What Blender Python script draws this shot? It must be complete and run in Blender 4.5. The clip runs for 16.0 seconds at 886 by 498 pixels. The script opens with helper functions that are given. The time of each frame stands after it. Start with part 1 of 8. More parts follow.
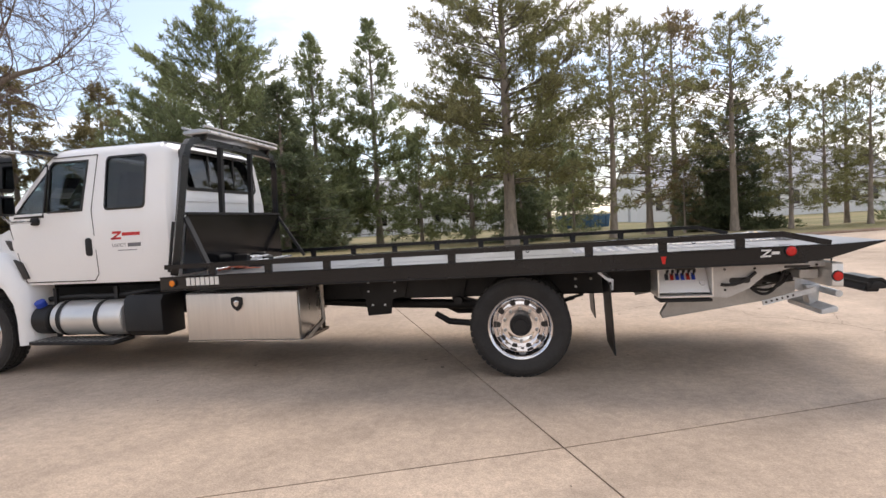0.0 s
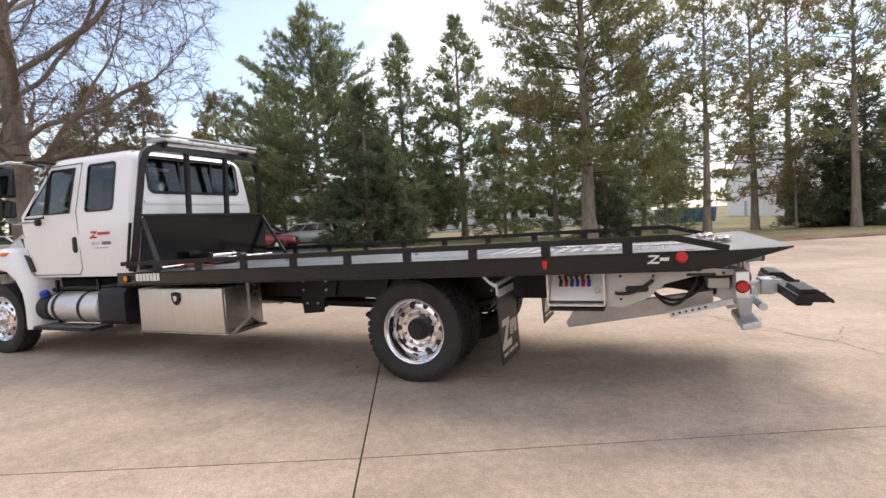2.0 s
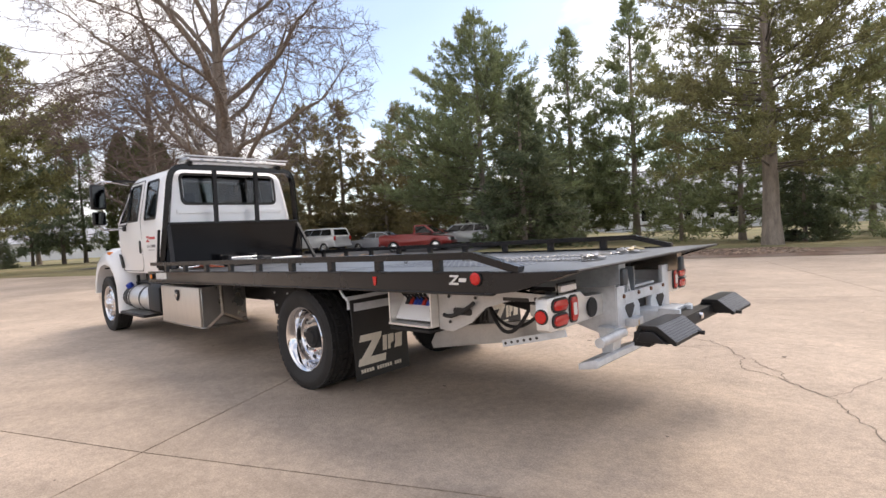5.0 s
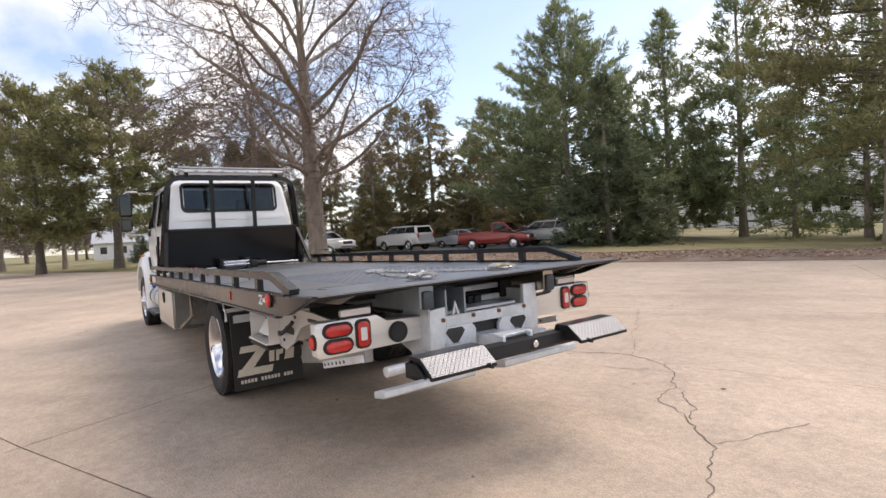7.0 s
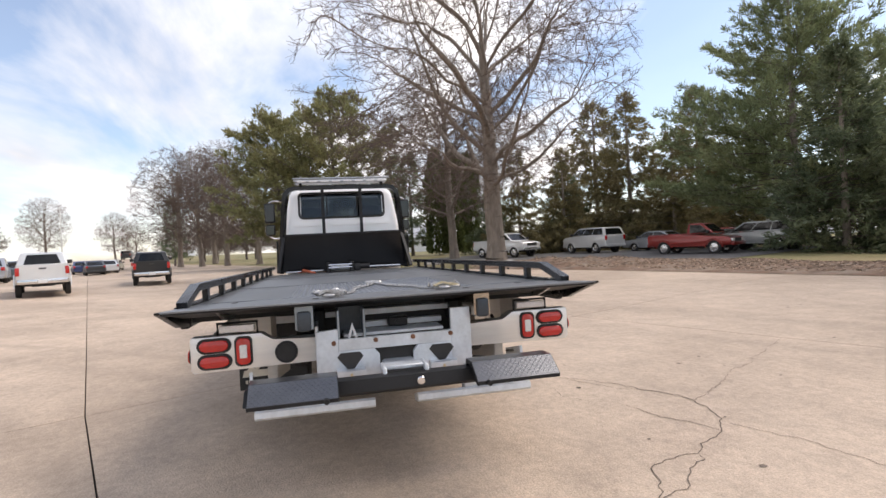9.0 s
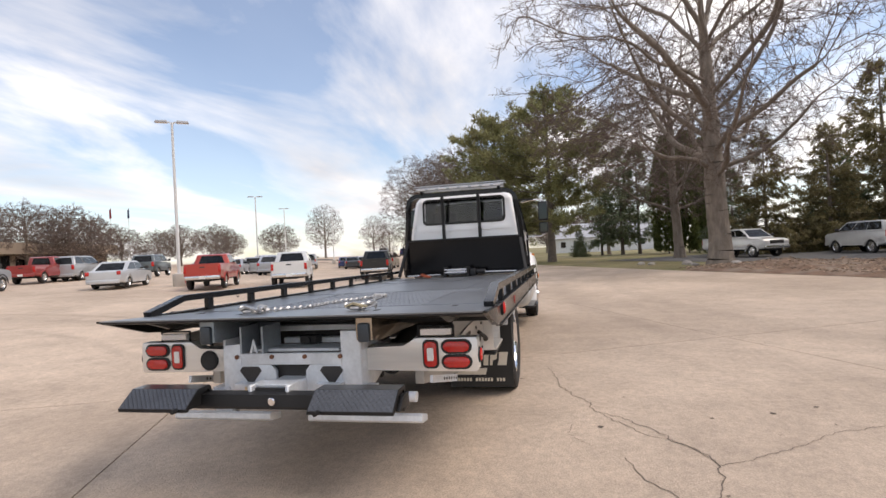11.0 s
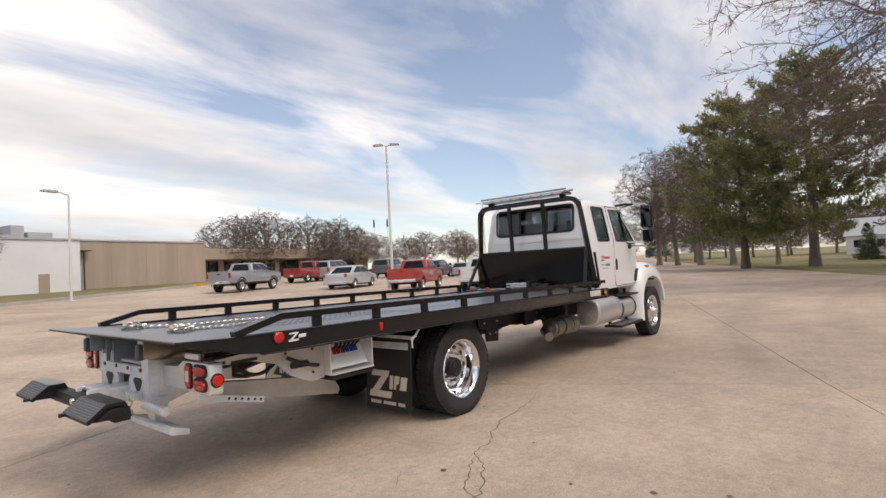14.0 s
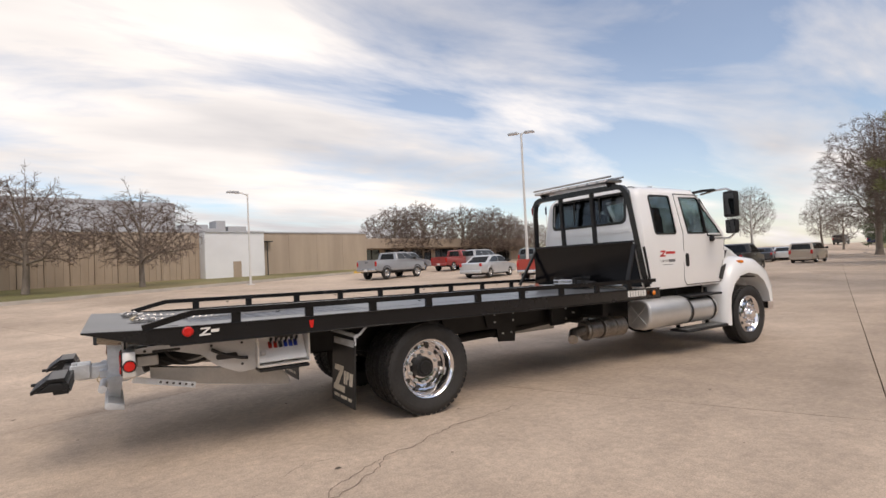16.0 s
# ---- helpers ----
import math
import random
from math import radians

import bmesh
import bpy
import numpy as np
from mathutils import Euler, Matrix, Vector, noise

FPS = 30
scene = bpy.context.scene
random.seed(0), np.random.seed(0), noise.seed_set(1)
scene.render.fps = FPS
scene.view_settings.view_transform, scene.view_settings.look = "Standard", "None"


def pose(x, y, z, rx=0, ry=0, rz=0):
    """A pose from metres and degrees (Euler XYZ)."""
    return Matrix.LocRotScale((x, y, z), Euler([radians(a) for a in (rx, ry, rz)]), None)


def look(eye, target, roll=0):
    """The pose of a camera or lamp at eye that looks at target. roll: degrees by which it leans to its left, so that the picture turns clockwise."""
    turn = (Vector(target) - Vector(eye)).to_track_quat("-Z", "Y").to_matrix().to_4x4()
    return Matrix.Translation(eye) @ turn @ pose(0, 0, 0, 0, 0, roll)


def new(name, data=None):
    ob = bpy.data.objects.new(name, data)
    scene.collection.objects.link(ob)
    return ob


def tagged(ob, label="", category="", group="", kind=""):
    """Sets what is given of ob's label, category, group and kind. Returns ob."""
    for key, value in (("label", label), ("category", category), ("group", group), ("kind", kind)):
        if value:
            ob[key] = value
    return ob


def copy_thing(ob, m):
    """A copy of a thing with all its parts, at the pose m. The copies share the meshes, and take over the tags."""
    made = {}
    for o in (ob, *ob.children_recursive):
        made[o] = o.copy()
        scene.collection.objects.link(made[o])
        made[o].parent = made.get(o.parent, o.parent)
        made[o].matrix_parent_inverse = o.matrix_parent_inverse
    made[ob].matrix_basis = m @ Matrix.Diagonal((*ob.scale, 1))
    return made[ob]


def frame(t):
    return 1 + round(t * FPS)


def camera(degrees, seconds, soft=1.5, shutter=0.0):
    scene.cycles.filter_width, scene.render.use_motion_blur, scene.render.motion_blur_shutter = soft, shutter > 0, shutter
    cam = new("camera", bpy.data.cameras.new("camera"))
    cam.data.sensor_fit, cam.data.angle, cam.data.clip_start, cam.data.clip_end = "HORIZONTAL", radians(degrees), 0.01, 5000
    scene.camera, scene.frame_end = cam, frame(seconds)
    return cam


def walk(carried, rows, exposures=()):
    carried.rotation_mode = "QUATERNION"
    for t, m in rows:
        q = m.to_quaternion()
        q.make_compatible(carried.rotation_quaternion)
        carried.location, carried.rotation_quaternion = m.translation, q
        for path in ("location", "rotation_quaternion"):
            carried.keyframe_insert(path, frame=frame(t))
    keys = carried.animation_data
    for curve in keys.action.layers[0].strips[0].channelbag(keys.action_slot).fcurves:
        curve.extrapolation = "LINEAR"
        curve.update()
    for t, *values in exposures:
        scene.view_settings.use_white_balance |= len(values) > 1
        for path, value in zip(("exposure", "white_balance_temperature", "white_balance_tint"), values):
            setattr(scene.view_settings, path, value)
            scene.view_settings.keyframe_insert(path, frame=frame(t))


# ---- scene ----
cam = camera(79.9, 16.0)
PATH = [
    (0, (0.229, -5.985, 1.488), (-0.139, -4.022, 1.379), -3.06),
    (0.5, (0.667, -5.803, 1.470), (0.159, -3.871, 1.368), -3.09),
    (1, (1.164, -5.718, 1.472), (0.533, -3.824, 1.365), -3.20),
    (1.5, (1.590, -5.538, 1.461), (0.895, -3.666, 1.350), -3.18),
    (2, (2.064, -5.371, 1.445), (1.310, -3.522, 1.337), -3.26),
    (2.5, (2.453, -5.162, 1.437), (1.643, -3.336, 1.325), -3.26),
    (3, (2.859, -4.923, 1.417), (1.937, -3.151, 1.311), -3.35),
    (3.5, (3.226, -4.631, 1.387), (2.160, -2.941, 1.298), -3.15),
    (4, (3.567, -4.351, 1.391), (2.368, -2.752, 1.312), -3.15),
    (6.5, (5.235, -2.659, 1.420), (3.687, -1.395, 1.351), -3.41),
    (7, (5.433, -2.225, 1.433), (3.801, -1.070, 1.368), -3.49),
    (7.5, (5.626, -1.791, 1.414), (3.895, -0.791, 1.364), -3.37),
    (8, (5.736, -1.342, 1.414), (3.921, -0.503, 1.376), -3.18),
    (8.5, (5.871, -0.884, 1.424), (3.984, -0.222, 1.395), -3.15),
    (9, (5.849, -0.404, 1.422), (3.900, 0.046, 1.403), -3.02),
    (9.5, (5.832, 0.077, 1.433), (3.841, 0.268, 1.423), -2.93),
    (12, (5.383, 2.637, 1.485), (3.525, 1.898, 1.523), -3.19),
    (12.5, (5.143, 3.104, 1.493), (3.351, 2.217, 1.545), -3.19),
    (13, (4.925, 3.602, 1.497), (3.209, 2.576, 1.558), -3.18),
    (13.5, (4.611, 4.010, 1.522), (2.973, 2.865, 1.586), -3.08),
    (14, (4.316, 4.473, 1.508), (2.767, 3.209, 1.577), -3.07),
    (14.5, (3.933, 4.824, 1.507), (2.505, 3.425, 1.572), -2.94),
    (15, (3.571, 5.194, 1.518), (2.270, 3.676, 1.579), -2.90),
    (15.5, (3.132, 5.474, 1.515), (1.966, 3.850, 1.570), -2.80),
    (16, (2.708, 5.790, 1.518), (1.642, 4.098, 1.573), -2.71),
]
EXPOSURES = [(0, 0.52, 6850, 14), (4, 0.66, 6800, 14), (7, 0.61, 6780, 14), (9.5, 0.47, 6720, 13), (12, 0.26, 6900, 14), (16, 0.08, 7000, 14)]   # the camera's own exposure and white balance drift a little
walk(cam, [(t, look(eye, target, roll)) for t, eye, target, roll in PATH], EXPOSURES)

# ---- light ----
SUN_EL, SUN_AZ = 53.0, 90.0          # degrees; the sun stands on the truck's right
sun_dir = Vector((math.cos(radians(SUN_EL)) * math.cos(radians(SUN_AZ)), math.cos(radians(SUN_EL)) * math.sin(radians(SUN_AZ)), math.sin(radians(SUN_EL))))
sun = new("sun", bpy.data.lights.new("sun", "SUN"))
sun.data.energy, sun.data.angle, sun.data.color = 1.6, radians(34.0), (1.0, 0.91, 0.79)
sun.matrix_world = look(sun_dir * 60, (0, 0, 0))

world = bpy.data.worlds.new("sky")
scene.world = world
world.use_nodes = True
wn, wl = world.node_tree.nodes, world.node_tree.links
wn.clear()


def wnode(kind, **values):
    n = wn.new(kind)
    for k, v in values.items():
        n.inputs[k].default_value = v
    return n


w_out = wn.new("ShaderNodeOutputWorld")
w_bg = wn.new("ShaderNodeBackground")
w_sky = wn.new("ShaderNodeTexSky")
w_sky.sky_type, w_sky.sun_disc = "NISHITA", False
w_sky.sun_elevation, w_sky.sun_rotation = radians(SUN_EL), radians(90 - SUN_AZ)
w_sky.air_density, w_sky.dust_density, w_sky.ozone_density = 1.0, 0.6, 1.6
w_tc = wn.new("ShaderNodeTexCoord")
w_sep = wn.new("ShaderNodeSeparateXYZ")
wl.new(w_tc.outputs["Generated"], w_sep.inputs[0])
w_z = wn.new("ShaderNodeMath"); w_z.operation = "MAXIMUM"; w_z.inputs[1].default_value = 0.0
wl.new(w_sep.outputs["Z"], w_z.inputs[0])
w_za = wn.new("ShaderNodeMath"); w_za.operation = "ADD"; w_za.inputs[1].default_value = 0.16
wl.new(w_z.outputs[0], w_za.inputs[0])
w_comb = wn.new("ShaderNodeCombineXYZ")
for axis in ("X", "Y"):
    d = wn.new("ShaderNodeMath"); d.operation = "DIVIDE"
    wl.new(w_sep.outputs[axis], d.inputs[0]); wl.new(w_za.outputs[0], d.inputs[1]); wl.new(d.outputs[0], w_comb.inputs[axis])
w_map = wn.new("ShaderNodeMapping")
w_map.inputs["Rotation"].default_value = (0, 0, radians(24))
w_map.inputs["Scale"].default_value = (0.55, 1.15, 1.0)
w_map.inputs["Location"].default_value = (3.4, 1.7, 0.0)
wl.new(w_comb.outputs[0], w_map.inputs[0])
w_n1 = wnode("ShaderNodeTexNoise", Scale=1.25, Detail=9.0, Roughness=0.56, Distortion=0.35)
wl.new(w_map.outputs[0], w_n1.inputs["Vector"])
w_ramp = wn.new("ShaderNodeValToRGB")
w_ramp.color_ramp.elements[0].position, w_ramp.color_ramp.elements[0].color = 0.41, (0.10, 0.12, 0.12, 1)
w_ramp.color_ramp.elements[1].position, w_ramp.color_ramp.elements[1].color = 0.64, (1, 1, 1, 1)
# thinner and thicker stretches of the cloud deck: azimuth, elevation, sharpness, depth
w_cover = w_n1.outputs[0]
for az, el, sharp, depth in ((209.0, 24.0, 16.0, 0.12), (140.0, 17.0, 22.0, 0.09), (262.0, 24.0, 8.0, -0.12), (178.0, 12.0, 14.0, -0.08)):
    away = wn.new("ShaderNodeVectorMath"); away.operation = "DOT_PRODUCT"
    away.inputs[1].default_value = (math.cos(radians(az)) * math.cos(radians(el)), math.sin(radians(az)) * math.cos(radians(el)), math.sin(radians(el)))
    wl.new(w_tc.outputs["Generated"], away.inputs[0])
    front = wn.new("ShaderNodeMath"); front.operation = "MAXIMUM"; front.inputs[1].default_value = 0.0
    wl.new(away.outputs["Value"], front.inputs[0])
    lobe = wn.new("ShaderNodeMath"); lobe.operation = "POWER"; lobe.inputs[1].default_value = sharp
    wl.new(front.outputs[0], lobe.inputs[0])
    less = wn.new("ShaderNodeMath"); less.operation = "MULTIPLY_ADD"; less.inputs[1].default_value = -depth
    wl.new(lobe.outputs[0], less.inputs[0]); wl.new(w_cover, less.inputs[2])
    w_cover = less.outputs[0]
wl.new(w_cover, w_ramp.inputs[0])
w_n2 = wnode("ShaderNodeTexNoise", Scale=0.9, Detail=5.0, Roughness=0.5)
wl.new(w_map.outputs[0], w_n2.inputs["Vector"])
w_cl = wn.new("ShaderNodeValToRGB")
w_cl.color_ramp.elements[0].position, w_cl.color_ramp.elements[0].color = 0.34, (0.60, 0.618, 0.66, 1)
w_cl.color_ramp.elements[1].position, w_cl.color_ramp.elements[1].color = 0.62, (1.03, 1.015, 1.0, 1)
wl.new(w_n2.outputs[0], w_cl.inputs[0])
# thin cloud scatters the sun's light forward: brighter towards it
w_dot = wn.new("ShaderNodeVectorMath"); w_dot.operation = "DOT_PRODUCT"
w_dot.inputs[1].default_value = sun_dir
wl.new(w_tc.outputs["Generated"], w_dot.inputs[0])
w_pos = wn.new("ShaderNodeMath"); w_pos.operation = "MAXIMUM"; w_pos.inputs[1].default_value = 0.0
wl.new(w_dot.outputs["Value"], w_pos.inputs[0])
w_pow = wn.new("ShaderNodeMath"); w_pow.operation = "POWER"; w_pow.inputs[1].default_value = 2.0
wl.new(w_pos.outputs[0], w_pow.inputs[0])
w_halo = wn.new("ShaderNodeMath"); w_halo.operation = "MULTIPLY_ADD"
w_halo.inputs[1].default_value, w_halo.inputs[2].default_value = 0.92, 1.02
wl.new(w_pow.outputs[0], w_halo.inputs[0])
w_lit = wn.new("ShaderNodeVectorMath"); w_lit.operation = "SCALE"
wl.new(w_cl.outputs[0], w_lit.inputs[0]); wl.new(w_halo.outputs[0], w_lit.inputs["Scale"])
w_skys = wn.new("ShaderNodeVectorMath"); w_skys.operation = "SCALE"; w_skys.inputs["Scale"].default_value = 0.145
wl.new(w_sky.outputs[0], w_skys.inputs[0])
w_mix = wn.new("ShaderNodeMix"); w_mix.data_type = "RGBA"
wl.new(w_ramp.outputs[0], w_mix.inputs["Factor"])
wl.new(w_skys.outputs[0], w_mix.inputs["A"]); wl.new(w_lit.outputs[0], w_mix.inputs["B"])
wl.new(w_mix.outputs["Result"], w_bg.inputs["Color"])
w_bg.inputs["Strength"].default_value = 1.0
wl.new(w_bg.outputs[0], w_out.inputs[0])


# ---- materials ----
def material(name, base, rough=0.5, metal=0.0, var=0.15, scale=6.0, fine=60.0, bump=0.0, bump_scale=None, coat=0.0, spec=0.5, stretch=None,
             second=None, island=0.0, per_object=0.0, rough_var=0.0, trans=0.0, emit=0.0, leaf=0.0, mottle=0.0):
    """A principled material with colour variation at two scales, optional second tint, grain bump and roughness wear."""
    m = bpy.data.materials.new(name)
    m.use_nodes = True
    nt = m.node_tree
    nodes, links = nt.nodes, nt.links
    p = nodes["Principled BSDF"]
    p.inputs["Roughness"].default_value, p.inputs["Metallic"].default_value = rough, metal
    p.inputs["Coat Weight"].default_value, p.inputs["Specular IOR Level"].default_value = coat, spec
    p.inputs["Coat Roughness"].default_value = 0.06
    p.inputs["Transmission Weight"].default_value = trans
    tc = nodes.new("ShaderNodeTexCoord")
    mp = nodes.new("ShaderNodeMapping")
    if mottle:
        place = nodes.new("ShaderNodeNewGeometry")
        links.new(place.outputs["Position"], mp.inputs[0])
    else:
        links.new(tc.outputs["Object"], mp.inputs[0])
    if stretch:
        mp.inputs["Scale"].default_value = stretch
    n1, n2 = nodes.new("ShaderNodeTexNoise"), nodes.new("ShaderNodeTexNoise")
    n1.inputs["Scale"].default_value, n1.inputs["Detail"].default_value = scale, 6
    n2.inputs["Scale"].default_value, n2.inputs["Detail"].default_value = fine, 3
    for n in (n1, n2):
        links.new(mp.outputs[0], n.inputs["Vector"])
    mix = nodes.new("ShaderNodeMix"); mix.data_type = "RGBA"
    dark = tuple(c * (1 - var) for c in base)
    light = tuple(min(1.0, c * (1 + var)) for c in base)
    mix.inputs["A"].default_value, mix.inputs["B"].default_value = (*dark, 1), (*light, 1)
    ramp = nodes.new("ShaderNodeValToRGB")
    ramp.color_ramp.elements[0].position, ramp.color_ramp.elements[1].position = 0.3, 0.7
    links.new(n1.outputs[0], ramp.inputs[0]); links.new(ramp.outputs[0], mix.inputs["Factor"])
    col = mix.outputs["Result"]
    if second:
        tint, amount = second
        m2 = nodes.new("ShaderNodeMix"); m2.data_type = "RGBA"
        m2.inputs["B"].default_value = (*tint, 1)
        r2 = nodes.new("ShaderNodeValToRGB")
        r2.color_ramp.elements[0].position, r2.color_ramp.elements[1].position = 0.42, 0.72
        r2.color_ramp.elements[1].color = (amount, amount, amount, 1)
        n3 = nodes.new("ShaderNodeTexNoise")
        n3.inputs["Scale"].default_value, n3.inputs["Detail"].default_value = scale * 0.37, 5
        links.new(mp.outputs[0], n3.inputs["Vector"])
        links.new(n3.outputs[0], r2.inputs[0]); links.new(r2.outputs[0], m2.inputs["Factor"])
        links.new(col, m2.inputs["A"])
        col = m2.outputs["Result"]
    m3 = nodes.new("ShaderNodeMix"); m3.data_type = "RGBA"; m3.blend_type = "MULTIPLY"
    m3.inputs["Factor"].default_value = min(1.0, var * 2.0)
    links.new(col, m3.inputs["A"])
    rg = nodes.new("ShaderNodeValToRGB")
    rg.color_ramp.elements[0].color, rg.color_ramp.elements[1].color = (0.72, 0.72, 0.72, 1), (1, 1, 1, 1)
    rg.color_ramp.elements[0].position, rg.color_ramp.elements[1].position = 0.35, 0.6
    links.new(n2.outputs[0], rg.inputs[0]); links.new(rg.outputs[0], m3.inputs["B"])
    col = m3.outputs["Result"]
    if mottle:
        # blotches, spots and aggregate grain
        for sc_, det, lo, hi, k in ((2.6, 8, 0.36, 0.66, 0.75), (14.0, 5, 0.34, 0.64, 0.9), (75.0, 2, 0.36, 0.62, 1.0)):
            nz = nodes.new("ShaderNodeTexNoise")
            nz.inputs["Scale"].default_value, nz.inputs["Detail"].default_value, nz.inputs["Roughness"].default_value = sc_, det, 0.66
            links.new(mp.outputs[0], nz.inputs["Vector"])
            rz = nodes.new("ShaderNodeMapRange")
            rz.inputs["From Min"].default_value, rz.inputs["From Max"].default_value = lo, hi
            rz.inputs["To Min"].default_value, rz.inputs["To Max"].default_value = 1 - mottle * k, 1 + mottle * k
            links.new(nz.outputs[0], rz.inputs["Value"])
            mz = nodes.new("ShaderNodeVectorMath"); mz.operation = "SCALE"
            links.new(col, mz.inputs[0]); links.new(rz.outputs[0], mz.inputs["Scale"])
            col = mz.outputs[0]
    for amount, node, out in ((island, "ShaderNodeNewGeometry", "Random Per Island"), (per_object, "ShaderNodeObjectInfo", "Random")):
        if amount:
            src = nodes.new(node)
            mr = nodes.new("ShaderNodeMapRange")
            mr.inputs["To Min"].default_value, mr.inputs["To Max"].default_value = 1 - amount, 1 + amount
            links.new(src.outputs[out], mr.inputs["Value"])
            sc = nodes.new("ShaderNodeVectorMath"); sc.operation = "SCALE"
            links.new(col, sc.inputs[0]); links.new(mr.outputs[0], sc.inputs["Scale"])
            col = sc.outputs[0]
    links.new(col, p.inputs["Base Color"])
    if rough_var:
        mr = nodes.new("ShaderNodeMapRange")
        mr.inputs["To Min"].default_value, mr.inputs["To Max"].default_value = max(0.02, rough - rough_var), min(1, rough + rough_var)
        links.new(n1.outputs[0], mr.inputs["Value"]); links.new(mr.outputs[0], p.inputs["Roughness"])
    if bump:
        b = nodes.new("ShaderNodeBump")
        b.inputs["Strength"].default_value, b.inputs["Distance"].default_value = min(1, bump * 10), 0.02 * bump
        if bump_scale:
            n4 = nodes.new("ShaderNodeTexNoise")
            n4.inputs["Scale"].default_value, n4.inputs["Detail"].default_value = bump_scale, 4
            links.new(mp.outputs[0], n4.inputs["Vector"]); links.new(n4.outputs[0], b.inputs["Height"])
        else:
            links.new(n2.outputs[0], b.inputs["Height"])
        links.new(b.outputs[0], p.inputs["Normal"])
    if leaf:
        tr = nodes.new("ShaderNodeBsdfTranslucent")
        mx = nodes.new("ShaderNodeMixShader")
        mx.inputs[0].default_value = leaf
        links.new(col, tr.inputs["Color"]); links.new(p.outputs[0], mx.inputs[1]); links.new(tr.outputs[0], mx.inputs[2])
        links.new(mx.outputs[0], nodes["Material Output"].inputs["Surface"])
    if emit:
        links.new(col, p.inputs["Emission Color"]); p.inputs["Emission Strength"].default_value = emit
    return m


WHITE = material("white_paint", (0.86, 0.86, 0.86), 0.28, var=0.02, scale=1.2, coat=0.6)
BLACK = material("black_paint", (0.010, 0.010, 0.011), 0.26, var=0.25, scale=3, coat=0.10, spec=0.36, rough_var=0.08)
BLACKSAT = material("satin_black_steel", (0.013, 0.013, 0.014), 0.5, spec=0.35, var=0.3, scale=4, bump=0.05, fine=140)
PANEL = material("black_plate_paint", (0.006, 0.006, 0.007), 0.16, spec=0.30, var=0.3, scale=2.5, rough_var=0.12)
# mirror glass with a dark reflection put into its base colour
MIRROR = material("dark_reflection_mirror", (0.05, 0.053, 0.056), 0.04, metal=1.0, var=0.05, scale=3)
CHASSIS = material("chassis_black", (0.011, 0.011, 0.012), 0.55, var=0.35, scale=5, bump=0.1, fine=90)
DECK = material("deck_steel", (0.26, 0.272, 0.29), 0.36, metal=0.75, var=0.16, scale=1.6, fine=28, rough_var=0.1, second=((0.18, 0.187, 0.195), 0.6), bump=0.03)
GALV = material("galvanised_steel", (0.69, 0.72, 0.75), 0.46, metal=0.28, var=0.13, scale=9, fine=45, rough_var=0.12, second=((0.52, 0.545, 0.57), 0.6))
STEEL = material("brushed_stainless", (0.76, 0.74, 0.71), 0.36, metal=0.55, var=0.05, scale=3, fine=220, stretch=(1, 1, 14), bump=0.02, rough_var=0.05)
# stainless whose warm tint stands for the reflected concrete
DOORSTEEL = material("ground_warmed_satin_stainless", (0.70, 0.64, 0.575), 0.44, metal=0.8, var=0.05, scale=3, fine=200, stretch=(14, 1, 1), bump=0.02, rough_var=0.06)
PLATE = material("grey_plate_steel", (0.52, 0.515, 0.50), 0.42, metal=0.5, var=0.12, scale=6, fine=50, rough_var=0.1)
ALU = material("polished_aluminium", (0.70, 0.70, 0.70), 0.24, metal=1.0, var=0.04, scale=4, fine=150, rough_var=0.06)
SLATE = material("slate_grey_steel", (0.055, 0.066, 0.078), 0.42, metal=0.3, var=0.2, scale=6, fine=60)
# bare steel, with the reflection of the tan ground put into its colour
GROUND_TAN_STEEL = material("ground_tinted_bare_steel", (0.40, 0.345, 0.285), 0.22, metal=0.95, var=0.12, scale=5, fine=60, rough_var=0.08)
BAR_ALU = material("dulled_aluminium", (0.44, 0.44, 0.44), 0.30, metal=0.9, var=0.08, scale=5, fine=120, rough_var=0.08)
SATINALU = material("satin_aluminium", (0.70, 0.70, 0.69), 0.40, metal=0.8, var=0.06, scale=4, fine=120, rough_var=0.08)
# copy of the galvanised steel with bluish shade put into its colour
GALV_SHADED = material("shaded_galvanised_steel", (0.30, 0.345, 0.38), 0.42, metal=0.4, var=0.15, scale=7, fine=50, rough_var=0.1)
SILLSTEEL = material("mill_steel", (0.52, 0.51, 0.49), 0.30, metal=0.9, var=0.12, scale=5, fine=60, rough_var=0.1)
DARKPIPE = material("heat_dulled_steel", (0.30, 0.27, 0.24), 0.42, metal=0.85, var=0.3, scale=7, fine=40, rough_var=0.15)
CHROME = material("chrome", (0.78, 0.77, 0.78), 0.07, metal=1.0, var=0.02, scale=4)
TREADPLATE = material("treadplate_grey", (0.115, 0.12, 0.132), 0.28, metal=0.8, var=0.12, scale=8, fine=60)
RUBBER = material("tyre_rubber", (0.022, 0.021, 0.021), 0.78, var=0.25, scale=7, fine=50, bump=0.06, second=((0.045, 0.041, 0.037), 0.55))
MUDFLAP = material("mudflap_rubber", (0.012, 0.012, 0.012), 0.5, var=0.25, scale=6)
RED_LENS = material("red_lens", (0.50, 0.016, 0.012), 0.20, var=0.08, scale=40, fine=220, bump=0.06, coat=0.5)
RED_REFL = material("red_reflector", (0.60, 0.018, 0.014), 0.25, var=0.1, scale=60, fine=240, bump=0.08)
AMBER = material("amber_lens", (0.85, 0.24, 0.02), 0.2, var=0.08, scale=60, fine=200, bump=0.05)
CLEAR_LENS = material("clear_lens", (0.75, 0.72, 0.70), 0.15, var=0.08, scale=60, fine=200, bump=0.05)
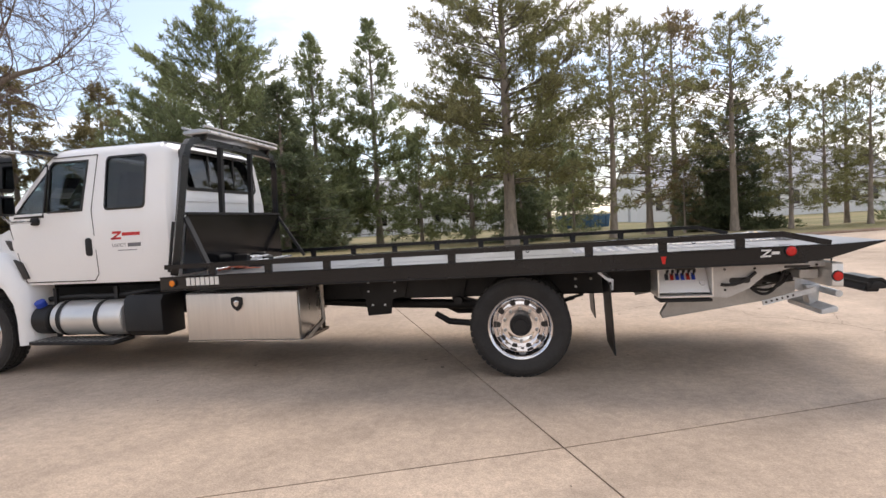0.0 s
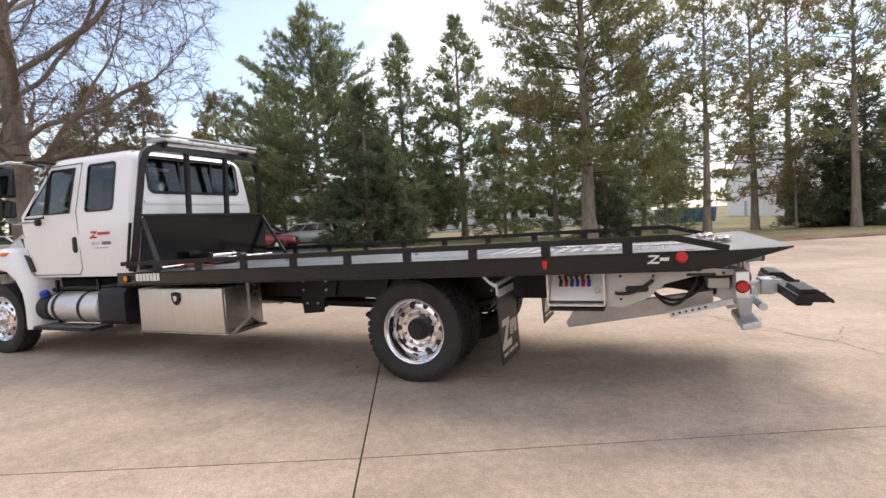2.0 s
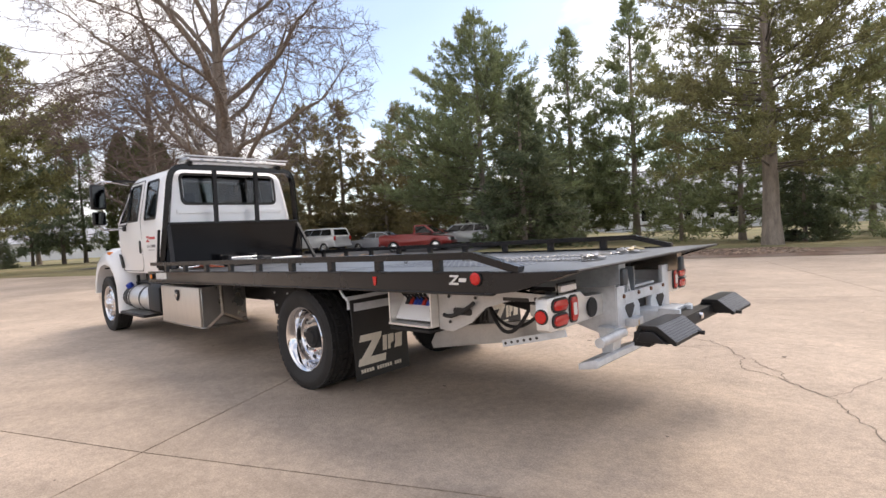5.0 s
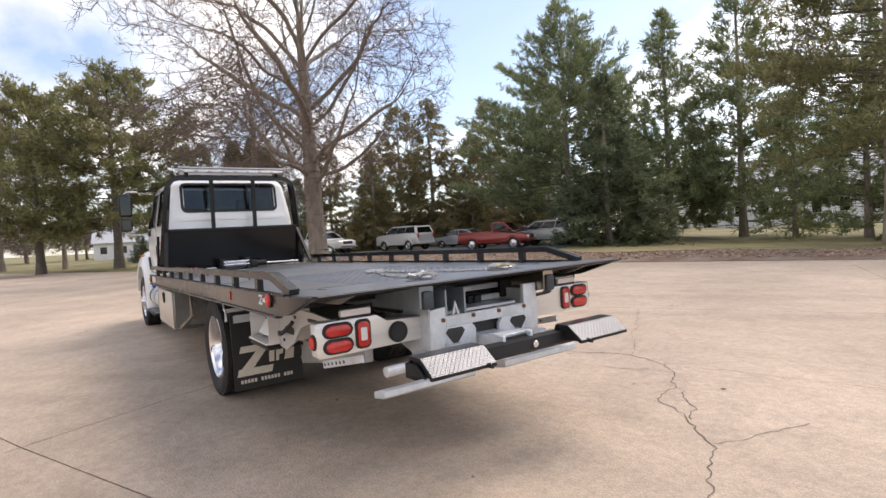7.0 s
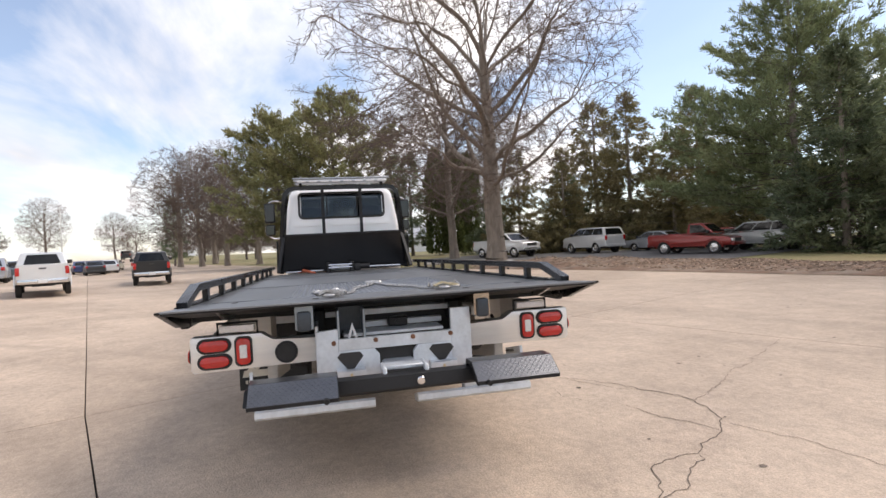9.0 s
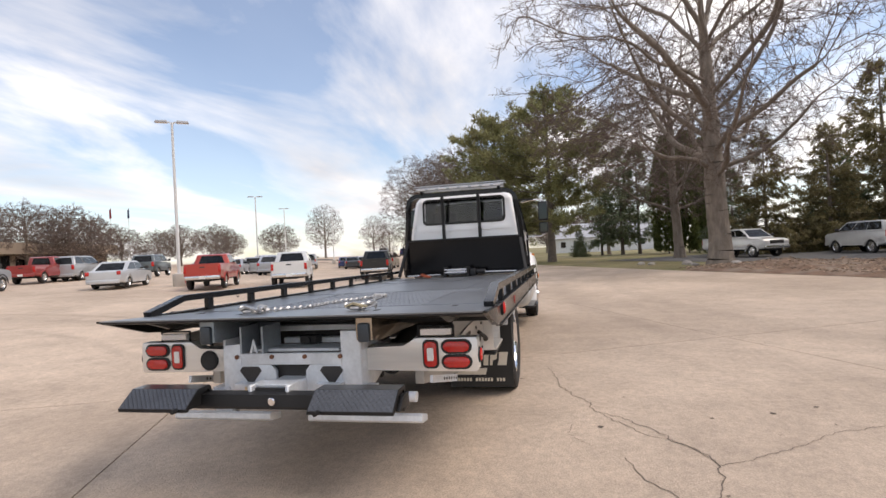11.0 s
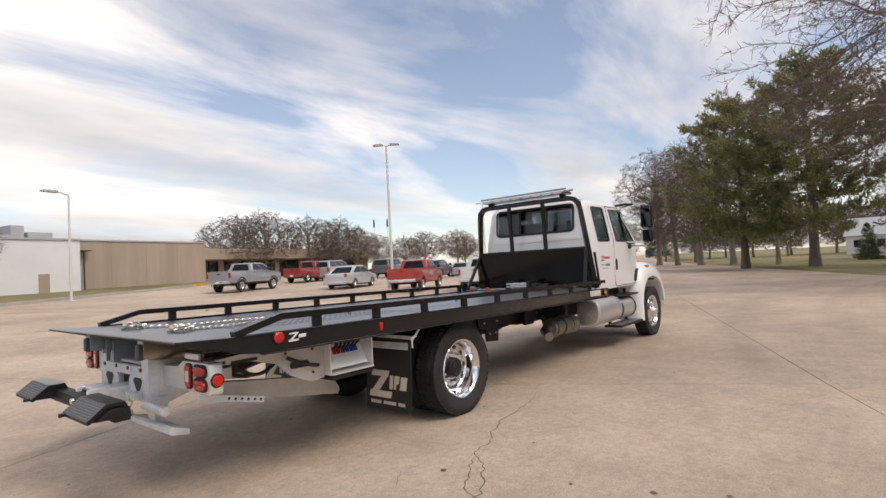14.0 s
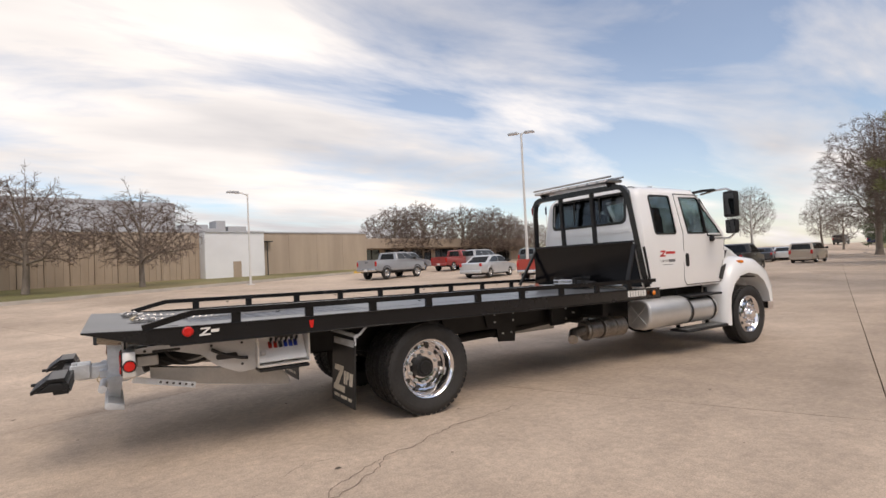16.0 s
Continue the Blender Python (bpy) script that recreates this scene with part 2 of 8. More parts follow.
DARKGLASS = material("tinted_glass", (0.010, 0.012, 0.013), 0.04, var=0.1, scale=2, spec=0.7)
MARK = material("decal_white", (0.74, 0.73, 0.70), 0.5, var=0.04, scale=12)
MARK_SILVER = material("decal_silver", (0.66, 0.60, 0.50), 0.45, var=0.06, scale=20)
MARK_RED = material("decal_red", (0.55, 0.03, 0.03), 0.45, var=0.05, scale=12)
MARK_GREY = material("decal_grey", (0.16, 0.16, 0.17), 0.5, var=0.05, scale=12)
SEAT = material("cab_grey_trim", (0.055, 0.055, 0.06), 0.8, var=0.15, scale=12)
CHAIN = material("chain_zinc", (0.54, 0.52, 0.50), 0.34, metal=0.85, var=0.15, scale=30)
GOLD = material("hook_gold", (0.66, 0.55, 0.36), 0.4, metal=0.8, var=0.15, scale=30)
BLUE = material("blue_plastic", (0.02, 0.06, 0.42), 0.4, var=0.1)
REDP = material("red_plastic", (0.45, 0.03, 0.02), 0.4, var=0.1)
ORANGE = material("orange_strap", (0.30, 0.07, 0.03), 0.6, var=0.15)
CONCRETE = material("concrete_slab", (0.535, 0.422, 0.325), 0.85, var=0.13, scale=0.55, fine=38, bump=0.35, bump_scale=70,
                    second=((0.37, 0.286, 0.215), 0.9), per_object=0.04, mottle=0.13)


def tyre_marks(mat, arcs):
    """Faint curved tyre tracks and oil darkening worn into the concrete: centre, radius, width, depth of each arc."""
    nt = mat.node_tree
    nodes, links = nt.nodes, nt.links
    p = nodes["Principled BSDF"]
    col = p.inputs["Base Color"].links[0].from_socket
    geo = nodes.new("ShaderNodeNewGeometry")
    flat = nodes.new("ShaderNodeVectorMath"); flat.operation = "MULTIPLY"; flat.inputs[1].default_value = (1, 1, 0)
    links.new(geo.outputs["Position"], flat.inputs[0])
    patch = nodes.new("ShaderNodeTexNoise")
    patch.inputs["Scale"].default_value, patch.inputs["Detail"].default_value = 0.55, 6
    links.new(flat.outputs[0], patch.inputs["Vector"])
    pr = nodes.new("ShaderNodeMapRange")
    pr.inputs["From Min"].default_value, pr.inputs["From Max"].default_value = 0.36, 0.62
    links.new(patch.outputs[0], pr.inputs["Value"])
    for cx, cy, r, w, k in arcs:
        dist = nodes.new("ShaderNodeVectorMath"); dist.operation = "DISTANCE"; dist.inputs[1].default_value = (cx, cy, 0)
        links.new(flat.outputs[0], dist.inputs[0])
        off = nodes.new("ShaderNodeMath"); off.operation = "SUBTRACT"; off.inputs[1].default_value = r
        links.new(dist.outputs["Value"], off.inputs[0])
        mag = nodes.new("ShaderNodeMath"); mag.operation = "ABSOLUTE"
        links.new(off.outputs[0], mag.inputs[0])
        mr = nodes.new("ShaderNodeMapRange"); mr.interpolation_type = "SMOOTHSTEP"
        mr.inputs["From Min"].default_value, mr.inputs["From Max"].default_value = 0.05 * w, w
        mr.inputs["To Min"].default_value, mr.inputs["To Max"].default_value = k, 0.0
        links.new(mag.outputs[0], mr.inputs["Value"])
        both = nodes.new("ShaderNodeMath"); both.operation = "MULTIPLY"
        links.new(mr.outputs[0], both.inputs[0]); links.new(pr.outputs[0], both.inputs[1])
        inv = nodes.new("ShaderNodeMath"); inv.operation = "SUBTRACT"; inv.inputs[0].default_value = 1.0
        links.new(both.outputs[0], inv.inputs[1])
        sc = nodes.new("ShaderNodeVectorMath"); sc.operation = "SCALE"
        links.new(col, sc.inputs[0]); links.new(inv.outputs[0], sc.inputs["Scale"])
        col = sc.outputs[0]
    links.new(col, p.inputs["Base Color"])


tyre_marks(CONCRETE, ((8.1, -12.4, 12.0, 0.30, 0.24), (8.1, -12.4, 13.5, 0.55, 0.17), (8.1, -12.4, 14.4, 0.25, 0.20), (-14.0, 36.0, 32.5, 0.5, 0.16), (-14.0, 36.0, 34.4, 0.5, 0.16), (30.0, 22.0, 24.0, 0.5, 0.18), (30.0, 22.0, 25.9, 0.45, 0.16)))
JOINT = material("joint_filler", (0.135, 0.11, 0.09), 0.9, var=0.3, scale=9)
CRACK = material("crack_fill", (0.185, 0.147, 0.115), 0.95, var=0.4, scale=14)
ASPHALT = material("asphalt", (0.11, 0.105, 0.10), 0.85, var=0.2, scale=1.0, fine=60, bump=0.2)
CURB = material("kerb_concrete", (0.44, 0.40, 0.35), 0.85, var=0.12, scale=2, fine=30, bump=0.2)
YELLOW = material("kerb_yellow", (0.62, 0.40, 0.05), 0.75, var=0.15, scale=3)
GRASS = material("lawn", (0.185, 0.17, 0.065), 0.9, var=0.3, scale=0.35, fine=14, bump=0.6, bump_scale=40, second=((0.33, 0.255, 0.135), 0.95))
MULCH = material("bark_mulch", (0.19, 0.115, 0.075), 0.95, var=0.35, scale=2.5, fine=26, bump=0.6, bump_scale=30, second=((0.32, 0.26, 0.20), 0.8))
ROCK = material("landscape_rock", (0.34, 0.31, 0.28), 0.85, var=0.2, scale=6, fine=30, bump=0.3, island=0.2)
BARK = material("grey_bark", (0.235, 0.195, 0.160), 0.92, var=0.25, scale=5, fine=24, bump=0.8, bump_scale=16, stretch=(1, 1, 0.25))
BARK_PINE = material("pine_bark", (0.30, 0.25, 0.21), 0.92, var=0.28, scale=5, fine=22, bump=0.8, bump_scale=14, stretch=(1, 1, 0.3))
# pine bark with the crown's shade in its colour; also for two dark trunks
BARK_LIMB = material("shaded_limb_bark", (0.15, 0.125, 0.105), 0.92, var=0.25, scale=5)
TWIG = material("bare_twigs", (0.15, 0.112, 0.092), 0.9, var=0.2, scale=3)
PINE = material("pine_needles", (0.26, 0.262, 0.118), 0.62, var=0.22, scale=0.7, island=0.35, second=((0.29, 0.25, 0.125), 0.7), leaf=0.5)
WPINE = material("white_pine_needles", (0.245, 0.285, 0.145), 0.6, var=0.2, scale=0.7, island=0.35, second=((0.30, 0.305, 0.145), 0.6), leaf=0.5)
SPRUCE = material("spruce_needles", (0.156, 0.194, 0.112), 0.62, var=0.2, scale=0.8, island=0.35, second=((0.225, 0.219, 0.106), 0.6), leaf=0.5)
SPRUCE_BROWN = material("weathered_spruce_needles", (0.224, 0.196, 0.092), 0.65, var=0.2, scale=0.8, island=0.35, second=((0.276, 0.201, 0.103), 0.6), leaf=0.5)
RUSTY = material("browned_needles", (0.27, 0.225, 0.13), 0.7, var=0.2, scale=0.9, island=0.3, second=((0.34, 0.20, 0.11), 0.9), leaf=0.5)
CEDAR = material("arborvitae_leaf", (0.120, 0.144, 0.050), 0.65, var=0.25, scale=2.0, island=0.35, leaf=0.5)
TAN_WALL = material("tan_wall_panel", (0.42, 0.335, 0.255), 0.8, var=0.10, scale=0.6, fine=20, per_object=0.025, stretch=(2.6, 2.6, 0.3), second=((0.34, 0.27, 0.21), 0.5))
WHITE_WALL = material("white_wall", (0.74, 0.75, 0.76), 0.7, var=0.04, scale=0.8)
ROOF_GREY = material("grey_roof", (0.42, 0.43, 0.45), 0.7, var=0.08, scale=1)
# black of real trim, and of the shade inside holes and slots
DARK_TRIM_AND_HOLES = material("dark_trim_and_hole_shade", (0.035, 0.032, 0.03), 0.6, var=0.2, scale=3)
POLE_PAINT = material("lamp_pole_paint", (0.66, 0.65, 0.63), 0.45, var=0.06, scale=3)


# ---- mesh helpers ----
def box(bm, x0, x1, y0, y1, z0, z1, bev=0.0, seg=1):
    vs = [bm.verts.new((x, y, z)) for x in (x0, x1) for y in (y0, y1) for z in (z0, z1)]
    fs = [bm.faces.new([vs[i] for i in q]) for q in ((0, 1, 3, 2), (4, 6, 7, 5), (0, 4, 5, 1), (2, 3, 7, 6), (0, 2, 6, 4), (1, 5, 7, 3))]
    if bev:
        es = list({e for f in fs for e in f.edges})
        bmesh.ops.bevel(bm, geom=es, offset=bev, segments=seg, profile=0.5, affect="EDGES")
    return vs


def prism(bm, pts, axis, a0, a1, bev=0.0, seg=2):
    """A polygon extruded along an axis: (x, z) along y, (y, z) along x or (x, y) along z."""
    put = {"y": lambda p, a: (p[0], a, p[1]), "x": lambda p, a: (a, p[0], p[1]), "z": lambda p, a: (p[0], p[1], a)}[axis]
    lo, hi = [bm.verts.new(put(p, a0)) for p in pts], [bm.verts.new(put(p, a1)) for p in pts]
    fs = [bm.faces.new(lo), bm.faces.new(list(reversed(hi)))]
    n = len(pts)
    for i in range(n):
        fs.append(bm.faces.new((lo[i], hi[i], hi[(i + 1) % n], lo[(i + 1) % n])))
    if bev:
        es = list(fs[0].edges) + list(fs[1].edges)
        bmesh.ops.bevel(bm, geom=es, offset=bev, segments=seg, profile=0.5, affect="EDGES")
    return lo + hi


def slab(bm, pts, off):
    """A closed pane: an outline and its copy set off by a vector."""
    lo = [bm.verts.new(p) for p in pts]
    hi = [bm.verts.new(Vector(p) + Vector(off)) for p in pts]
    fs = [bm.faces.new(lo), bm.faces.new(list(reversed(hi)))]
    n = len(pts)
    for i in range(n):
        fs.append(bm.faces.new((lo[i], hi[i], hi[(i + 1) % n], lo[(i + 1) % n])))
    bmesh.ops.recalc_face_normals(bm, faces=fs)


def basis(d):
    d = Vector(d).normalized()
    a = d.cross(Vector((0, 0, 1)))
    if a.length < 1e-4:
        a = Vector((1, 0, 0))
    a.normalize()
    return a, d.cross(a) * -1


def sweep(bm, pts, section, caps=True):
    """A section of (across, up) points swept along a line of points."""
    pts = [Vector(p) for p in pts]
    rings = []
    for i, p in enumerate(pts):
        d0 = (pts[i] - pts[i - 1]).normalized() if i else (pts[1] - pts[0]).normalized()
        d1 = (pts[i + 1] - pts[i]).normalized() if i + 1 < len(pts) else d0
        d = (d0 + d1).normalized()
        k = 1.0 / max(0.35, d.dot(d0))
        a, u = basis(d)
        a0, u0 = basis(d0)
        rings.append([bm.verts.new(p + a * s[0] + u * s[1] * (k if abs(d0.z) + abs(d1.z) > 0.02 else 1)) for s in section])
    n = len(section)
    for r0, r1 in zip(rings, rings[1:]):
        for i in range(n):
            bm.faces.new((r0[i], r0[(i + 1) % n], r1[(i + 1) % n], r1[i]))
    if caps:
        bm.faces.new(list(reversed(rings[0])))
        bm.faces.new(rings[-1])


def ring(r, n=8, squash=1.0):
    return [(r * math.cos(2 * math.pi * i / n), r * squash * math.sin(2 * math.pi * i / n)) for i in range(n)]


def rect(w, h):
    return [(-w / 2, -h / 2), (w / 2, -h / 2), (w / 2, h / 2), (-w / 2, h / 2)]


def cyl(bm, p0, p1, r, n=16, r2=None, bev=0.0):
    p0, p1 = Vector(p0), Vector(p1)
    a, u = basis(p1 - p0)
    rr = ((p0, r), (p1, r if r2 is None else r2))
    if bev:
        d = (p1 - p0).normalized() * bev
        r2 = r if r2 is None else r2
        rr = ((p0, r - bev), (p0 + d, r), (p1 - d, r2), (p1, r2 - bev))
    rings = [[bm.verts.new(p + a * (q * math.cos(2 * math.pi * i / n)) + u * (q * math.sin(2 * math.pi * i / n))) for i in range(n)] for p, q in rr]
    for r0, r1 in zip(rings, rings[1:]):
        for i in range(n):
            bm.faces.new((r0[i], r0[(i + 1) % n], r1[(i + 1) % n], r1[i]))
    bm.faces.new(list(reversed(rings[0]))); bm.faces.new(rings[-1])


def lathe(bm, prof, n=32, closed=False):
    """A profile of (radius, y) turned about the y axis."""
    rings = [[bm.verts.new((r * math.cos(2 * math.pi * i / n), y, r * math.sin(2 * math.pi * i / n))) for i in range(n)] for r, y in prof]
    pairs = list(zip(rings, rings[1:])) + ([(rings[-1], rings[0])] if closed else [])
    for r0, r1 in pairs:
        for i in range(n):
            bm.faces.new((r0[i], r0[(i + 1) % n], r1[(i + 1) % n], r1[i]))
    return rings


def rounded(w, h, r, n=4, cx=0.0, cy=0.0):
    pts = []
    for sx, sy, a0 in ((1, 1, 0), (-1, 1, 90), (-1, -1, 180), (1, -1, 270)):
        for i in range(n + 1):
            a = radians(a0 + 90 * i / n)
            pts.append((cx + sx * (w / 2 - r) + r * math.cos(a), cy + sy * (h / 2 - r) + r * math.sin(a)))
    return pts


def link(name, bm, mat, smooth=True, angle=38):
    bmesh.ops.recalc_face_normals(bm, faces=bm.faces[:])
    me = bpy.data.meshes.new(name)
    for f in bm.faces:
        f.smooth = smooth
    bm.to_mesh(me)
    bm.free()
    if smooth:
        me.set_sharp_from_angle(angle=radians(angle))
    me.materials.append(mat)
    return new(name, me)


def part(name, bm, mat, parent, label="", smooth=True, angle=38):
    ob = link(name, bm, mat, smooth, angle)
    ob.parent = parent
    if label:
        ob["label"] = label
    return ob


def pieces(name, bm, mat, parent, label="", smooth=True):
    """Each loose piece of the bmesh becomes a part of its own."""
    bm.verts.index_update()
    left = set(bm.verts)
    while left:
        seed = min(left, key=lambda v: v.index)
        found, stack = {seed}, [seed]
        while stack:
            for e in stack.pop().link_edges:
                for v in e.verts:
                    if v not in found:
                        found.add(v); stack.append(v)
        left -= found
        one, new_v = BM(), {}
        for v in sorted(found, key=lambda v: v.index):
            new_v[v] = one.verts.new(v.co)
        for f in bm.faces:
            if f.verts[0] in found:
                one.faces.new([new_v[v] for v in f.verts])
        part(name, one, mat, parent, label, smooth)
    bm.free()


def thing(name, label, category, group="", kind=""):
    return tagged(new(name), label, category, group, kind)


def raw_mesh(name, verts, faces, mat, smooth=False):
    """A mesh from arrays: verts (n, 3) and faces (m, k) with k the same for all."""
    verts, faces = np.asarray(verts, dtype=np.float32), np.asarray(faces, dtype=np.int32)
    me = bpy.data.meshes.new(name)
    me.vertices.add(len(verts)); me.vertices.foreach_set("co", verts.ravel())
    m, k = faces.shape
    me.loops.add(m * k); me.loops.foreach_set("vertex_index", faces.ravel())
    me.polygons.add(m)
    me.polygons.foreach_set("loop_start", np.arange(0, m * k, k, dtype=np.int32))
    me.polygons.foreach_set("use_smooth", np.full(m, smooth))
    me.update(calc_edges=True)
    me.materials.append(mat)
    return me


BM = bmesh.new


# ---- ground and pavement ----
UX, UY = math.cos(radians(24)), math.sin(radians(24))     # along the slab joints


def gz(x, y):
    """The lot is level round the truck and the drive and climbs gently to the building."""
    drive = min(1.0, max(0.0, (-x - 26.0) / 20.0)) * min(1.0, max(0.0, (y + 40.0) / 12.0))
    return 0.04 * (1 - 0.9 * drive) * min(max(0.0, -y - 4.0), 45.0) + 0.002 * min(max(0.0, -x - 25.0), 60.0)


EDGE = [(-400, 22.0), (-70, 16.4), (-42, 16.0), (-26, 15.7), (-18, 15.6), (-8, 15.5), (0, 14.6), (12, 13.0), (40, 12.4), (400, 12.0)]  # (along, across)


def edge_at(s):
    for (a, va), (b, vb) in zip(EDGE, EDGE[1:]):
        if s <= b:
            return va + (vb - va) * max(0.0, (s - a) / (b - a))
    return EDGE[-1][1]


def su(x, y):
    return x * UX + y * UY, -x * UY + y * UX


def xy(s, w):
    return s * UX - w * UY, s * UY + w * UX


def terrain(x, y):
    s, w = su(x, y)
    d = w - edge_at(s)
    h = gz(x, y)
    if d < 0:
        return h - 0.06 - min(0.2, -d * 0.02)
    return h + 0.02 + 0.05 * min(1.0, d / 1.5) - 0.028 * min(1.0, max(0.0, (s + 6.0) / 8.0)) * min(14.0, max(0.0, d - 1.5)) + 0.05 * noise.noise(Vector((x * 0.12, y * 0.12, 0))) * min(1, d / 3)


def grid_mesh(name, ss, ws, fn, mat):
    verts = [fn(s, w) for s in ss for w in ws]
    n = len(ws)
    faces = [(i * n + j, i * n + j + 1, (i + 1) * n + j + 1, (i + 1) * n + j) for i in range(len(ss) - 1) for j in range(n - 1)]
    me = raw_mesh(name, verts, np.array(faces)[:, ::-1], mat, True)
    return new(name, me)


span = sorted({*np.round(np.arange(-90, 60.1, 1.5), 3).tolist(), *[-900, -600, -420, -300, -220, -170, -130, -108, 72, 90, 120, 170, 240, 340, 500, 900]})
wide = sorted({*np.round(np.arange(-70, 12, 2.0), 3).tolist(), *np.round(np.arange(12, 24, 0.4), 3).tolist(), *np.round(np.arange(24, 60, 2), 3).tolist(), *[-900, -500, -300, -200, -140, -100, -80, 75, 100, 140, 200, 300, 500, 900]})
ground = grid_mesh("ground", span, wide, lambda s, w: (*xy(s, w), terrain(*xy(s, w))), GRASS)
tagged(ground, "patchy early-spring lawn, half brown and half green", "ground", kind="structure")

def mulch_at(s, k):
    """The bed is broad under the trees and thins to a strip along the open lawn."""
    broad = 1.15 if s < 4 else max(0.16, 1.15 - 0.09 * (s - 4))
    x, y = xy(s, edge_at(s) - 0.10 + k * broad * (1 + 0.22 * noise.noise(Vector((s * 0.3, 0, 0)))))
    heap = 0.08 + 0.24 * max(0.0, min(1.0, (-s - 6) / 5)) * max(0.0, min(1.0, (s + 17.1) / 2))
    lump = 0.6 + 0.6 * noise.noise(Vector((s * 0.6, k, 2))) + 0.45 * noise.noise(Vector((s * 1.9, k * 1.6, 7))) * min(1.0, heap * 6)
    lift = heap * math.sin(min(1, k / 5.6) * math.pi) * broad * max(0.0, lump)
    return x, y, (gz(x, y) + 0.012 if k == 0 else terrain(x, y) + 0.014 + lift)


mulch = grid_mesh("mulch_bed", list(np.arange(-16.8, 42, 0.35)), [0.0, 0.25, 0.6, 0.9, 1.2, 1.6, 2.0, 2.4, 2.8, 3.2, 3.6, 4.0, 4.4, 4.8, 5.2, 5.6], mulch_at, MULCH)
tagged(mulch, "brown bark mulch bed along the lot's edge", "ground", kind="structure")


def wood_chips(n):
    """Shreds of bark strewn over the bed, each a small wedge."""
    g = np.random.RandomState(71)
    verts = []
    for _ in range(n):
        x, y, z = mulch_at(g.uniform(-17.9, 8), g.uniform(0.05, 1) ** 0.8 * 5.4)
        a, ln, w = g.uniform(0, 6.283), g.uniform(0.05, 0.15), g.uniform(0.015, 0.04)
        c, d = math.cos(a), math.sin(a)
        tip = g.uniform(-0.02, 0.05)
        verts += [(x - c * ln - d * w, y - d * ln + c * w, z - 0.01), (x - c * ln + d * w, y - d * ln - c * w, z - 0.01), (x + c * ln, y + d * ln, z + tip), (x, y, z + g.uniform(0.02, 0.05))]
    quad = np.array([(0, 1, 3), (1, 2, 3), (2, 0, 3), (0, 2, 1)])
    faces = (np.arange(n)[:, None, None] * 4 + quad[None]).reshape(-1, 3)
    return new("wood_chips", raw_mesh("wood_chips", verts, faces, CHIPS))


CHIPS = material("bark_shreds", (0.29, 0.205, 0.145), 0.9, var=0.2, scale=5, island=0.6)
tagged(wood_chips(7000), "shredded bark chips strewn over the mulch bed", "mulch", kind="stuff")

side_lot = grid_mesh("side_lot", list(np.arange(-34, -5, 2.0)), [5.2, 8, 11, 14, 17, 20],
                     lambda s, k: (*xy(s, edge_at(s) + k), terrain(*xy(s, edge_at(s) + k)) + 0.03), ASPHALT)
tagged(side_lot, "grey asphalt parking strip behind the mulch bed", "parking lot", kind="structure")

pavement = grid_mesh("pavement", [s for s in span if -420 <= s <= 120], [-90, -70, -55, -45, -38, -32, -26, -20, -16, -12, -8, -4, 0, 4, 8, 11, 12.5, "edge"],
                     lambda s, w: (*xy(s, edge_at(s) if w == "edge" else min(w, edge_at(s) - 0.1)), gz(*xy(s, edge_at(s) if w == "edge" else min(w, edge_at(s) - 0.1))) - 0.075), JOINT)
tagged(pavement, "tan concrete lot of large slabs with dark joints", "pavement", kind="structure")


# ---- the tow truck ----
HW = 1.25                                   # half the bed's width
truck = thing("tow_truck", "white extended-cab tow truck with a black rollback bed on concrete", "tow truck")


def shear(bm):
    for v in bm.verts:
        v.co.z += 0.012 * v.co.x
    return bm


# wheels: built with the outer side towards +y
def tyre_bm(r=0.465, hw=0.128, rim=0.285):
    bm = BM()
    prof = [(rim, -hw * 0.72), (rim + 0.03, -hw * 0.86), (rim + 0.09, -hw * 1.02), (r - 0.05, -hw * 0.99), (r - 0.02, -hw * 0.90), (r - 0.012, -hw * 0.80)]
    for y in (-0.5, -0.17, 0.17, 0.5):
        prof += [(r - 0.012, hw * (y - 0.10)), (r - 0.024, hw * (y - 0.04)), (r - 0.024, hw * (y + 0.04)), (r - 0.012, hw * (y + 0.10))]
    prof += [(r - 0.012, hw * 0.80), (r - 0.02, hw * 0.90), (r - 0.05, hw * 0.99), (r - 0.07, hw * 1.0), (rim + 0.11, hw * 1.02), (rim + 0.075, hw * 0.98), (rim + 0.03, hw * 0.86), (rim, hw * 0.72)]
    lathe(bm, prof, 64)
    lanes = ((-0.9, -0.62), (-0.38, -0.05), (0.05, 0.38), (0.62, 0.9))
    for k, (y0, y1) in enumerate(lanes):
        for i in range(46):
            a0 = 2 * math.pi * (i + 0.5 * (k % 2)) / 46
            a1 = a0 + 2 * math.pi / 46 * 0.74
            sk = 0.03 * (1 if k % 2 else -1)
            vs = []
            for rr in (r - 0.016, r):
                for a, y in ((a0, y0), (a1, y0), (a1 + sk, y1), (a0 + sk, y1)):
                    vs.append(bm.verts.new((rr * math.cos(a), y * hw, rr * math.sin(a))))
            for q in ((4, 5, 6, 7), (0, 1, 5, 4), (1, 2, 6, 5), (2, 3, 7, 6), (3, 0, 4, 7)):
                bm.faces.new([vs[j] for j in q])
    return bm


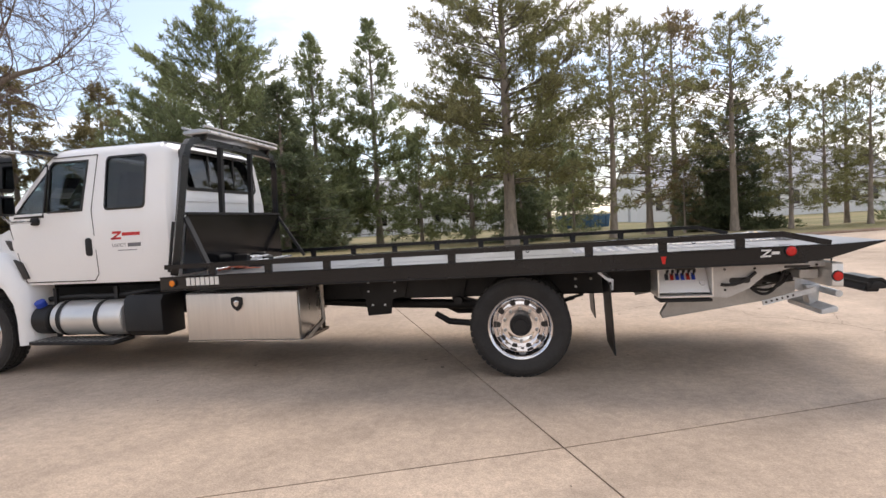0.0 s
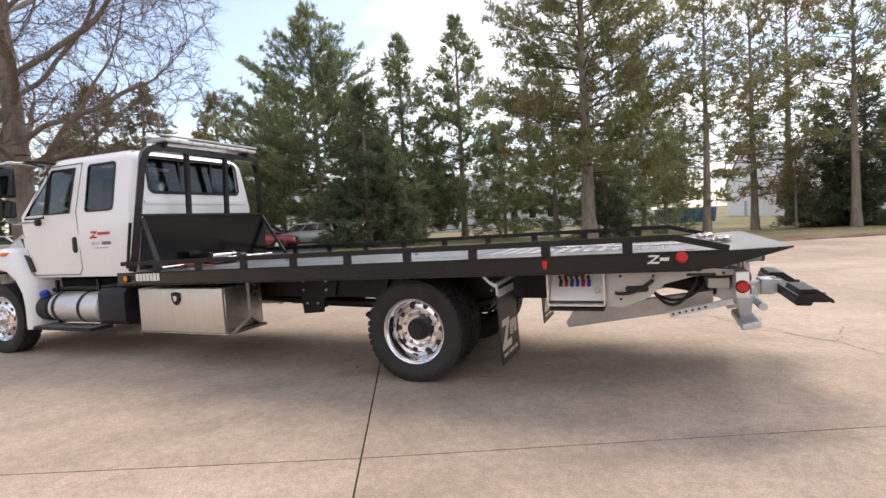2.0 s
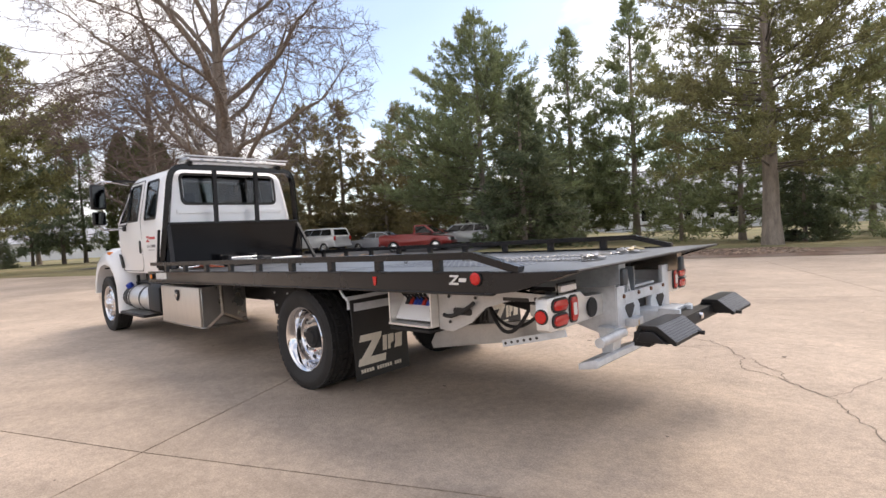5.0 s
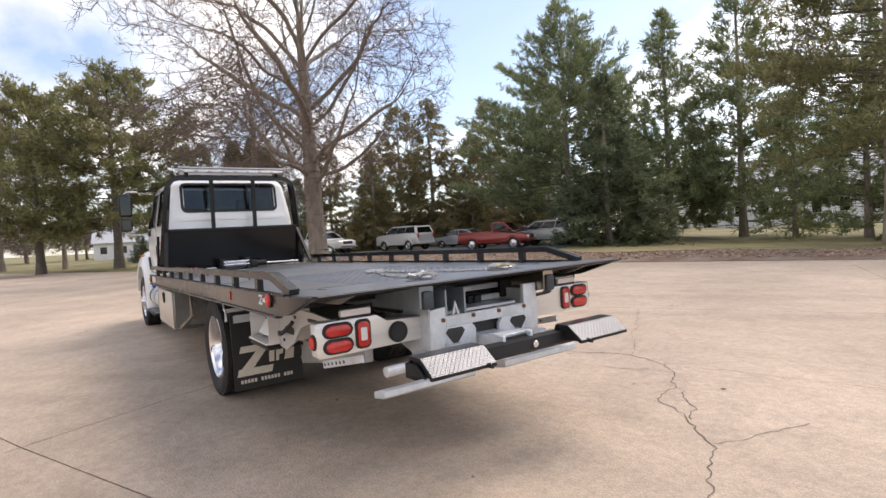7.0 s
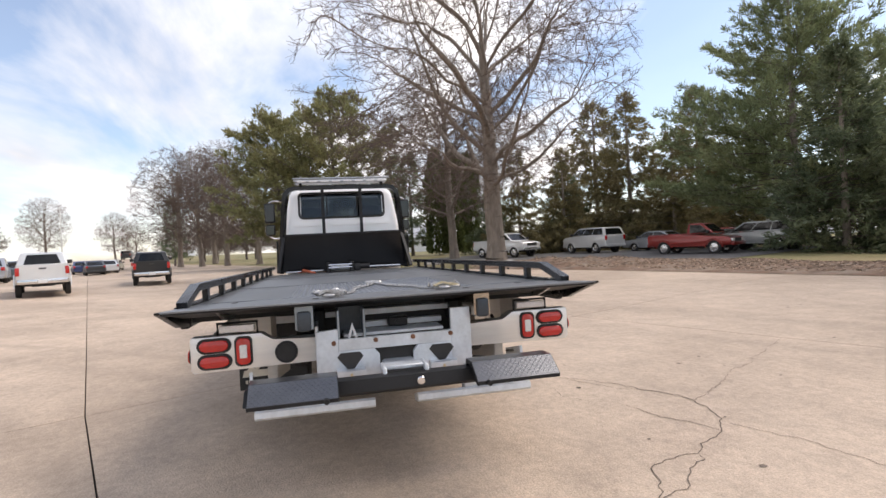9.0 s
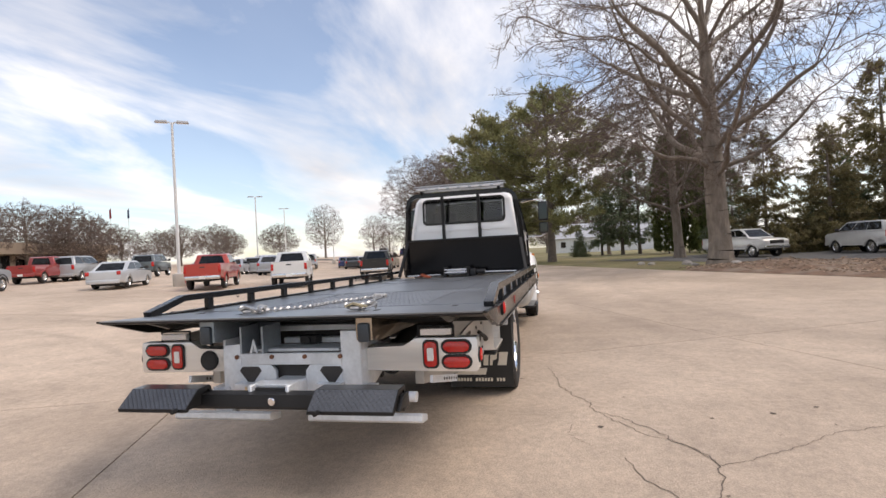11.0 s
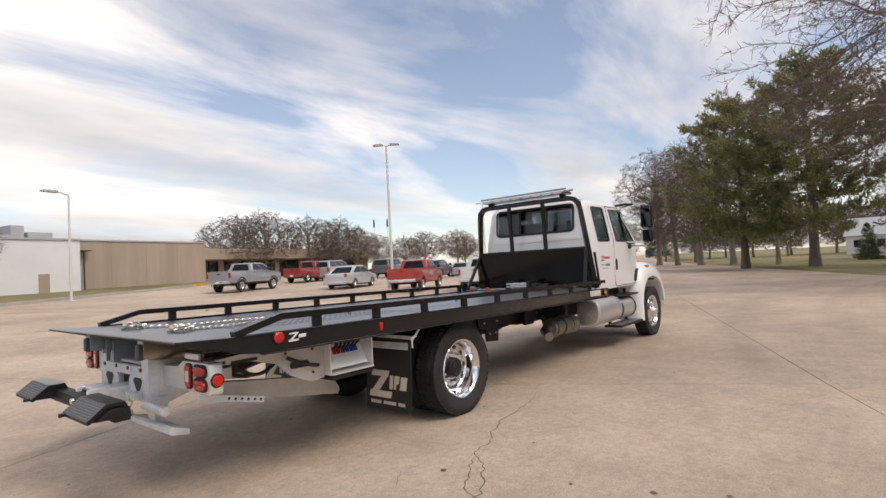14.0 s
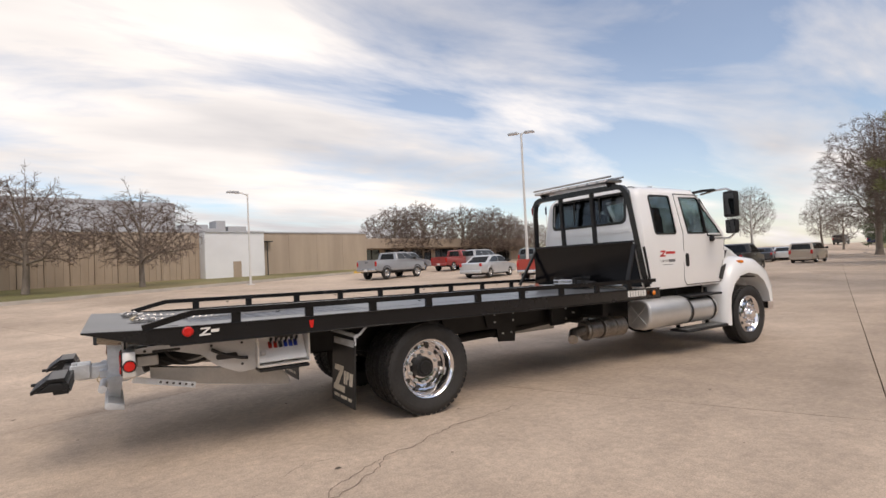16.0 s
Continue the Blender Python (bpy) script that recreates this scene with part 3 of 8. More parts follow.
def rear_rim_bm():
    bm = BM()
    lathe(bm, [(0.284, -0.095), (0.292, -0.10), (0.292, -0.09), (0.258, -0.07), (0.255, 0.0), (0.262, 0.05), (0.278, 0.075), (0.287, 0.088), (0.297, 0.094), (0.303, 0.104), (0.297, 0.112), (0.286, 0.108),
               (0.276, 0.094), (0.268, 0.085), (0.262, 0.06), (0.252, 0.045), (0.246, 0.0), (0.238, -0.025), (0.222, -0.04), (0.19, -0.035), (0.178, -0.025), (0.145, -0.025), (0.135, -0.03), (0.105, -0.03)], 56)
    return bm


def front_rim_bm():
    bm = BM()
    lathe(bm, [(0.284, -0.095), (0.258, -0.07), (0.255, 0.0), (0.262, 0.05), (0.287, 0.088), (0.300, 0.096), (0.303, 0.105), (0.296, 0.112), (0.284, 0.106), (0.27, 0.088), (0.262, 0.06),
               (0.252, 0.052), (0.236, 0.07), (0.205, 0.088), (0.185, 0.098), (0.150, 0.102), (0.128, 0.104), (0.12, 0.10), (0.112, 0.08)], 56)
    return bm


def disc_ring(bm, radius, n, y, r, depth, seg=12, phase=0.0):
    for i in range(n):
        a = 2 * math.pi * i / n + phase
        c = (radius * math.cos(a), y, radius * math.sin(a))
        cyl(bm, (c[0], y - depth, c[2]), c, r, seg)


def wheel(x, y, z, front):
    """A wheel with its tyre, rim, dark discs for hand holes, hub and nuts; y < 0 is the left side."""
    turn = 0 if y > 0 else 180
    m = pose(x, y, z, 0, 0, turn)
    key = "front" if front else "rear"
    if key not in WHEELS:
        rim = part("wheel", front_rim_bm() if front else rear_rim_bm(), CHROME, truck, "polished chrome truck wheel")
        tyre = part("tyre", tyre_bm(), RUBBER, rim, "black block-tread truck tyre")
        hole_me = None
        for i in range(10):
            a = 2 * math.pi * i / 10
            if hole_me is None:
                # a dark disc on the rim takes the place of the hole's shade
                bm = BM()
                cyl(bm, (0, -0.012, 0), (0, 0, 0), 0.026, 14)
                o = part("hand_hole", bm, DARK_TRIM_AND_HOLES, rim)
                hole_me = o.data
            else:
                o = new("hand_hole", hole_me)
                o.parent = rim
            o.location = (0.213 * math.cos(a), 0.0875 if front else -0.034, 0.213 * math.sin(a))
        bm = BM()
        y0 = 0.10 if front else -0.027
        cyl(bm, (0, y0 - 0.03, 0), (0, y0 + (0.045 if front else 0.055), 0), 0.108, 28, 0.100, 0.008)
        cyl(bm, (0, y0 + 0.04, 0), (0, y0 + (0.075 if front else 0.075), 0), 0.072, 24, 0.066, 0.006)
        disc_ring(bm, 0.085, 8, y0 + (0.052 if front else 0.06), 0.008, 0.02, 6)
        hub = part("hub", bm, CHROME if front else CHASSIS, rim, "" if front else "greasy black axle hub")
        nut = BM()
        cyl(nut, (0, 0, 0), (0, 0.038, 0), 0.019, 6, 0.015, 0.003)
        nut_me = None
        nuts = []
        for i in range(10):
            a = 2 * math.pi * (i + 0.5) / 10
            if nut_me is None:
                o = part("lug_nut", nut, CHROME if front else PLATE, rim)
                nut_me = o.data
            else:
                o = new("lug_nut", nut_me)
                o.parent = rim
            o.location = (0.155 * math.cos(a), y0 - 0.006, 0.155 * math.sin(a))
        WHEELS[key] = rim
        rim.matrix_basis = m
        return rim
    return copy_thing(WHEELS[key], m)


WHEELS = {}
for sy in (-1, 1):
    wheel(0.0, sy * 1.015, 0.464, False)
    wheel(-6.1, sy * 0.985, 0.462, True)
for sy in (-1, 1):
    inner = part("inner_tyre", tyre_bm(), RUBBER, truck, "inner dual tyre")
    inner.location = (0.0, sy * 0.70, 0.464)

# chassis
for sy in (-1, 1):
    bm = BM()
    for z0, z1, y0, y1 in ((0.66, 0.92, 0.42, 0.43), (0.66, 0.672, 0.36, 0.43), (0.908, 0.92, 0.36, 0.43)):
        box(bm, -6.7, 1.35, *sorted((sy * y0, sy * y1)), z0, z1, 0.002)
    part("frame_rail", bm, CHASSIS, truck)
    bm = BM()
    box(bm, -3.5, 2.45, *sorted((sy * 0.40, sy * 0.50)), 0.89, 1.02, 0.008)
    part("bed_sill", shear(bm), CHASSIS, truck)
    bm = BM()
    prism(bm, [(-1.78, 0.90), (-1.20, 0.90), (-1.25, 0.69), (-1.40, 0.66), (-1.42, 0.50), (-1.68, 0.48), (-1.70, 0.68), (-1.75, 0.72)], "y", sy * 0.435, sy * 0.462, 0.004)
    hanger = part("subframe_bracket", bm, CHASSIS, truck)
    bm = BM()
    for bx, bz in ((-1.66, 0.85), (-1.36, 0.85), (-1.66, 0.75), (-1.36, 0.75), (-1.62, 0.60), (-1.48, 0.60), (-2.6, 0.82), (-2.75, 0.75), (-2.6, 0.68), (0.55, 0.82), (0.55, 0.74), (0.7, 0.82)):
        cyl(bm, (bx, sy * 0.44, bz), (bx, sy * 0.475, bz), 0.013, 8)
    pieces("frame_bolt", bm, GALV, hanger)
    bm = BM()
    for k in range(5):
        n = 7 - k
        pts = [(0.62 * (n / 7) * (i / 6 - 0.5) * 2, 0.0, 0.56 - k * 0.022 + 0.10 * (abs(i / 6 - 0.5) * 2) ** 2 * (n / 7)) for i in range(7)]
        sweep(bm, [(p[0], sy * 0.46, p[2]) for p in pts], rect(0.075, 0.018))
    box(bm, -0.09, 0.09, sy * 0.46 - 0.05, sy * 0.46 + 0.05, 0.40, 0.60, 0.01)
    part("leaf_spring", bm, CHASSIS, truck)
    bm = BM()
    prism(bm, [(-0.80, 0.92), (-0.55, 0.92), (-0.62, 0.62), (-0.72, 0.62)], "y", sy * 0.45, sy * 0.49, 0.004)
    cyl(bm, (-0.66, sy * 0.42, 0.63), (-0.66, sy * 0.53, 0.63), 0.05, 14, None, 0.006)
    part("spring_hanger", bm, CHASSIS, truck)
    bm = BM()
    sweep(bm, [(-0.95, sy * 0.30, 0.46), (-0.8, sy * 0.33, 0.38), (-0.35, sy * 0.44, 0.36)], ring(0.035, 8))
    part("torque_rod", bm, CHASSIS, truck)
bm = BM()
for cx in (-5.0, -3.9, -2.9, -1.5, -0.4, 0.9):
    box(bm, cx - 0.05, cx + 0.05, -0.42, 0.42, 0.70, 0.88, 0.004)
pieces("frame_crossmember", bm, CHASSIS, truck)
bm = BM()
cyl(bm, (0, -0.95, 0.462), (0, 0.95, 0.462), 0.075, 20)
part("rear_axle", bm, CHASSIS, truck)
bm = BM()
lathe(bm, [(0.01, -0.16), (0.10, -0.15), (0.17, -0.08), (0.19, 0.0), (0.17, 0.09), (0.10, 0.15), (0.01, 0.17)], 20)
for v in bm.verts:
    v.co = Vector((v.co.y * 1.15 - 0.02, v.co.x, v.co.z + 0.462))
part("differential", bm, CHASSIS, truck)
bm = BM()
for xa, xb, za, zb in ((-0.22, -1.75, 0.50, 0.55), (-1.75, -3.4, 0.55, 0.66)):
    cyl(bm, (xa, 0, za), (xb, 0, zb), 0.055, 16)
    for q, (px, pz) in enumerate(((xa, za), (xb, zb))):
        cyl(bm, (px - 0.07, 0, pz), (px + 0.07, 0, pz), 0.075, 14, None, 0.012)
part("drive_shaft", bm, CHASSIS, truck)
bm = BM()
cyl(bm, (-6.1, -0.95, 0.44), (-6.1, 0.95, 0.44), 0.05, 12)
part("front_axle", bm, CHASSIS, truck)
bm = BM()
for y, z in ((-0.30, 0.93), (-0.34, 0.86), (0.28, 0.92), (-0.2, 0.80)):
    sweep(bm, [(-5.0, y, z - 0.06), (-4.2, y - 0.05, z - 0.02), (-3.3, y, z - 0.10), (-2.2, y + 0.04, z - 0.05), (-1.0, y, z - 0.09), (0.3, y, z - 0.05)], ring(0.018, 6))
pieces("brake_hose", bm, CHASSIS, truck)
bm = BM()
box(bm, -5.1, -3.65, -0.36, 0.36, 0.55, 0.98, 0.05, 2)
box(bm, -6.0, -5.1, -0.40, 0.40, 0.50, 1.05, 0.08, 2)
part("engine_and_gearbox", bm, CHASSIS, truck)


# the bed
def bed():
    deck_x0, tail = -3.52, 2.90
    bm = BM()
    prism(bm, [(deck_x0, 1.082), (2.10, 1.082), (tail, 1.112), (tail, 1.104), (2.10, 1.066), (deck_x0, 1.066)], "y", -1.225, 1.225, 0.0)
    deck = part("deck", shear(bm), DECK, truck, "dark grey steel deck plate with raised grip pattern")
    # raised grip bars near the tail and the deck's plate seams
    bm = BM()
    for i in range(26):
        for j in range(34):
            x, y = 0.55 + i * 0.062 + 0.031 * (j % 2), -0.62 + j * 0.0375
            s = 1 if (i + j) % 2 else -1
            for k in ((-0.019, -0.008 * s), ):
                a = Vector((x - 0.017, y - 0.011 * s, 0)); b = Vector((x + 0.017, y + 0.011 * s, 0))
                n = Vector((-(b - a).y, (b - a).x, 0)).normalized() * 0.004
                z0 = 1.0822
                vs = [bm.verts.new((p.x, p.y, z0)) for p in (a - n, b - n, b + n, a + n)]
                top = [bm.verts.new((p.x, p.y, z0 + 0.003)) for p in (a, b)]
                bm.faces.new((vs[0], vs[1], top[1], top[0])); bm.faces.new((vs[2], vs[3], top[0], top[1]))
    tagged(part("grip_pattern", shear(bm), DECK, deck, "", False), kind="stuff")
    bm = BM()
    for x in (-1.7, 0.45, 2.1):
        box(bm, x - 0.006, x + 0.006, -1.2, 1.2, 1.0825, 1.0855)
    for y in (-0.62, 0.66):
        box(bm, -3.4, 2.05, y - 0.006, y + 0.006, 1.0825, 1.0845)
    part("weld_seam", shear(bm), DECK, deck)
    for x, y in ((2.55, -0.45), (2.55, 0.5), (2.3, 0.95), (2.3, -0.95)):
        # dark inlay on the deck for the shaded inside of a slot
        bm = BM()
        prism(bm, rounded(0.10, 0.035, 0.017, 4, x, y), "z", 1.078 + 0.037 * (x - 2.1), 1.084 + 0.037 * (x - 2.1))
        part("chain_slot", shear(bm), DARK_TRIM_AND_HOLES, deck)
    for sy in (-1, 1):
        # side rail: a pressed channel that tapers to the tail
        bm = BM()
        prism(bm, [(-3.60, 1.095), (2.52, 1.095), (tail, 1.112), (tail, 1.100), (2.50, 0.985), (2.35, 0.968), (-3.60, 0.968)], "y", sy * HW, sy * (HW - 0.035), 0.006)
        rail = part("side_rail", shear(bm), BLACK, truck, "glossy black bed side rail")
        bm = BM()
        box(bm, -3.60, 2.34, *sorted((sy * (HW + 0.012), sy * (HW - 0.03))), 0.956, 0.970, 0.003)
        box(bm, -3.60, 2.48, *sorted((sy * (HW + 0.008), sy * (HW - 0.04))), 1.090, 1.102, 0.003)
        part("rail_lip", shear(bm), BLACK, rail)
        bm = BM()
        path = [(-3.55, sy * 1.205, 1.200), (2.17, sy * 1.205, 1.200), (2.52, sy * 1.205, 1.108)]
        sweep(bm, path, rect(0.06, 0.046))
        tube = part("top_rail", shear(bm), BLACK, truck, "square black guard rail along the bed")
        post_me = None
        for k in range(9):
            x = -3.03 + 0.61 * k
            bm = BM()
            box(bm, -0.036, 0.036, -0.02, 0.02, -0.05, 0.05, 0.004)
            if post_me is None:
                o = part("rail_post", bm, BLACK, tube); post_me = o.data
            else:
                bm.free(); o = new("rail_post", post_me); o.parent = tube
            o.location = (x, sy * 1.205, 1.138 + 0.012 * x)
        # eyelets under the top rail
        bm = BM()
        for k in range(4):
            x = -2.7 + 1.4 * k
            sweep(bm, [(x + 0.014 * math.cos(a), sy * 1.17, 1.17 + 0.014 * math.sin(a)) for a in [math.pi * i / 6 for i in range(-6, 1)]], ring(0.004, 5))
        pieces("tie_eye", shear(bm), BLACKSAT, tube)
        # lights and marks on the rail
        for x, z, r, mt, nm, lb in ((-3.455, 0.994, 0.032, AMBER, "marker_lamp", "round amber marker lamp"), (2.215, 1.086, 0.040, RED_REFL, "marker_lamp", "round red marker lamp")):
            bm = BM()
            cyl(bm, (x, sy * (HW - 0.005), z), (x, sy * (HW + 0.012), z), r + 0.007, 20, None, 0.003)
            lamp = part(nm, bm, BLACKSAT, truck)
            bm = BM()
            cyl(bm, (x, sy * (HW + 0.01), z), (x, sy * (HW + 0.024), z), r, 20, r * 0.8, 0.004)
            part("lens", bm, mt, lamp, lb)
        bm = BM()
        x, z = 1.237, 1.05
        prism(bm, [(x - 0.022, z + 0.030), (x + 0.022, z + 0.030), (x + 0.011, z - 0.034), (x - 0.011, z - 0.034)], "y", sy * (HW + 0.001), sy * (HW + 0.005))
        part("red_reflector", bm, RED_REFL, rail)
        bm = BM()
        for i in range(7):
            x = -3.30 + i * 0.053
            box(bm, x, x + 0.042, *sorted((sy * (HW + 0.0005), sy * (HW + 0.003))), 1.005 + 0.012 * x, 1.085 + 0.012 * x)
        pieces("lettering_bar", bm, MARK, rail, "white bar of lettering")
        bm = BM()
        cx = 2.06
        for pts in ([(-0.062, 0.030), (0.012, 0.030), (0.006, 0.018), (-0.066, 0.018)], [(-0.012, 0.020), (0.008, 0.020), (-0.045, -0.022), (-0.066, -0.022)], [(-0.070, -0.018), (0.010, -0.018), (0.006, -0.032), (-0.074, -0.032)],
                    [(0.014, 0.012), (0.075, 0.012), (0.070, -0.012), (0.010, -0.012)]):
            prism(bm, [((cx + (p[0] if sy < 0 else -p[0])), p[1] + 1.075 + 0.0) for p in pts], "y", sy * (HW + 0.001), sy * (HW + 0.004))
        part("rail_emblem", bm, MARK, rail, "small white slanted emblem")
    # cross members under the deck
    for k in range(10):
        x = -3.2 + 0.61 * k
        bm = BM()
        prism(bm, [(x - 0.03, 1.064), (x + 0.03, 1.064), (x + 0.03, 1.054), (x - 0.02, 1.054), (x - 0.02, 0.985), (x - 0.03, 0.985)], "y", -1.21, 1.21)
        part("deck_crossmember", shear(bm), CHASSIS, truck)
    # tail: folded lip and end sills
    bm = BM()
    prism(bm, [(2.40, 1.066), (2.89, 1.102), (2.89, 1.094), (2.44, 1.03)], "y", -1.22, 1.22)
    part("tail_lip", shear(bm), BLACKSAT, truck)
    for sy in (-1, 1):
        bm = BM()
        prism(bm, [(1.30, 1.064), (2.82, 1.082), (2.82, 0.955), (2.70, 0.935), (1.30, 0.915)], "y", sy * 0.465, sy * 0.565, 0.004)
        # left beam has the deck's shade in its colour, right the ground's reflection
        sill = part("tail_sill", shear(bm), GALV_SHADED if sy < 0 else GROUND_TAN_STEEL, truck, "bare steel beam under the deck's tail")
        bm = BM()
        box(bm, 2.80, 2.845, *sorted((sy * 0.478, sy * 0.553)), 0.945, 1.055, 0.014, 2)
        part("sill_cap", shear(bm), SLATE, sill, "dark rubber bump stop")
        bm = BM()
        prism(bm, [(2.0, 1.062), (2.84, 1.094), (2.60, 1.02), (2.0, 1.0)], "y", sy * 0.96, sy * 0.975)
        part("tail_gusset", shear(bm), SILLSTEEL, truck)


bed()


# headboard with light bar and winch
def headboard():
    bm = BM()
    for sy in (-1, 1):
        sweep(bm, [(-3.56, sy * 1.085, 1.06), (-3.53, sy * 1.06, 1.25), (-3.43, sy * 0.955, 2.28), (-3.42, sy * 0.93, 2.40), (-3.415, sy * 0.87, 2.465), (-3.41, sy * 0.78, 2.49), (-3.41, 0, 2.495)], rect(0.072, 0.072))
    frame_ob = part("headboard_frame", bm, BLACK, truck, "black tubular headboard frame")
    bm = BM()
    prism(bm, [(-1.075, 1.07), (1.075, 1.07), (0.985, 1.70), (-0.985, 1.70)], "x", -3.47, -3.455)
    for v in bm.verts:
        v.co.x += (v.co.z - 1.07) * 0.055
    part("headboard_panel", bm, PANEL, truck, "glossy black lower headboard plate")
    bm = BM()
    prism(bm, [(-1.0, 1.69), (1.0, 1.69), (0.99, 1.715), (-0.99, 1.715)], "x", -3.455, -3.40)
    part("panel_flange", bm, BLACKSAT, frame_ob)
    for y in (-0.33, 0.31):
        bm = BM()
        sweep(bm, [(-3.445, y, 1.68), (-3.41, y, 2.49)], rect(0.052, 0.05))
        part("upright", bm, BLACKSAT, frame_ob)
    for sy in (-1, 1):
        bm = BM()
        sweep(bm, [(-3.44, sy * 1.0, 1.66), (-3.12, sy * 1.09, 1.09)], rect(0.05, 0.035))
        part("brace", bm, BLACKSAT, frame_ob)
        bm = BM()
        sweep(bm, [(-3.50, sy * 1.11, 1.62), (-3.58, sy * 1.13, 1.10)], rect(0.03, 0.02))
        part("gusset", bm, BLACKSAT, frame_ob)
    # light bar: slim aluminium housing with two rails
    bm = BM()
    prism(bm, [(-3.55, 2.560), (-3.27, 2.560), (-3.25, 2.578), (-3.26, 2.600), (-3.36, 2.618), (-3.46, 2.618), (-3.56, 2.600), (-3.57, 2.578)], "y", -0.76, 0.76, 0.004)
    bar = part("light_bar", bm, BAR_ALU, truck, "slim polished aluminium light bar")
    for x in (-3.54, -3.28):
        bm = BM()
        sweep(bm, [(x, -0.80, 2.632), (x, 0.80, 2.632)], ring(0.014, 8))
        part("light_bar_rail", bm, BAR_ALU, bar)
    bm = BM()
    for y in [-0.66 + 0.19 * i for i in range(8)]:
        box(bm, -3.252, -3.246, y - 0.07, y + 0.07, 2.566, 2.592)
    pieces("lamp_module", bm, CLEAR_LENS, bar)
    bm = BM()
    for y in (-0.68, 0.68):
        prism(bm, [(-3.45, 2.50), (-3.36, 2.50), (-3.32, 2.562), (-3.50, 2.562)], "y", y - 0.02, y + 0.02)
    pieces("light_bar_foot", bm, BLACKSAT, bar)
    # winch in front of the panel
    def small(bm):
        for v in bm.verts:
            v.co = Vector((-3.25 + (v.co.x + 3.25) * 0.8, -0.1 + (v.co.y + 0.1) * 0.8, 1.045 + (v.co.z - 1.045) * 0.66))
        return bm

    bm = BM()
    box(bm, -3.36, -3.14, -0.38, -0.30, 1.04, 1.30, 0.012)
    box(bm, -3.36, -3.14, 0.10, 0.18, 1.04, 1.30, 0.012)
    box(bm, -3.38, -3.12, -0.40, 0.20, 1.03, 1.055)
    winch = part("winch", small(bm), BLACKSAT, truck, "cable winch with steel drum")
    bm = BM()
    cyl(bm, (-3.25, -0.30, 1.17), (-3.25, 0.10, 1.17), 0.075, 20)
    part("drum", small(bm), GALV, winch)
    bm = BM()
    sweep(bm, [(-3.25 + 0.082 * math.cos(a), -0.28 + 0.36 * a / (2 * math.pi * 16), 1.17 + 0.082 * math.sin(a)) for a in [2 * math.pi * i / 10 for i in range(161)]], ring(0.009, 5))
    part("cable", small(bm), GALV, winch)
    bm = BM()
    cyl(bm, (-3.12, -0.34, 1.235), (-3.12, 0.14, 1.235), 0.022, 12)
    cyl(bm, (-3.12, -0.34, 1.165), (-3.12, 0.14, 1.165), 0.022, 12)
    pieces("fairlead_roller", small(bm), CHROME, winch)
    bm = BM()
    sweep(bm, [(-3.24, 0.30, 1.115), (-3.24, 0.92, 1.105)], ring(0.015, 12))
    sweep(bm, [(-3.24, -0.98, 1.085), (-3.24, -0.38, 1.09)], ring(0.012, 12))
    pieces("tensioner_bar", bm, ALU, winch)
    bm = BM()
    box(bm, -3.40, -3.16, 0.19, 0.32, 1.06, 1.24, 0.02, 2)
    cyl(bm, (-3.28, 0.32, 1.16), (-3.28, 0.52, 1.16), 0.065, 18, None, 0.01)
    part("winch_motor", small(bm), BLACKSAT, winch)


headboard()
bm = BM()
for k in range(3):
    sweep(bm, [(-3.25 + 0.03 * k, -0.78 + 0.05 * k, 1.066), (-3.15, -0.70, 1.10 + 0.01 * k), (-3.02, -0.60 + 0.04 * k, 1.070), (-2.9, -0.52, 1.064)], rect(0.045, 0.008))
strap = tagged(link("ratchet_strap", bm, ORANGE), "orange webbing strap heaped on the deck before the headboard", "strap")


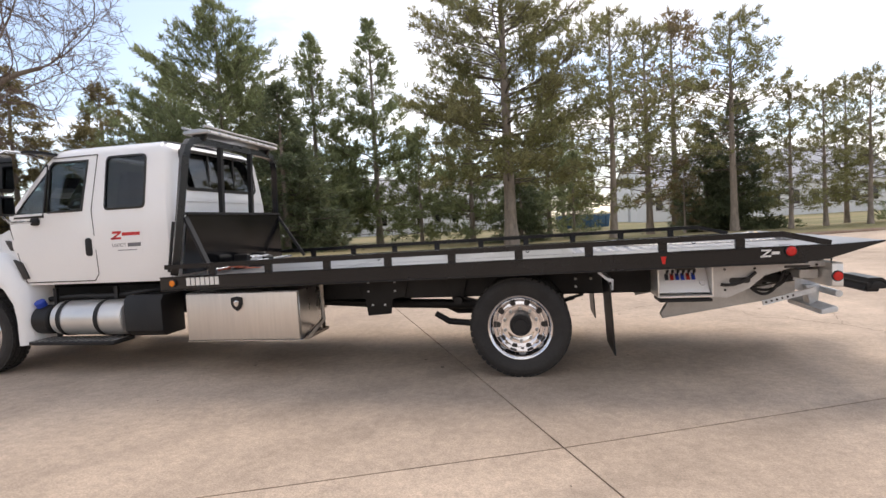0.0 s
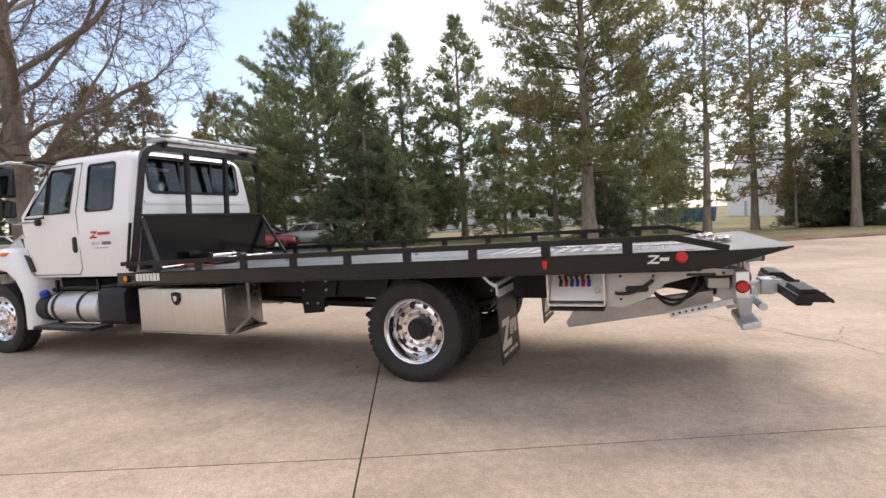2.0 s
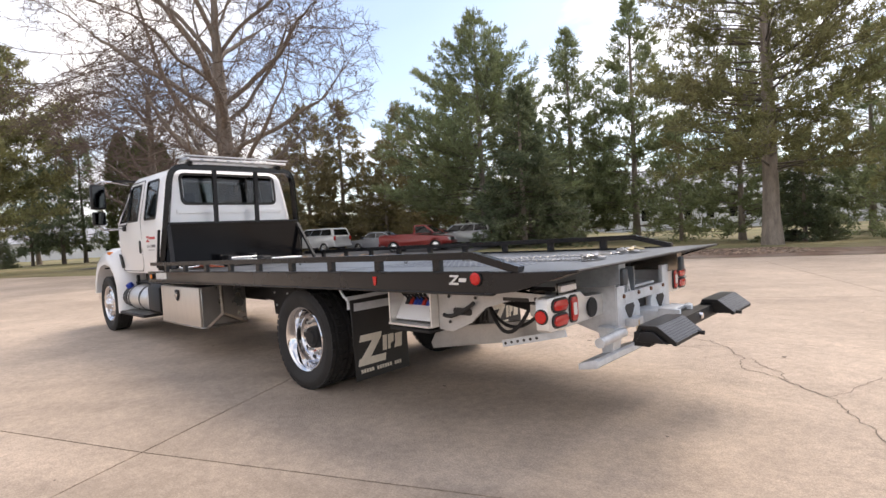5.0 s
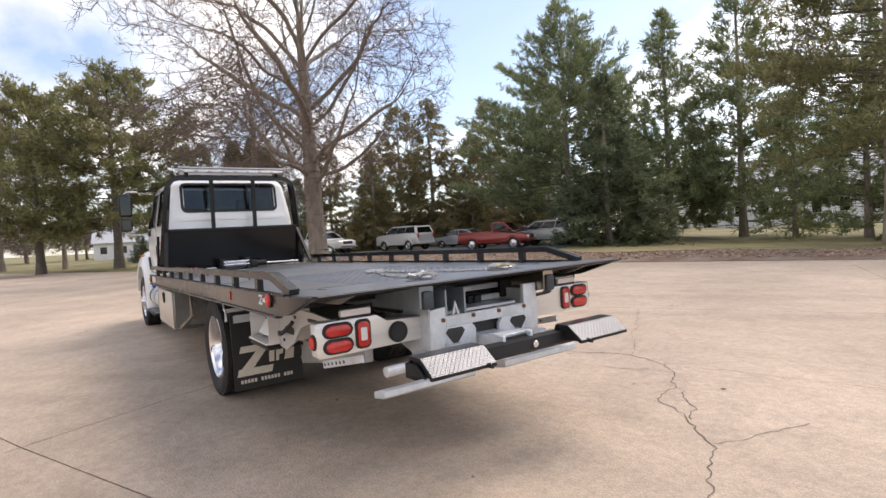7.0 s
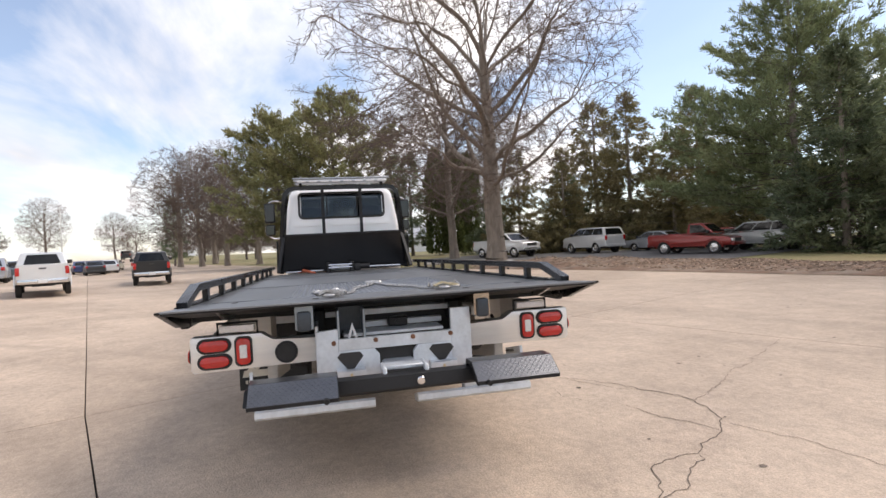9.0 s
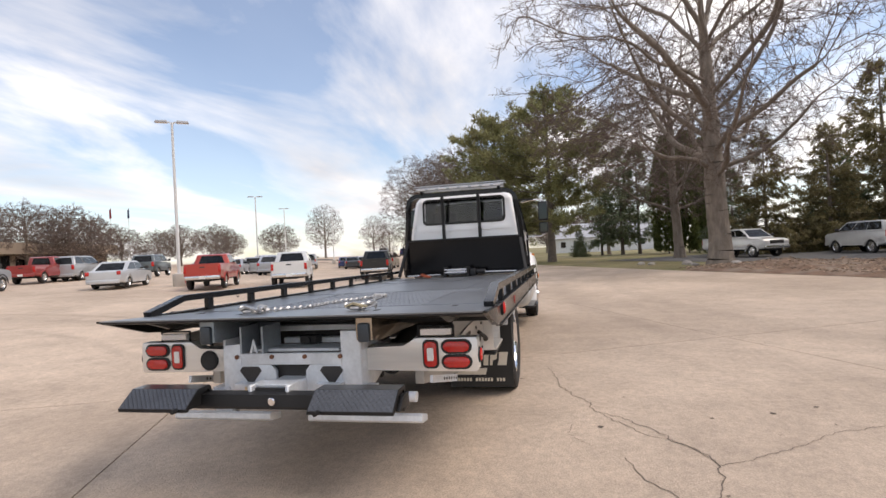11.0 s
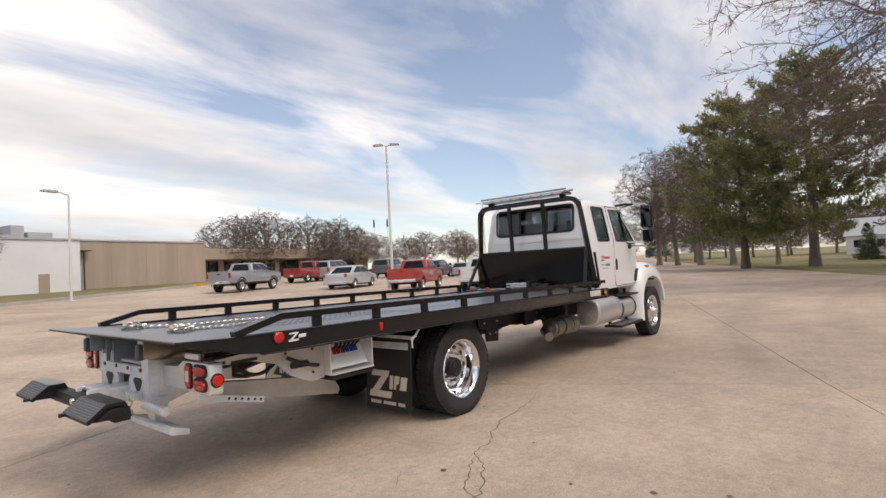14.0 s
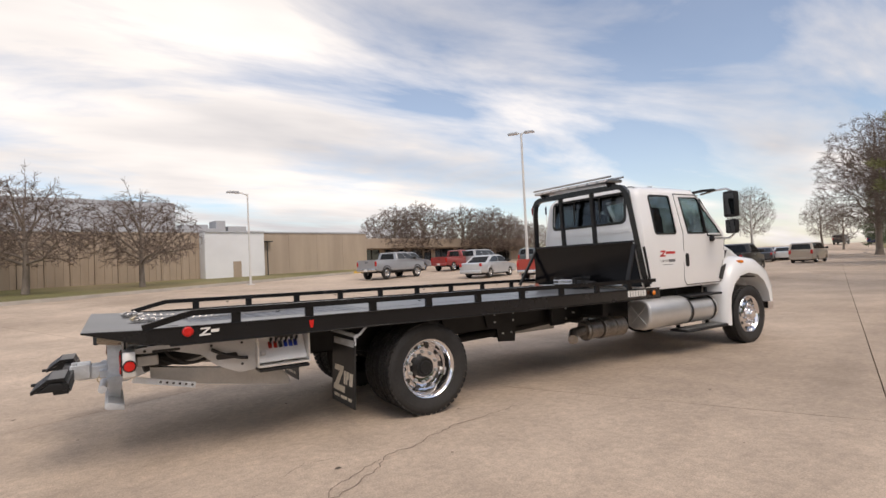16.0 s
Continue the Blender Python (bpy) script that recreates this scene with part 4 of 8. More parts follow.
# cab: a shell of stacked rings with window openings
def cab():
    zs = [1.00, 1.05, 1.45, 1.80, 1.99, 2.18, 2.365, 2.405, 2.455, 2.495, 2.522]
    half = [0.985, 1.0, 1.005, 1.0, 0.968, 0.935, 0.902, 0.89, 0.862, 0.81, 0.72]
    back = [-3.62, -3.61, -3.60, -3.605, -3.615, -3.63, -3.65, -3.66, -3.69, -3.74, -3.83]

    def front(z):
        if z <= 1.72:
            return -5.50 - 0.22 * (z - 1.0) / 0.72
        return -5.72 + 0.60 * (z - 1.72) / 0.70

    def level(k):
        z, h, b = zs[k], half[k], back[k]
        f = front(min(z, 2.44)) + (0.0 if z <= 2.44 else (z - 2.44) * 1.6)
        p = (min(1.0, max(0.0, (z - 1.80) / 0.6)))
        xs = [f, f + 0.075, -5.19 if f + 0.09 < -5.19 else f + 0.12, -4.70 + 0.06 * p, -4.585 + 0.04 * p, -4.41, -3.925, -3.78]
        left = [(x, -h, z) for x in xs]
        r = 0.11
        corner = [(b - r + r * math.sin(a), -h + r - r * math.cos(a), z) for a in (radians(25), radians(50), radians(75))]
        rear = [(b, y, z) for y in (-h + r + 0.005, -0.70, -0.3)]
        half_ring = left + corner + rear
        return half_ring + [(x, -y, zz) for x, y, zz in reversed(half_ring)]

    bm = BM()
    rings = [[bm.verts.new(p) for p in level(k)] for k in range(len(zs))]
    n = len(rings[0])
    for k in range(len(zs) - 1):
        for i in range(n - 1):
            j = i if i < n // 2 else n - 2 - i
            side_window = k in (3, 4, 5) and j in (1, 2, 5)
            rear_window = k in (4, 5, 6) and 12 <= i <= n - 2 - 12
            if side_window or rear_window:
                continue
            bm.faces.new((rings[k][i], rings[k][i + 1], rings[k + 1][i + 1], rings[k + 1][i]))
    # roof crown
    top = rings[-1]
    m = n // 2
    crown = [bm.verts.new(((top[i].co.x + top[n - 1 - i].co.x) / 2, 0, 2.545)) for i in range(m)]
    for i in range(m - 1):
        bm.faces.new((top[i], top[i + 1], crown[i + 1], crown[i]))
        bm.faces.new((top[n - 1 - i], crown[i], crown[i + 1], top[n - 2 - i]))
    # firewall and cowl
    bm.faces.new((rings[0][0], rings[1][0], rings[2][0], rings[2][n - 1], rings[1][n - 1], rings[0][n - 1]))
    bm.faces.new((rings[2][0], rings[3][0], rings[3][n - 1], rings[2][n - 1]))
    bm.faces.new(rings[0])
    bmesh.ops.recalc_face_normals(bm, faces=bm.faces[:])
    bm.normal_update()
    inner = bm.copy()
    for v, w in zip(bm.verts, inner.verts):
        w.co = v.co - v.normal * 0.028
    shell = part("cab_shell", bm, WHITE, truck, "glossy white cab body", angle=30)
    part("cab_liner", inner, SEAT, shell, "dark grey cab lining")
    # windscreen header
    bm = BM()
    sweep(bm, [(-5.10, -0.80, 2.47), (-5.13, -0.4, 2.50), (-5.14, 0, 2.51), (-5.13, 0.4, 2.50), (-5.10, 0.80, 2.47)], rect(0.10, 0.05))
    part("roof_header", bm, WHITE, shell)
    bm = BM()
    a = [(-5.70, -0.93, 1.745), (-5.80, 0, 1.75), (-5.70, 0.93, 1.745), (-5.15, 0.80, 2.45), (-5.20, 0, 2.47), (-5.15, -0.80, 2.45)]
    inside = [Vector(p) + Vector((0.005, 0, -0.004)) for p in a]
    vo, vi = [bm.verts.new(p) for p in a], [bm.verts.new(p) for p in inside]
    for q in ((0, 1, 4, 5), (1, 2, 3, 4)):
        bm.faces.new([vo[i] for i in q]); bm.faces.new([vi[i] for i in reversed(q)])
    for i in range(6):
        bm.faces.new((vo[i], vi[i], vi[(i + 1) % 6], vo[(i + 1) % 6]))
    bmesh.ops.recalc_face_normals(bm, faces=bm.faces[:])
    wind = part("windscreen", bm, GLASS, shell)
    wind.visible_shadow = False
    for sy in (-1, 1):
        # window seals and panes
        def side(x, z):
            h = 1.0 - max(0.0, z - 1.80) * 0.1735
            return Vector((x, sy * h, z))

        win = {"door_window": [(-5.13, 1.815), (-4.705, 1.815), (-4.66, 2.345), (-5.09, 2.345), (-5.13, 2.30)],
               "vent_window": [(-5.57, 1.77), (-5.20, 1.775), (-5.175, 2.31), (-5.205, 2.33)],
               "sleeper_window": rounded(0.47, 0.55, 0.05, 3, -4.165, 2.085)}
        for nm, pts in win.items():
            bm = BM()
            ring_in, ring_out = [], []
            c = Vector((sum(p[0] for p in pts) / len(pts), sum(p[1] for p in pts) / len(pts)))
            for x, z in pts:
                d = (Vector((x, z)) - c).normalized() * 0.022
                ring_in.append((x, z)); ring_out.append((x + d.x * 1.2, z + d.y * 1.2))
            k = len(pts)
            loops = []
            for pts2, off in ((ring_in, 0.012), (ring_out, 0.006), (ring_out, -0.01), (ring_in, -0.02)):
                loops.append([bm.verts.new(side(x, z) + Vector((0, sy * off, 0))) for x, z in pts2])
            for la, lb in zip(loops, loops[1:]):
                for i in range(k):
                    bm.faces.new((la[i], la[(i + 1) % k], lb[(i + 1) % k], lb[i]))
            seal = part(nm, bm, RUBTRIM, shell, "black-sealed cab window")
            bm = BM()
            slab(bm, [side(x, z) + Vector((0, sy * -0.004, 0)) for x, z in ring_in], (0, sy * -0.005, 0))
            pane = part("pane", bm, TINT if nm == "sleeper_window" else GLASS, seal)
            pane.visible_shadow = False
        # door: shut lines, handle, badge
        bm = BM()
        for line in ([(-5.49, 1.03), (-4.60, 1.03), (-4.545, 1.10), (-4.575, 1.80), (-4.53, 2.41)], [(-5.49, 1.03), (-5.665, 1.70)], [(-4.53, 2.41), (-5.10, 2.405)]):
            for (xa, za), (xb, zb) in zip(line, line[1:]):
                pa, pb = side(xa, za), side(xb, zb)
                sweep(bm, [pa + Vector((0, sy * 0.001, 0)), pb + Vector((0, sy * 0.001, 0))], rect(0.006, 0.009))
        part("door_gap", bm, DARK_TRIM_AND_HOLES, shell)
        bm = BM()
        prism(bm, rounded(0.085, 0.20, 0.035, 4, -4.64, 1.40), "y", sy * 0.99, sy * 1.012, 0.004)
        handle = part("door_handle", bm, BLACKSAT, shell, "black recessed door handle")
        bm = BM()
        prism(bm, rounded(0.045, 0.12, 0.02, 4, -4.64, 1.41), "y", sy * 1.008, sy * 1.03, 0.006)
        bm2 = BM()
        prism(bm2, rounded(0.10, 0.085, 0.03, 4, -5.30, 1.71), "y", sy * 0.985, sy * 1.035, 0.012)
        part("mirror_foot", bm2, BLACKSAT, shell)
        bm.free()
        # door badge: white panel with red emblem, grey number bars
        bm = BM()
        box(bm, -4.37, -3.97, *sorted((sy * 1.0052, sy * 1.0065)), 1.30, 1.575)
        badge = part("door_decal", bm, WHITE, shell, "white door decal with red emblem and grey bars")
        bm = BM()
        o = -4.33
        for pts in ([(0, 0.08), (0.11, 0.08), (0.10, 0.055), (-0.005, 0.055)], [(0.075, 0.06), (0.105, 0.06), (0.02, 0.0), (-0.02, 0.0)], [(-0.02, 0.015), (0.11, 0.015), (0.10, -0.008), (-0.025, -0.008)],
                    [(0.12, 0.065), (0.34, 0.065), (0.335, 0.03), (0.115, 0.03)]):
            prism(bm, [(o + p[0] if sy < 0 else -8.34 - o - p[0], 1.475 + p[1]) for p in pts], "y", sy * 1.0066, sy * 1.0085)
        part("emblem", bm, MARK_RED, badge)
        bm = BM()
        box(bm, -4.34 if sy > 0 else -4.15, -4.18 if sy > 0 else -3.99, *sorted((sy * 1.0066, sy * 1.008)), 1.385, 1.425)
        box(bm, -4.28, -4.04, *sorted((sy * 1.0066, sy * 1.008)), 1.345, 1.353)
        pieces("number_bar", bm, MARK_GREY, badge)
        words = bpy.data.curves.new("lettering", "FONT")
        words.body, words.size, words.extrude = "USDOT", 0.052, 0.0004
        words.materials.append(MARK_GREY)
        sign = new("lettering", words)
        sign.parent = badge
        sign.matrix_basis = pose(-4.345 if sy < 0 else -3.995, sy * 1.0072, 1.387, 90, 0, 0 if sy < 0 else 180)
        # mirror on its arms
        bm = BM()
        sweep(bm, [(-5.20, sy * 0.93, 2.41), (-5.24, sy * 1.15, 2.45), (-5.27, sy * 1.30, 2.455), (-5.28, sy * 1.37, 2.42), (-5.28, sy * 1.37, 1.75), (-5.28, sy * 1.30, 1.70), (-5.31, sy * 1.02, 1.71)], ring(0.016, 8))
        arm = part("mirror_arm", bm, ALU, truck, "bright tubular mirror bracket")
        bm = BM()
        box(bm, -5.34, -5.22, *sorted((sy * 1.26, sy * 1.46)), 2.02, 2.41, 0.03, 3)
        box(bm, -5.33, -5.23, *sorted((sy * 1.27, sy * 1.45)), 1.77, 1.985, 0.03, 3)
        part("mirror_housing", bm, BLACKSAT, arm)
        bm = BM()
        box(bm, -5.222, -5.214, *sorted((sy * 1.28, sy * 1.44)), 2.05, 2.38, 0.002)
        box(bm, -5.232, -5.224, *sorted((sy * 1.29, sy * 1.43)), 1.79, 1.965, 0.002)
        part("mirror_glass", bm, MIRROR, arm)
        bm = BM()
        sweep(bm, [(-5.12, sy * 0.84, 2.445), (-5.16, sy * 1.0, 2.462), (-5.20, sy * 1.16, 2.455)], rect(0.10, 0.03))
        part("drip_visor", bm, BLACKSAT, shell)
    # rear window
    bm = BM()
    outer, inner = rounded(1.50, 0.47, 0.09, 5, 0, 2.205), rounded(1.42, 0.40, 0.07, 5, 0, 2.205)
    def rx(z):
        return -3.612 - (z - 1.99) * 0.105
    loops = [[bm.verts.new((rx(z) + off, y, z)) for y, z in pts] for pts, off in ((inner, 0.012), (outer, 0.006), (outer, -0.012), (inner, -0.02))]
    for la, lb in zip(loops, loops[1:]):
        for i in range(len(la)):
            bm.faces.new((la[i], la[(i + 1) % len(la)], lb[(i + 1) % len(la)], lb[i]))
    seal = part("rear_window", bm, RUBTRIM, shell, "wide rear window in a black seal")
    bm = BM()
    slab(bm, [(rx(z) - 0.003, y, z) for y, z in inner], (-0.005, 0, 0))
    pane = part("pane", bm, TINT, seal)
    pane.visible_shadow = False
    bm = BM()
    for y in (-0.26, 0.26):
        box(bm, rx(2.2) - 0.004, rx(2.2) + 0.010, y - 0.012, y + 0.012, 2.01, 2.40)
    pieces("slider_frame", bm, RUBTRIM, seal)
    # pressed ridge across the back wall
    bm = BM()
    sweep(bm, [(-3.60, -0.82, 1.87), (-3.60, 0.82, 1.87)], rect(0.018, 0.05))
    part("back_wall_ridge", bm, WHITE, shell)
    # inside
    bm = BM()
    box(bm, -5.45, -3.68, -0.95, 0.95, 1.02, 1.08, 0.01)
    prism(bm, [(-5.62, 1.08), (-5.25, 1.08), (-5.30, 1.60), (-5.40, 1.72), (-5.66, 1.72)], "y", -0.93, 0.93, 0.02)
    liner = part("dashboard", bm, SEAT, shell)
    for y in (-0.5, 0.5):
        bm = BM()
        box(bm, -4.95, -4.45, y - 0.26, y + 0.26, 1.30, 1.46, 0.05, 3)
        prism(bm, [(-4.58, 1.42), (-4.42, 1.42), (-4.30, 2.00), (-4.32, 2.22), (-4.42, 2.22), (-4.46, 2.0)], "y", y - 0.24, y + 0.24, 0.04, 3)
        part("seat", bm, SEAT, shell)
    bm = BM()
    box(bm, -4.0, -3.72, -0.85, 0.85, 1.25, 1.42, 0.04, 2)
    box(bm, -3.80, -3.70, -0.85, 0.85, 1.40, 1.95, 0.04, 2)
    part("bench", bm, SEAT, shell)
    bm = BM()
    for i in range(20):
        a0 = 2 * math.pi * i / 20
        a1 = 2 * math.pi * (i + 1) / 20
        sweep(bm, [(-5.12 - 0.08 * math.sin(a), -0.5 + 0.21 * math.cos(a), 1.78 + 0.19 * math.sin(a)) for a in (a0, a1)], ring(0.014, 6), False)
    part("steering_wheel", bm, SEAT, shell)
    bm = BM()
    box(bm, -4.9, -3.75, -0.80, 0.80, 2.475, 2.485)
    part("headliner", bm, SEAT, shell)


GLASS = material("window_glass", (0.42, 0.50, 0.51), 0.0, var=0.01, trans=1.0)
TINT = material("dark_window_glass", (0.17, 0.195, 0.205), 0.0, var=0.02, trans=1.0)
RUBTRIM = material("window_seal", (0.012, 0.012, 0.012), 0.5, var=0.2, scale=20)
cab()


# hood, fenders and nose
def front_end():
    # hood: rings from the cowl to the nose
    bm = BM()
    rows = [(-5.66, 0.93, 1.735, 1.02), (-5.80, 0.90, 1.70, 1.02), (-6.10, 0.80, 1.63, 1.0), (-6.50, 0.70, 1.53, 0.92), (-6.85, 0.64, 1.40, 0.80), (-7.02, 0.60, 1.25, 0.74), (-7.08, 0.56, 1.05, 0.70)]
    rings = []
    for x, h, z1, z0 in rows:
        rings.append([bm.verts.new((x, y, z)) for y, z in ((-h - 0.02, z0), (-h - 0.01, z0 + (z1 - z0) * 0.6), (-h, z1 - 0.12), (-h + 0.05, z1 - 0.04), (-h + 0.16, z1), (0, z1 + 0.03), (h - 0.16, z1), (h - 0.05, z1 - 0.04), (h, z1 - 0.12), (h + 0.01, z0 + (z1 - z0) * 0.6), (h + 0.02, z0))])
    for a, b in zip(rings, rings[1:]):
        for i in range(len(a) - 1):
            bm.faces.new((a[i], a[i + 1], b[i + 1], b[i]))
    bm.faces.new(rings[-1])
    hood = part("hood", bm, WHITE, truck, "sloping white hood")
    for sy in (-1, 1):
        bm = BM()
        cx, cz, r = -6.10, 0.47, 0.60
        outer, inner = [], []
        prof = [(-6.95, 0.62), (-6.94, 0.92), (-6.80, 1.18), (-6.50, 1.35), (-6.10, 1.40), (-5.78, 1.36), (-5.58, 1.22), (-5.47, 1.00), (-5.42, 0.75), (-5.40, 0.34)]
        arch = [(-6.72, 0.62), (-6.68, 0.80), (-6.55, 0.99), (-6.36, 1.10), (-6.10, 1.135), (-5.86, 1.10), (-5.67, 0.97), (-5.56, 0.80), (-5.53, 0.62), (-5.53, 0.34)]
        loops = []
        for pts, y in ((arch, 0.80), (arch, 1.10), (arch, 1.125), ([(a[0] * 0.72 + p[0] * 0.28, a[1] * 0.72 + p[1] * 0.28) for a, p in zip(arch, prof)], 1.13), ([(a[0] * 0.25 + p[0] * 0.75, a[1] * 0.25 + p[1] * 0.75) for a, p in zip(arch, prof)], 1.08), (prof, 0.99), ([(p[0], p[1] + 0.02) for p in prof], 0.70)):
            loops.append([bm.verts.new((x, sy * y, z)) for x, z in pts])
        for a, b in zip(loops, loops[1:]):
            for i in range(len(a) - 1):
                bm.faces.new((a[i], a[i + 1], b[i + 1], b[i]))
        fender = part("fender", bm, WHITE, truck, "rounded white front fender", angle=50)
        bm = BM()
        prism(bm, rounded(0.11, 0.045, 0.02, 4, -5.95, 1.325), "y", sy * 1.04, sy * 1.105, 0.01)
        part("turn_lamp", bm, AMBER, fender, "amber fender lamp")
        bm = BM()
        prism(bm, [(-5.62, 1.30), (-5.52, 1.26), (-5.44, 1.08), (-5.50, 1.07)], "y", sy * 1.0, sy * 1.035, 0.006)
        part("fender_vent", bm, DARK_TRIM_AND_HOLES, fender)
        bm = BM()
        prism(bm, [(-5.79, 1.52), (-5.60, 1.47), (-5.58, 1.40), (-5.72, 1.40)], "y", sy * 0.90, sy * 0.965, 0.006)
        part("hood_vent", bm, DARK_TRIM_AND_HOLES, hood)
        bm = BM()
        sweep(bm, [(-6.72, sy * 0.86, 1.02), (-6.4, sy * 0.90, 1.06)], rect(0.3, 0.02))
        part("inner_guard", bm, CHASSIS, fender)
    bm = BM()
    box(bm, -7.01, -6.86, -1.04, 1.04, 0.46, 0.72, 0.04, 3)
    part("front_bumper", bm, CHROME, truck)


front_end()


# tanks, toolbox, steps, exhaust
def fittings():
    bm = BM()
    lathe(bm, [(0.01, -0.47), (0.14, -0.47), (0.185, -0.44), (0.195, -0.40), (0.195, 0.40), (0.185, 0.44), (0.14, 0.47), (0.01, 0.47)], 36)
    for v in bm.verts:
        v.co = Vector((v.co.y - 4.70, v.co.x * 1.05 - 0.90, v.co.z + 0.61))
    tank = part("fuel_tank", bm, SATINALU, truck, "round polished fuel tank with black straps")
    for x in (-5.03, -4.55):
        bm = BM()
        for i in range(28):
            a0, a1 = 2 * math.pi * i / 28, 2 * math.pi * (i + 1) / 28
            vs = [bm.verts.new((xx, -0.90 + 0.209 * math.cos(a), 0.61 + 0.201 * math.sin(a))) for xx, a in ((x - 0.028, a0), (x + 0.028, a0), (x + 0.028, a1), (x - 0.028, a1))]
            bm.faces.new(vs)
        part("tank_strap", bm, BLACKSAT, tank)
    bm = BM()
    prism(bm, [(-0.72, 0.42), (-1.02, 0.42), (-1.09, 0.48), (-1.09, 0.80), (-1.04, 0.86), (-0.72, 0.86)], "x", -4.20, -3.74, 0.02)
    part("battery_box", bm, BLACKSAT, truck, "black battery box")
    bm = BM()
    cyl(bm, (-5.42, -0.92, 0.60), (-5.20, -0.92, 0.60), 0.165, 24, None, 0.02)
    tank2 = part("def_tank", bm, BLACKSAT, truck)
    bm = BM()
    cyl(bm, (-5.36, -0.96, 0.75), (-5.36, -1.0, 0.815), 0.055, 16, None, 0.008)
    part("def_cap", bm, BLUE, tank2, "blue filler cap")
    bm = BM()
    sweep(bm, [(-5.36, -0.86, 0.82), (-5.0, -0.84, 0.845), (-4.5, -0.86, 0.84), (-3.9, -0.8, 0.90)], ring(0.028, 8))
    part("air_hose", bm, CHASSIS, truck)
    for sy, x0, x1 in ((-1, -5.40, -4.30), (1, -5.40, -4.35)):
        bm = BM()
        box(bm, x0, x1, *sorted((sy * 0.84, sy * 1.14)), 0.345, 0.385, 0.01)
        step = part("step", bm, BLACKSAT, truck, "black step tread")
        bm = BM()
        for i in range(14):
            x = x0 + 0.05 + i * (x1 - x0 - 0.1) / 13
            box(bm, x - 0.012, x + 0.012, *sorted((sy * 0.88, sy * 1.12)), 0.386, 0.392)
        pieces("step_rib", bm, PLATE, step)
        bm = BM()
        for x in (x0 + 0.15, x1 - 0.15):
            box(bm, x - 0.02, x + 0.02, *sorted((sy * 0.86, sy * 0.90)), 0.38, 0.95)
        pieces("step_hanger", bm, CHASSIS, step)
    # right tank: a D-shaped one and a round one
    bm = BM()
    pr = [(0.72, 0.50), (0.80, 0.455), (0.96, 0.45), (1.06, 0.49), (1.115, 0.57), (1.125, 0.66), (1.115, 0.76), (1.06, 0.84), (0.96, 0.875), (0.80, 0.87), (0.72, 0.83)]
    prism(bm, pr, "x", -4.50, -3.55, 0.045, 4)
    tank = part("fuel_tank", bm, SATINALU, truck, "D-section polished fuel tank")
    bm = BM()
    for sgn in (1, -1):
        sweep(bm, [(-3.549, 0.92 - 0.13, 0.66 - sgn * 0.13), (-3.545, 0.92, 0.66), (-3.549, 0.92 + 0.13, 0.66 + sgn * 0.13)], rect(0.014, 0.003))
    part("end_crease", bm, SATINALU, tank)
    bm = BM()
    cyl(bm, (-5.22, 0.92, 0.64), (-4.52, 0.92, 0.64), 0.19, 32, None, 0.025)
    tank3 = part("air_tank", bm, SATINALU, truck, "round bright tank with black straps")
    for x in (-4.54, -5.12):
        bm = BM()
        for i in range(28):
            a0, a1 = 2 * math.pi * i / 28, 2 * math.pi * (i + 1) / 28
            bm.faces.new([bm.verts.new((xx, 0.92 + 0.196 * math.cos(a), 0.64 + 0.196 * math.sin(a))) for xx, a in ((x - 0.025, a0), (x + 0.025, a0), (x + 0.025, a1), (x - 0.025, a1))])
        part("tank_strap", bm, BLACKSAT, tank3)
    bm = BM()
    box(bm, -5.35, -4.5, 0.80, 1.10, 0.845, 0.875, 0.008)
    part("tank_step", bm, BLACKSAT, truck)
    # exhaust on the right
    bm = BM()
    cyl(bm, (-3.42, 0.72, 0.52), (-2.98, 0.72, 0.53), 0.135, 28, None, 0.02)
    cyl(bm, (-2.94, 0.72, 0.53), (-2.66, 0.72, 0.53), 0.125, 28, None, 0.02)
    muffler = part("muffler", bm, DARKPIPE, truck, "steel exhaust canisters with clamps")
    bm = BM()
    sweep(bm, [(-2.66, 0.72, 0.53), (-2.45, 0.74, 0.52), (-2.25, 0.92, 0.47)], ring(0.062, 14))
    part("tail_pipe", bm, DARKPIPE, muffler)
    bm = BM()
    for x in (-2.96, -3.2, -2.70):
        cyl(bm, (x - 0.014, 0.72, 0.53), (x + 0.014, 0.72, 0.53), 0.143, 28)
    pieces("clamp", bm, DARKPIPE, muffler)
    bm = BM()
    box(bm, -2.5, -2.25, 0.50, 0.56, 0.62, 0.95, 0.01); box(bm, -3.0, -2.9, 0.46, 0.86, 0.70, 0.90, 0.01)
    pieces("exhaust_hanger", bm, CHASSIS, muffler)
    # toolbox on the left
    bm = BM()
    box(bm, -3.385, -2.145, -1.155, -0.60, 0.388, 0.876, 0.006)
    tb = part("toolbox", bm, SILLSTEEL, truck, "brushed stainless underbody toolbox")
    bm = BM()
    box(bm, -3.378, -2.152, -1.180, -1.157, 0.394, 0.868, 0.008, 2)
    door = part("toolbox_door", bm, DOORSTEEL, tb)
    bm = BM()
    c = (-2.80, 0.765)
    prism(bm, [(c[0] + dx, c[1] + dz) for dx, dz in ((-0.062, 0.058), (0, 0.07), (0.062, 0.058), (0.062, -0.01), (0.04, -0.05), (0, -0.078), (-0.04, -0.05), (-0.062, -0.01))], "y", -1.180, -1.196, 0.004)
    latch = part("latch", bm, BLACKSAT, tb, "black shield-shaped latch")
    bm = BM()
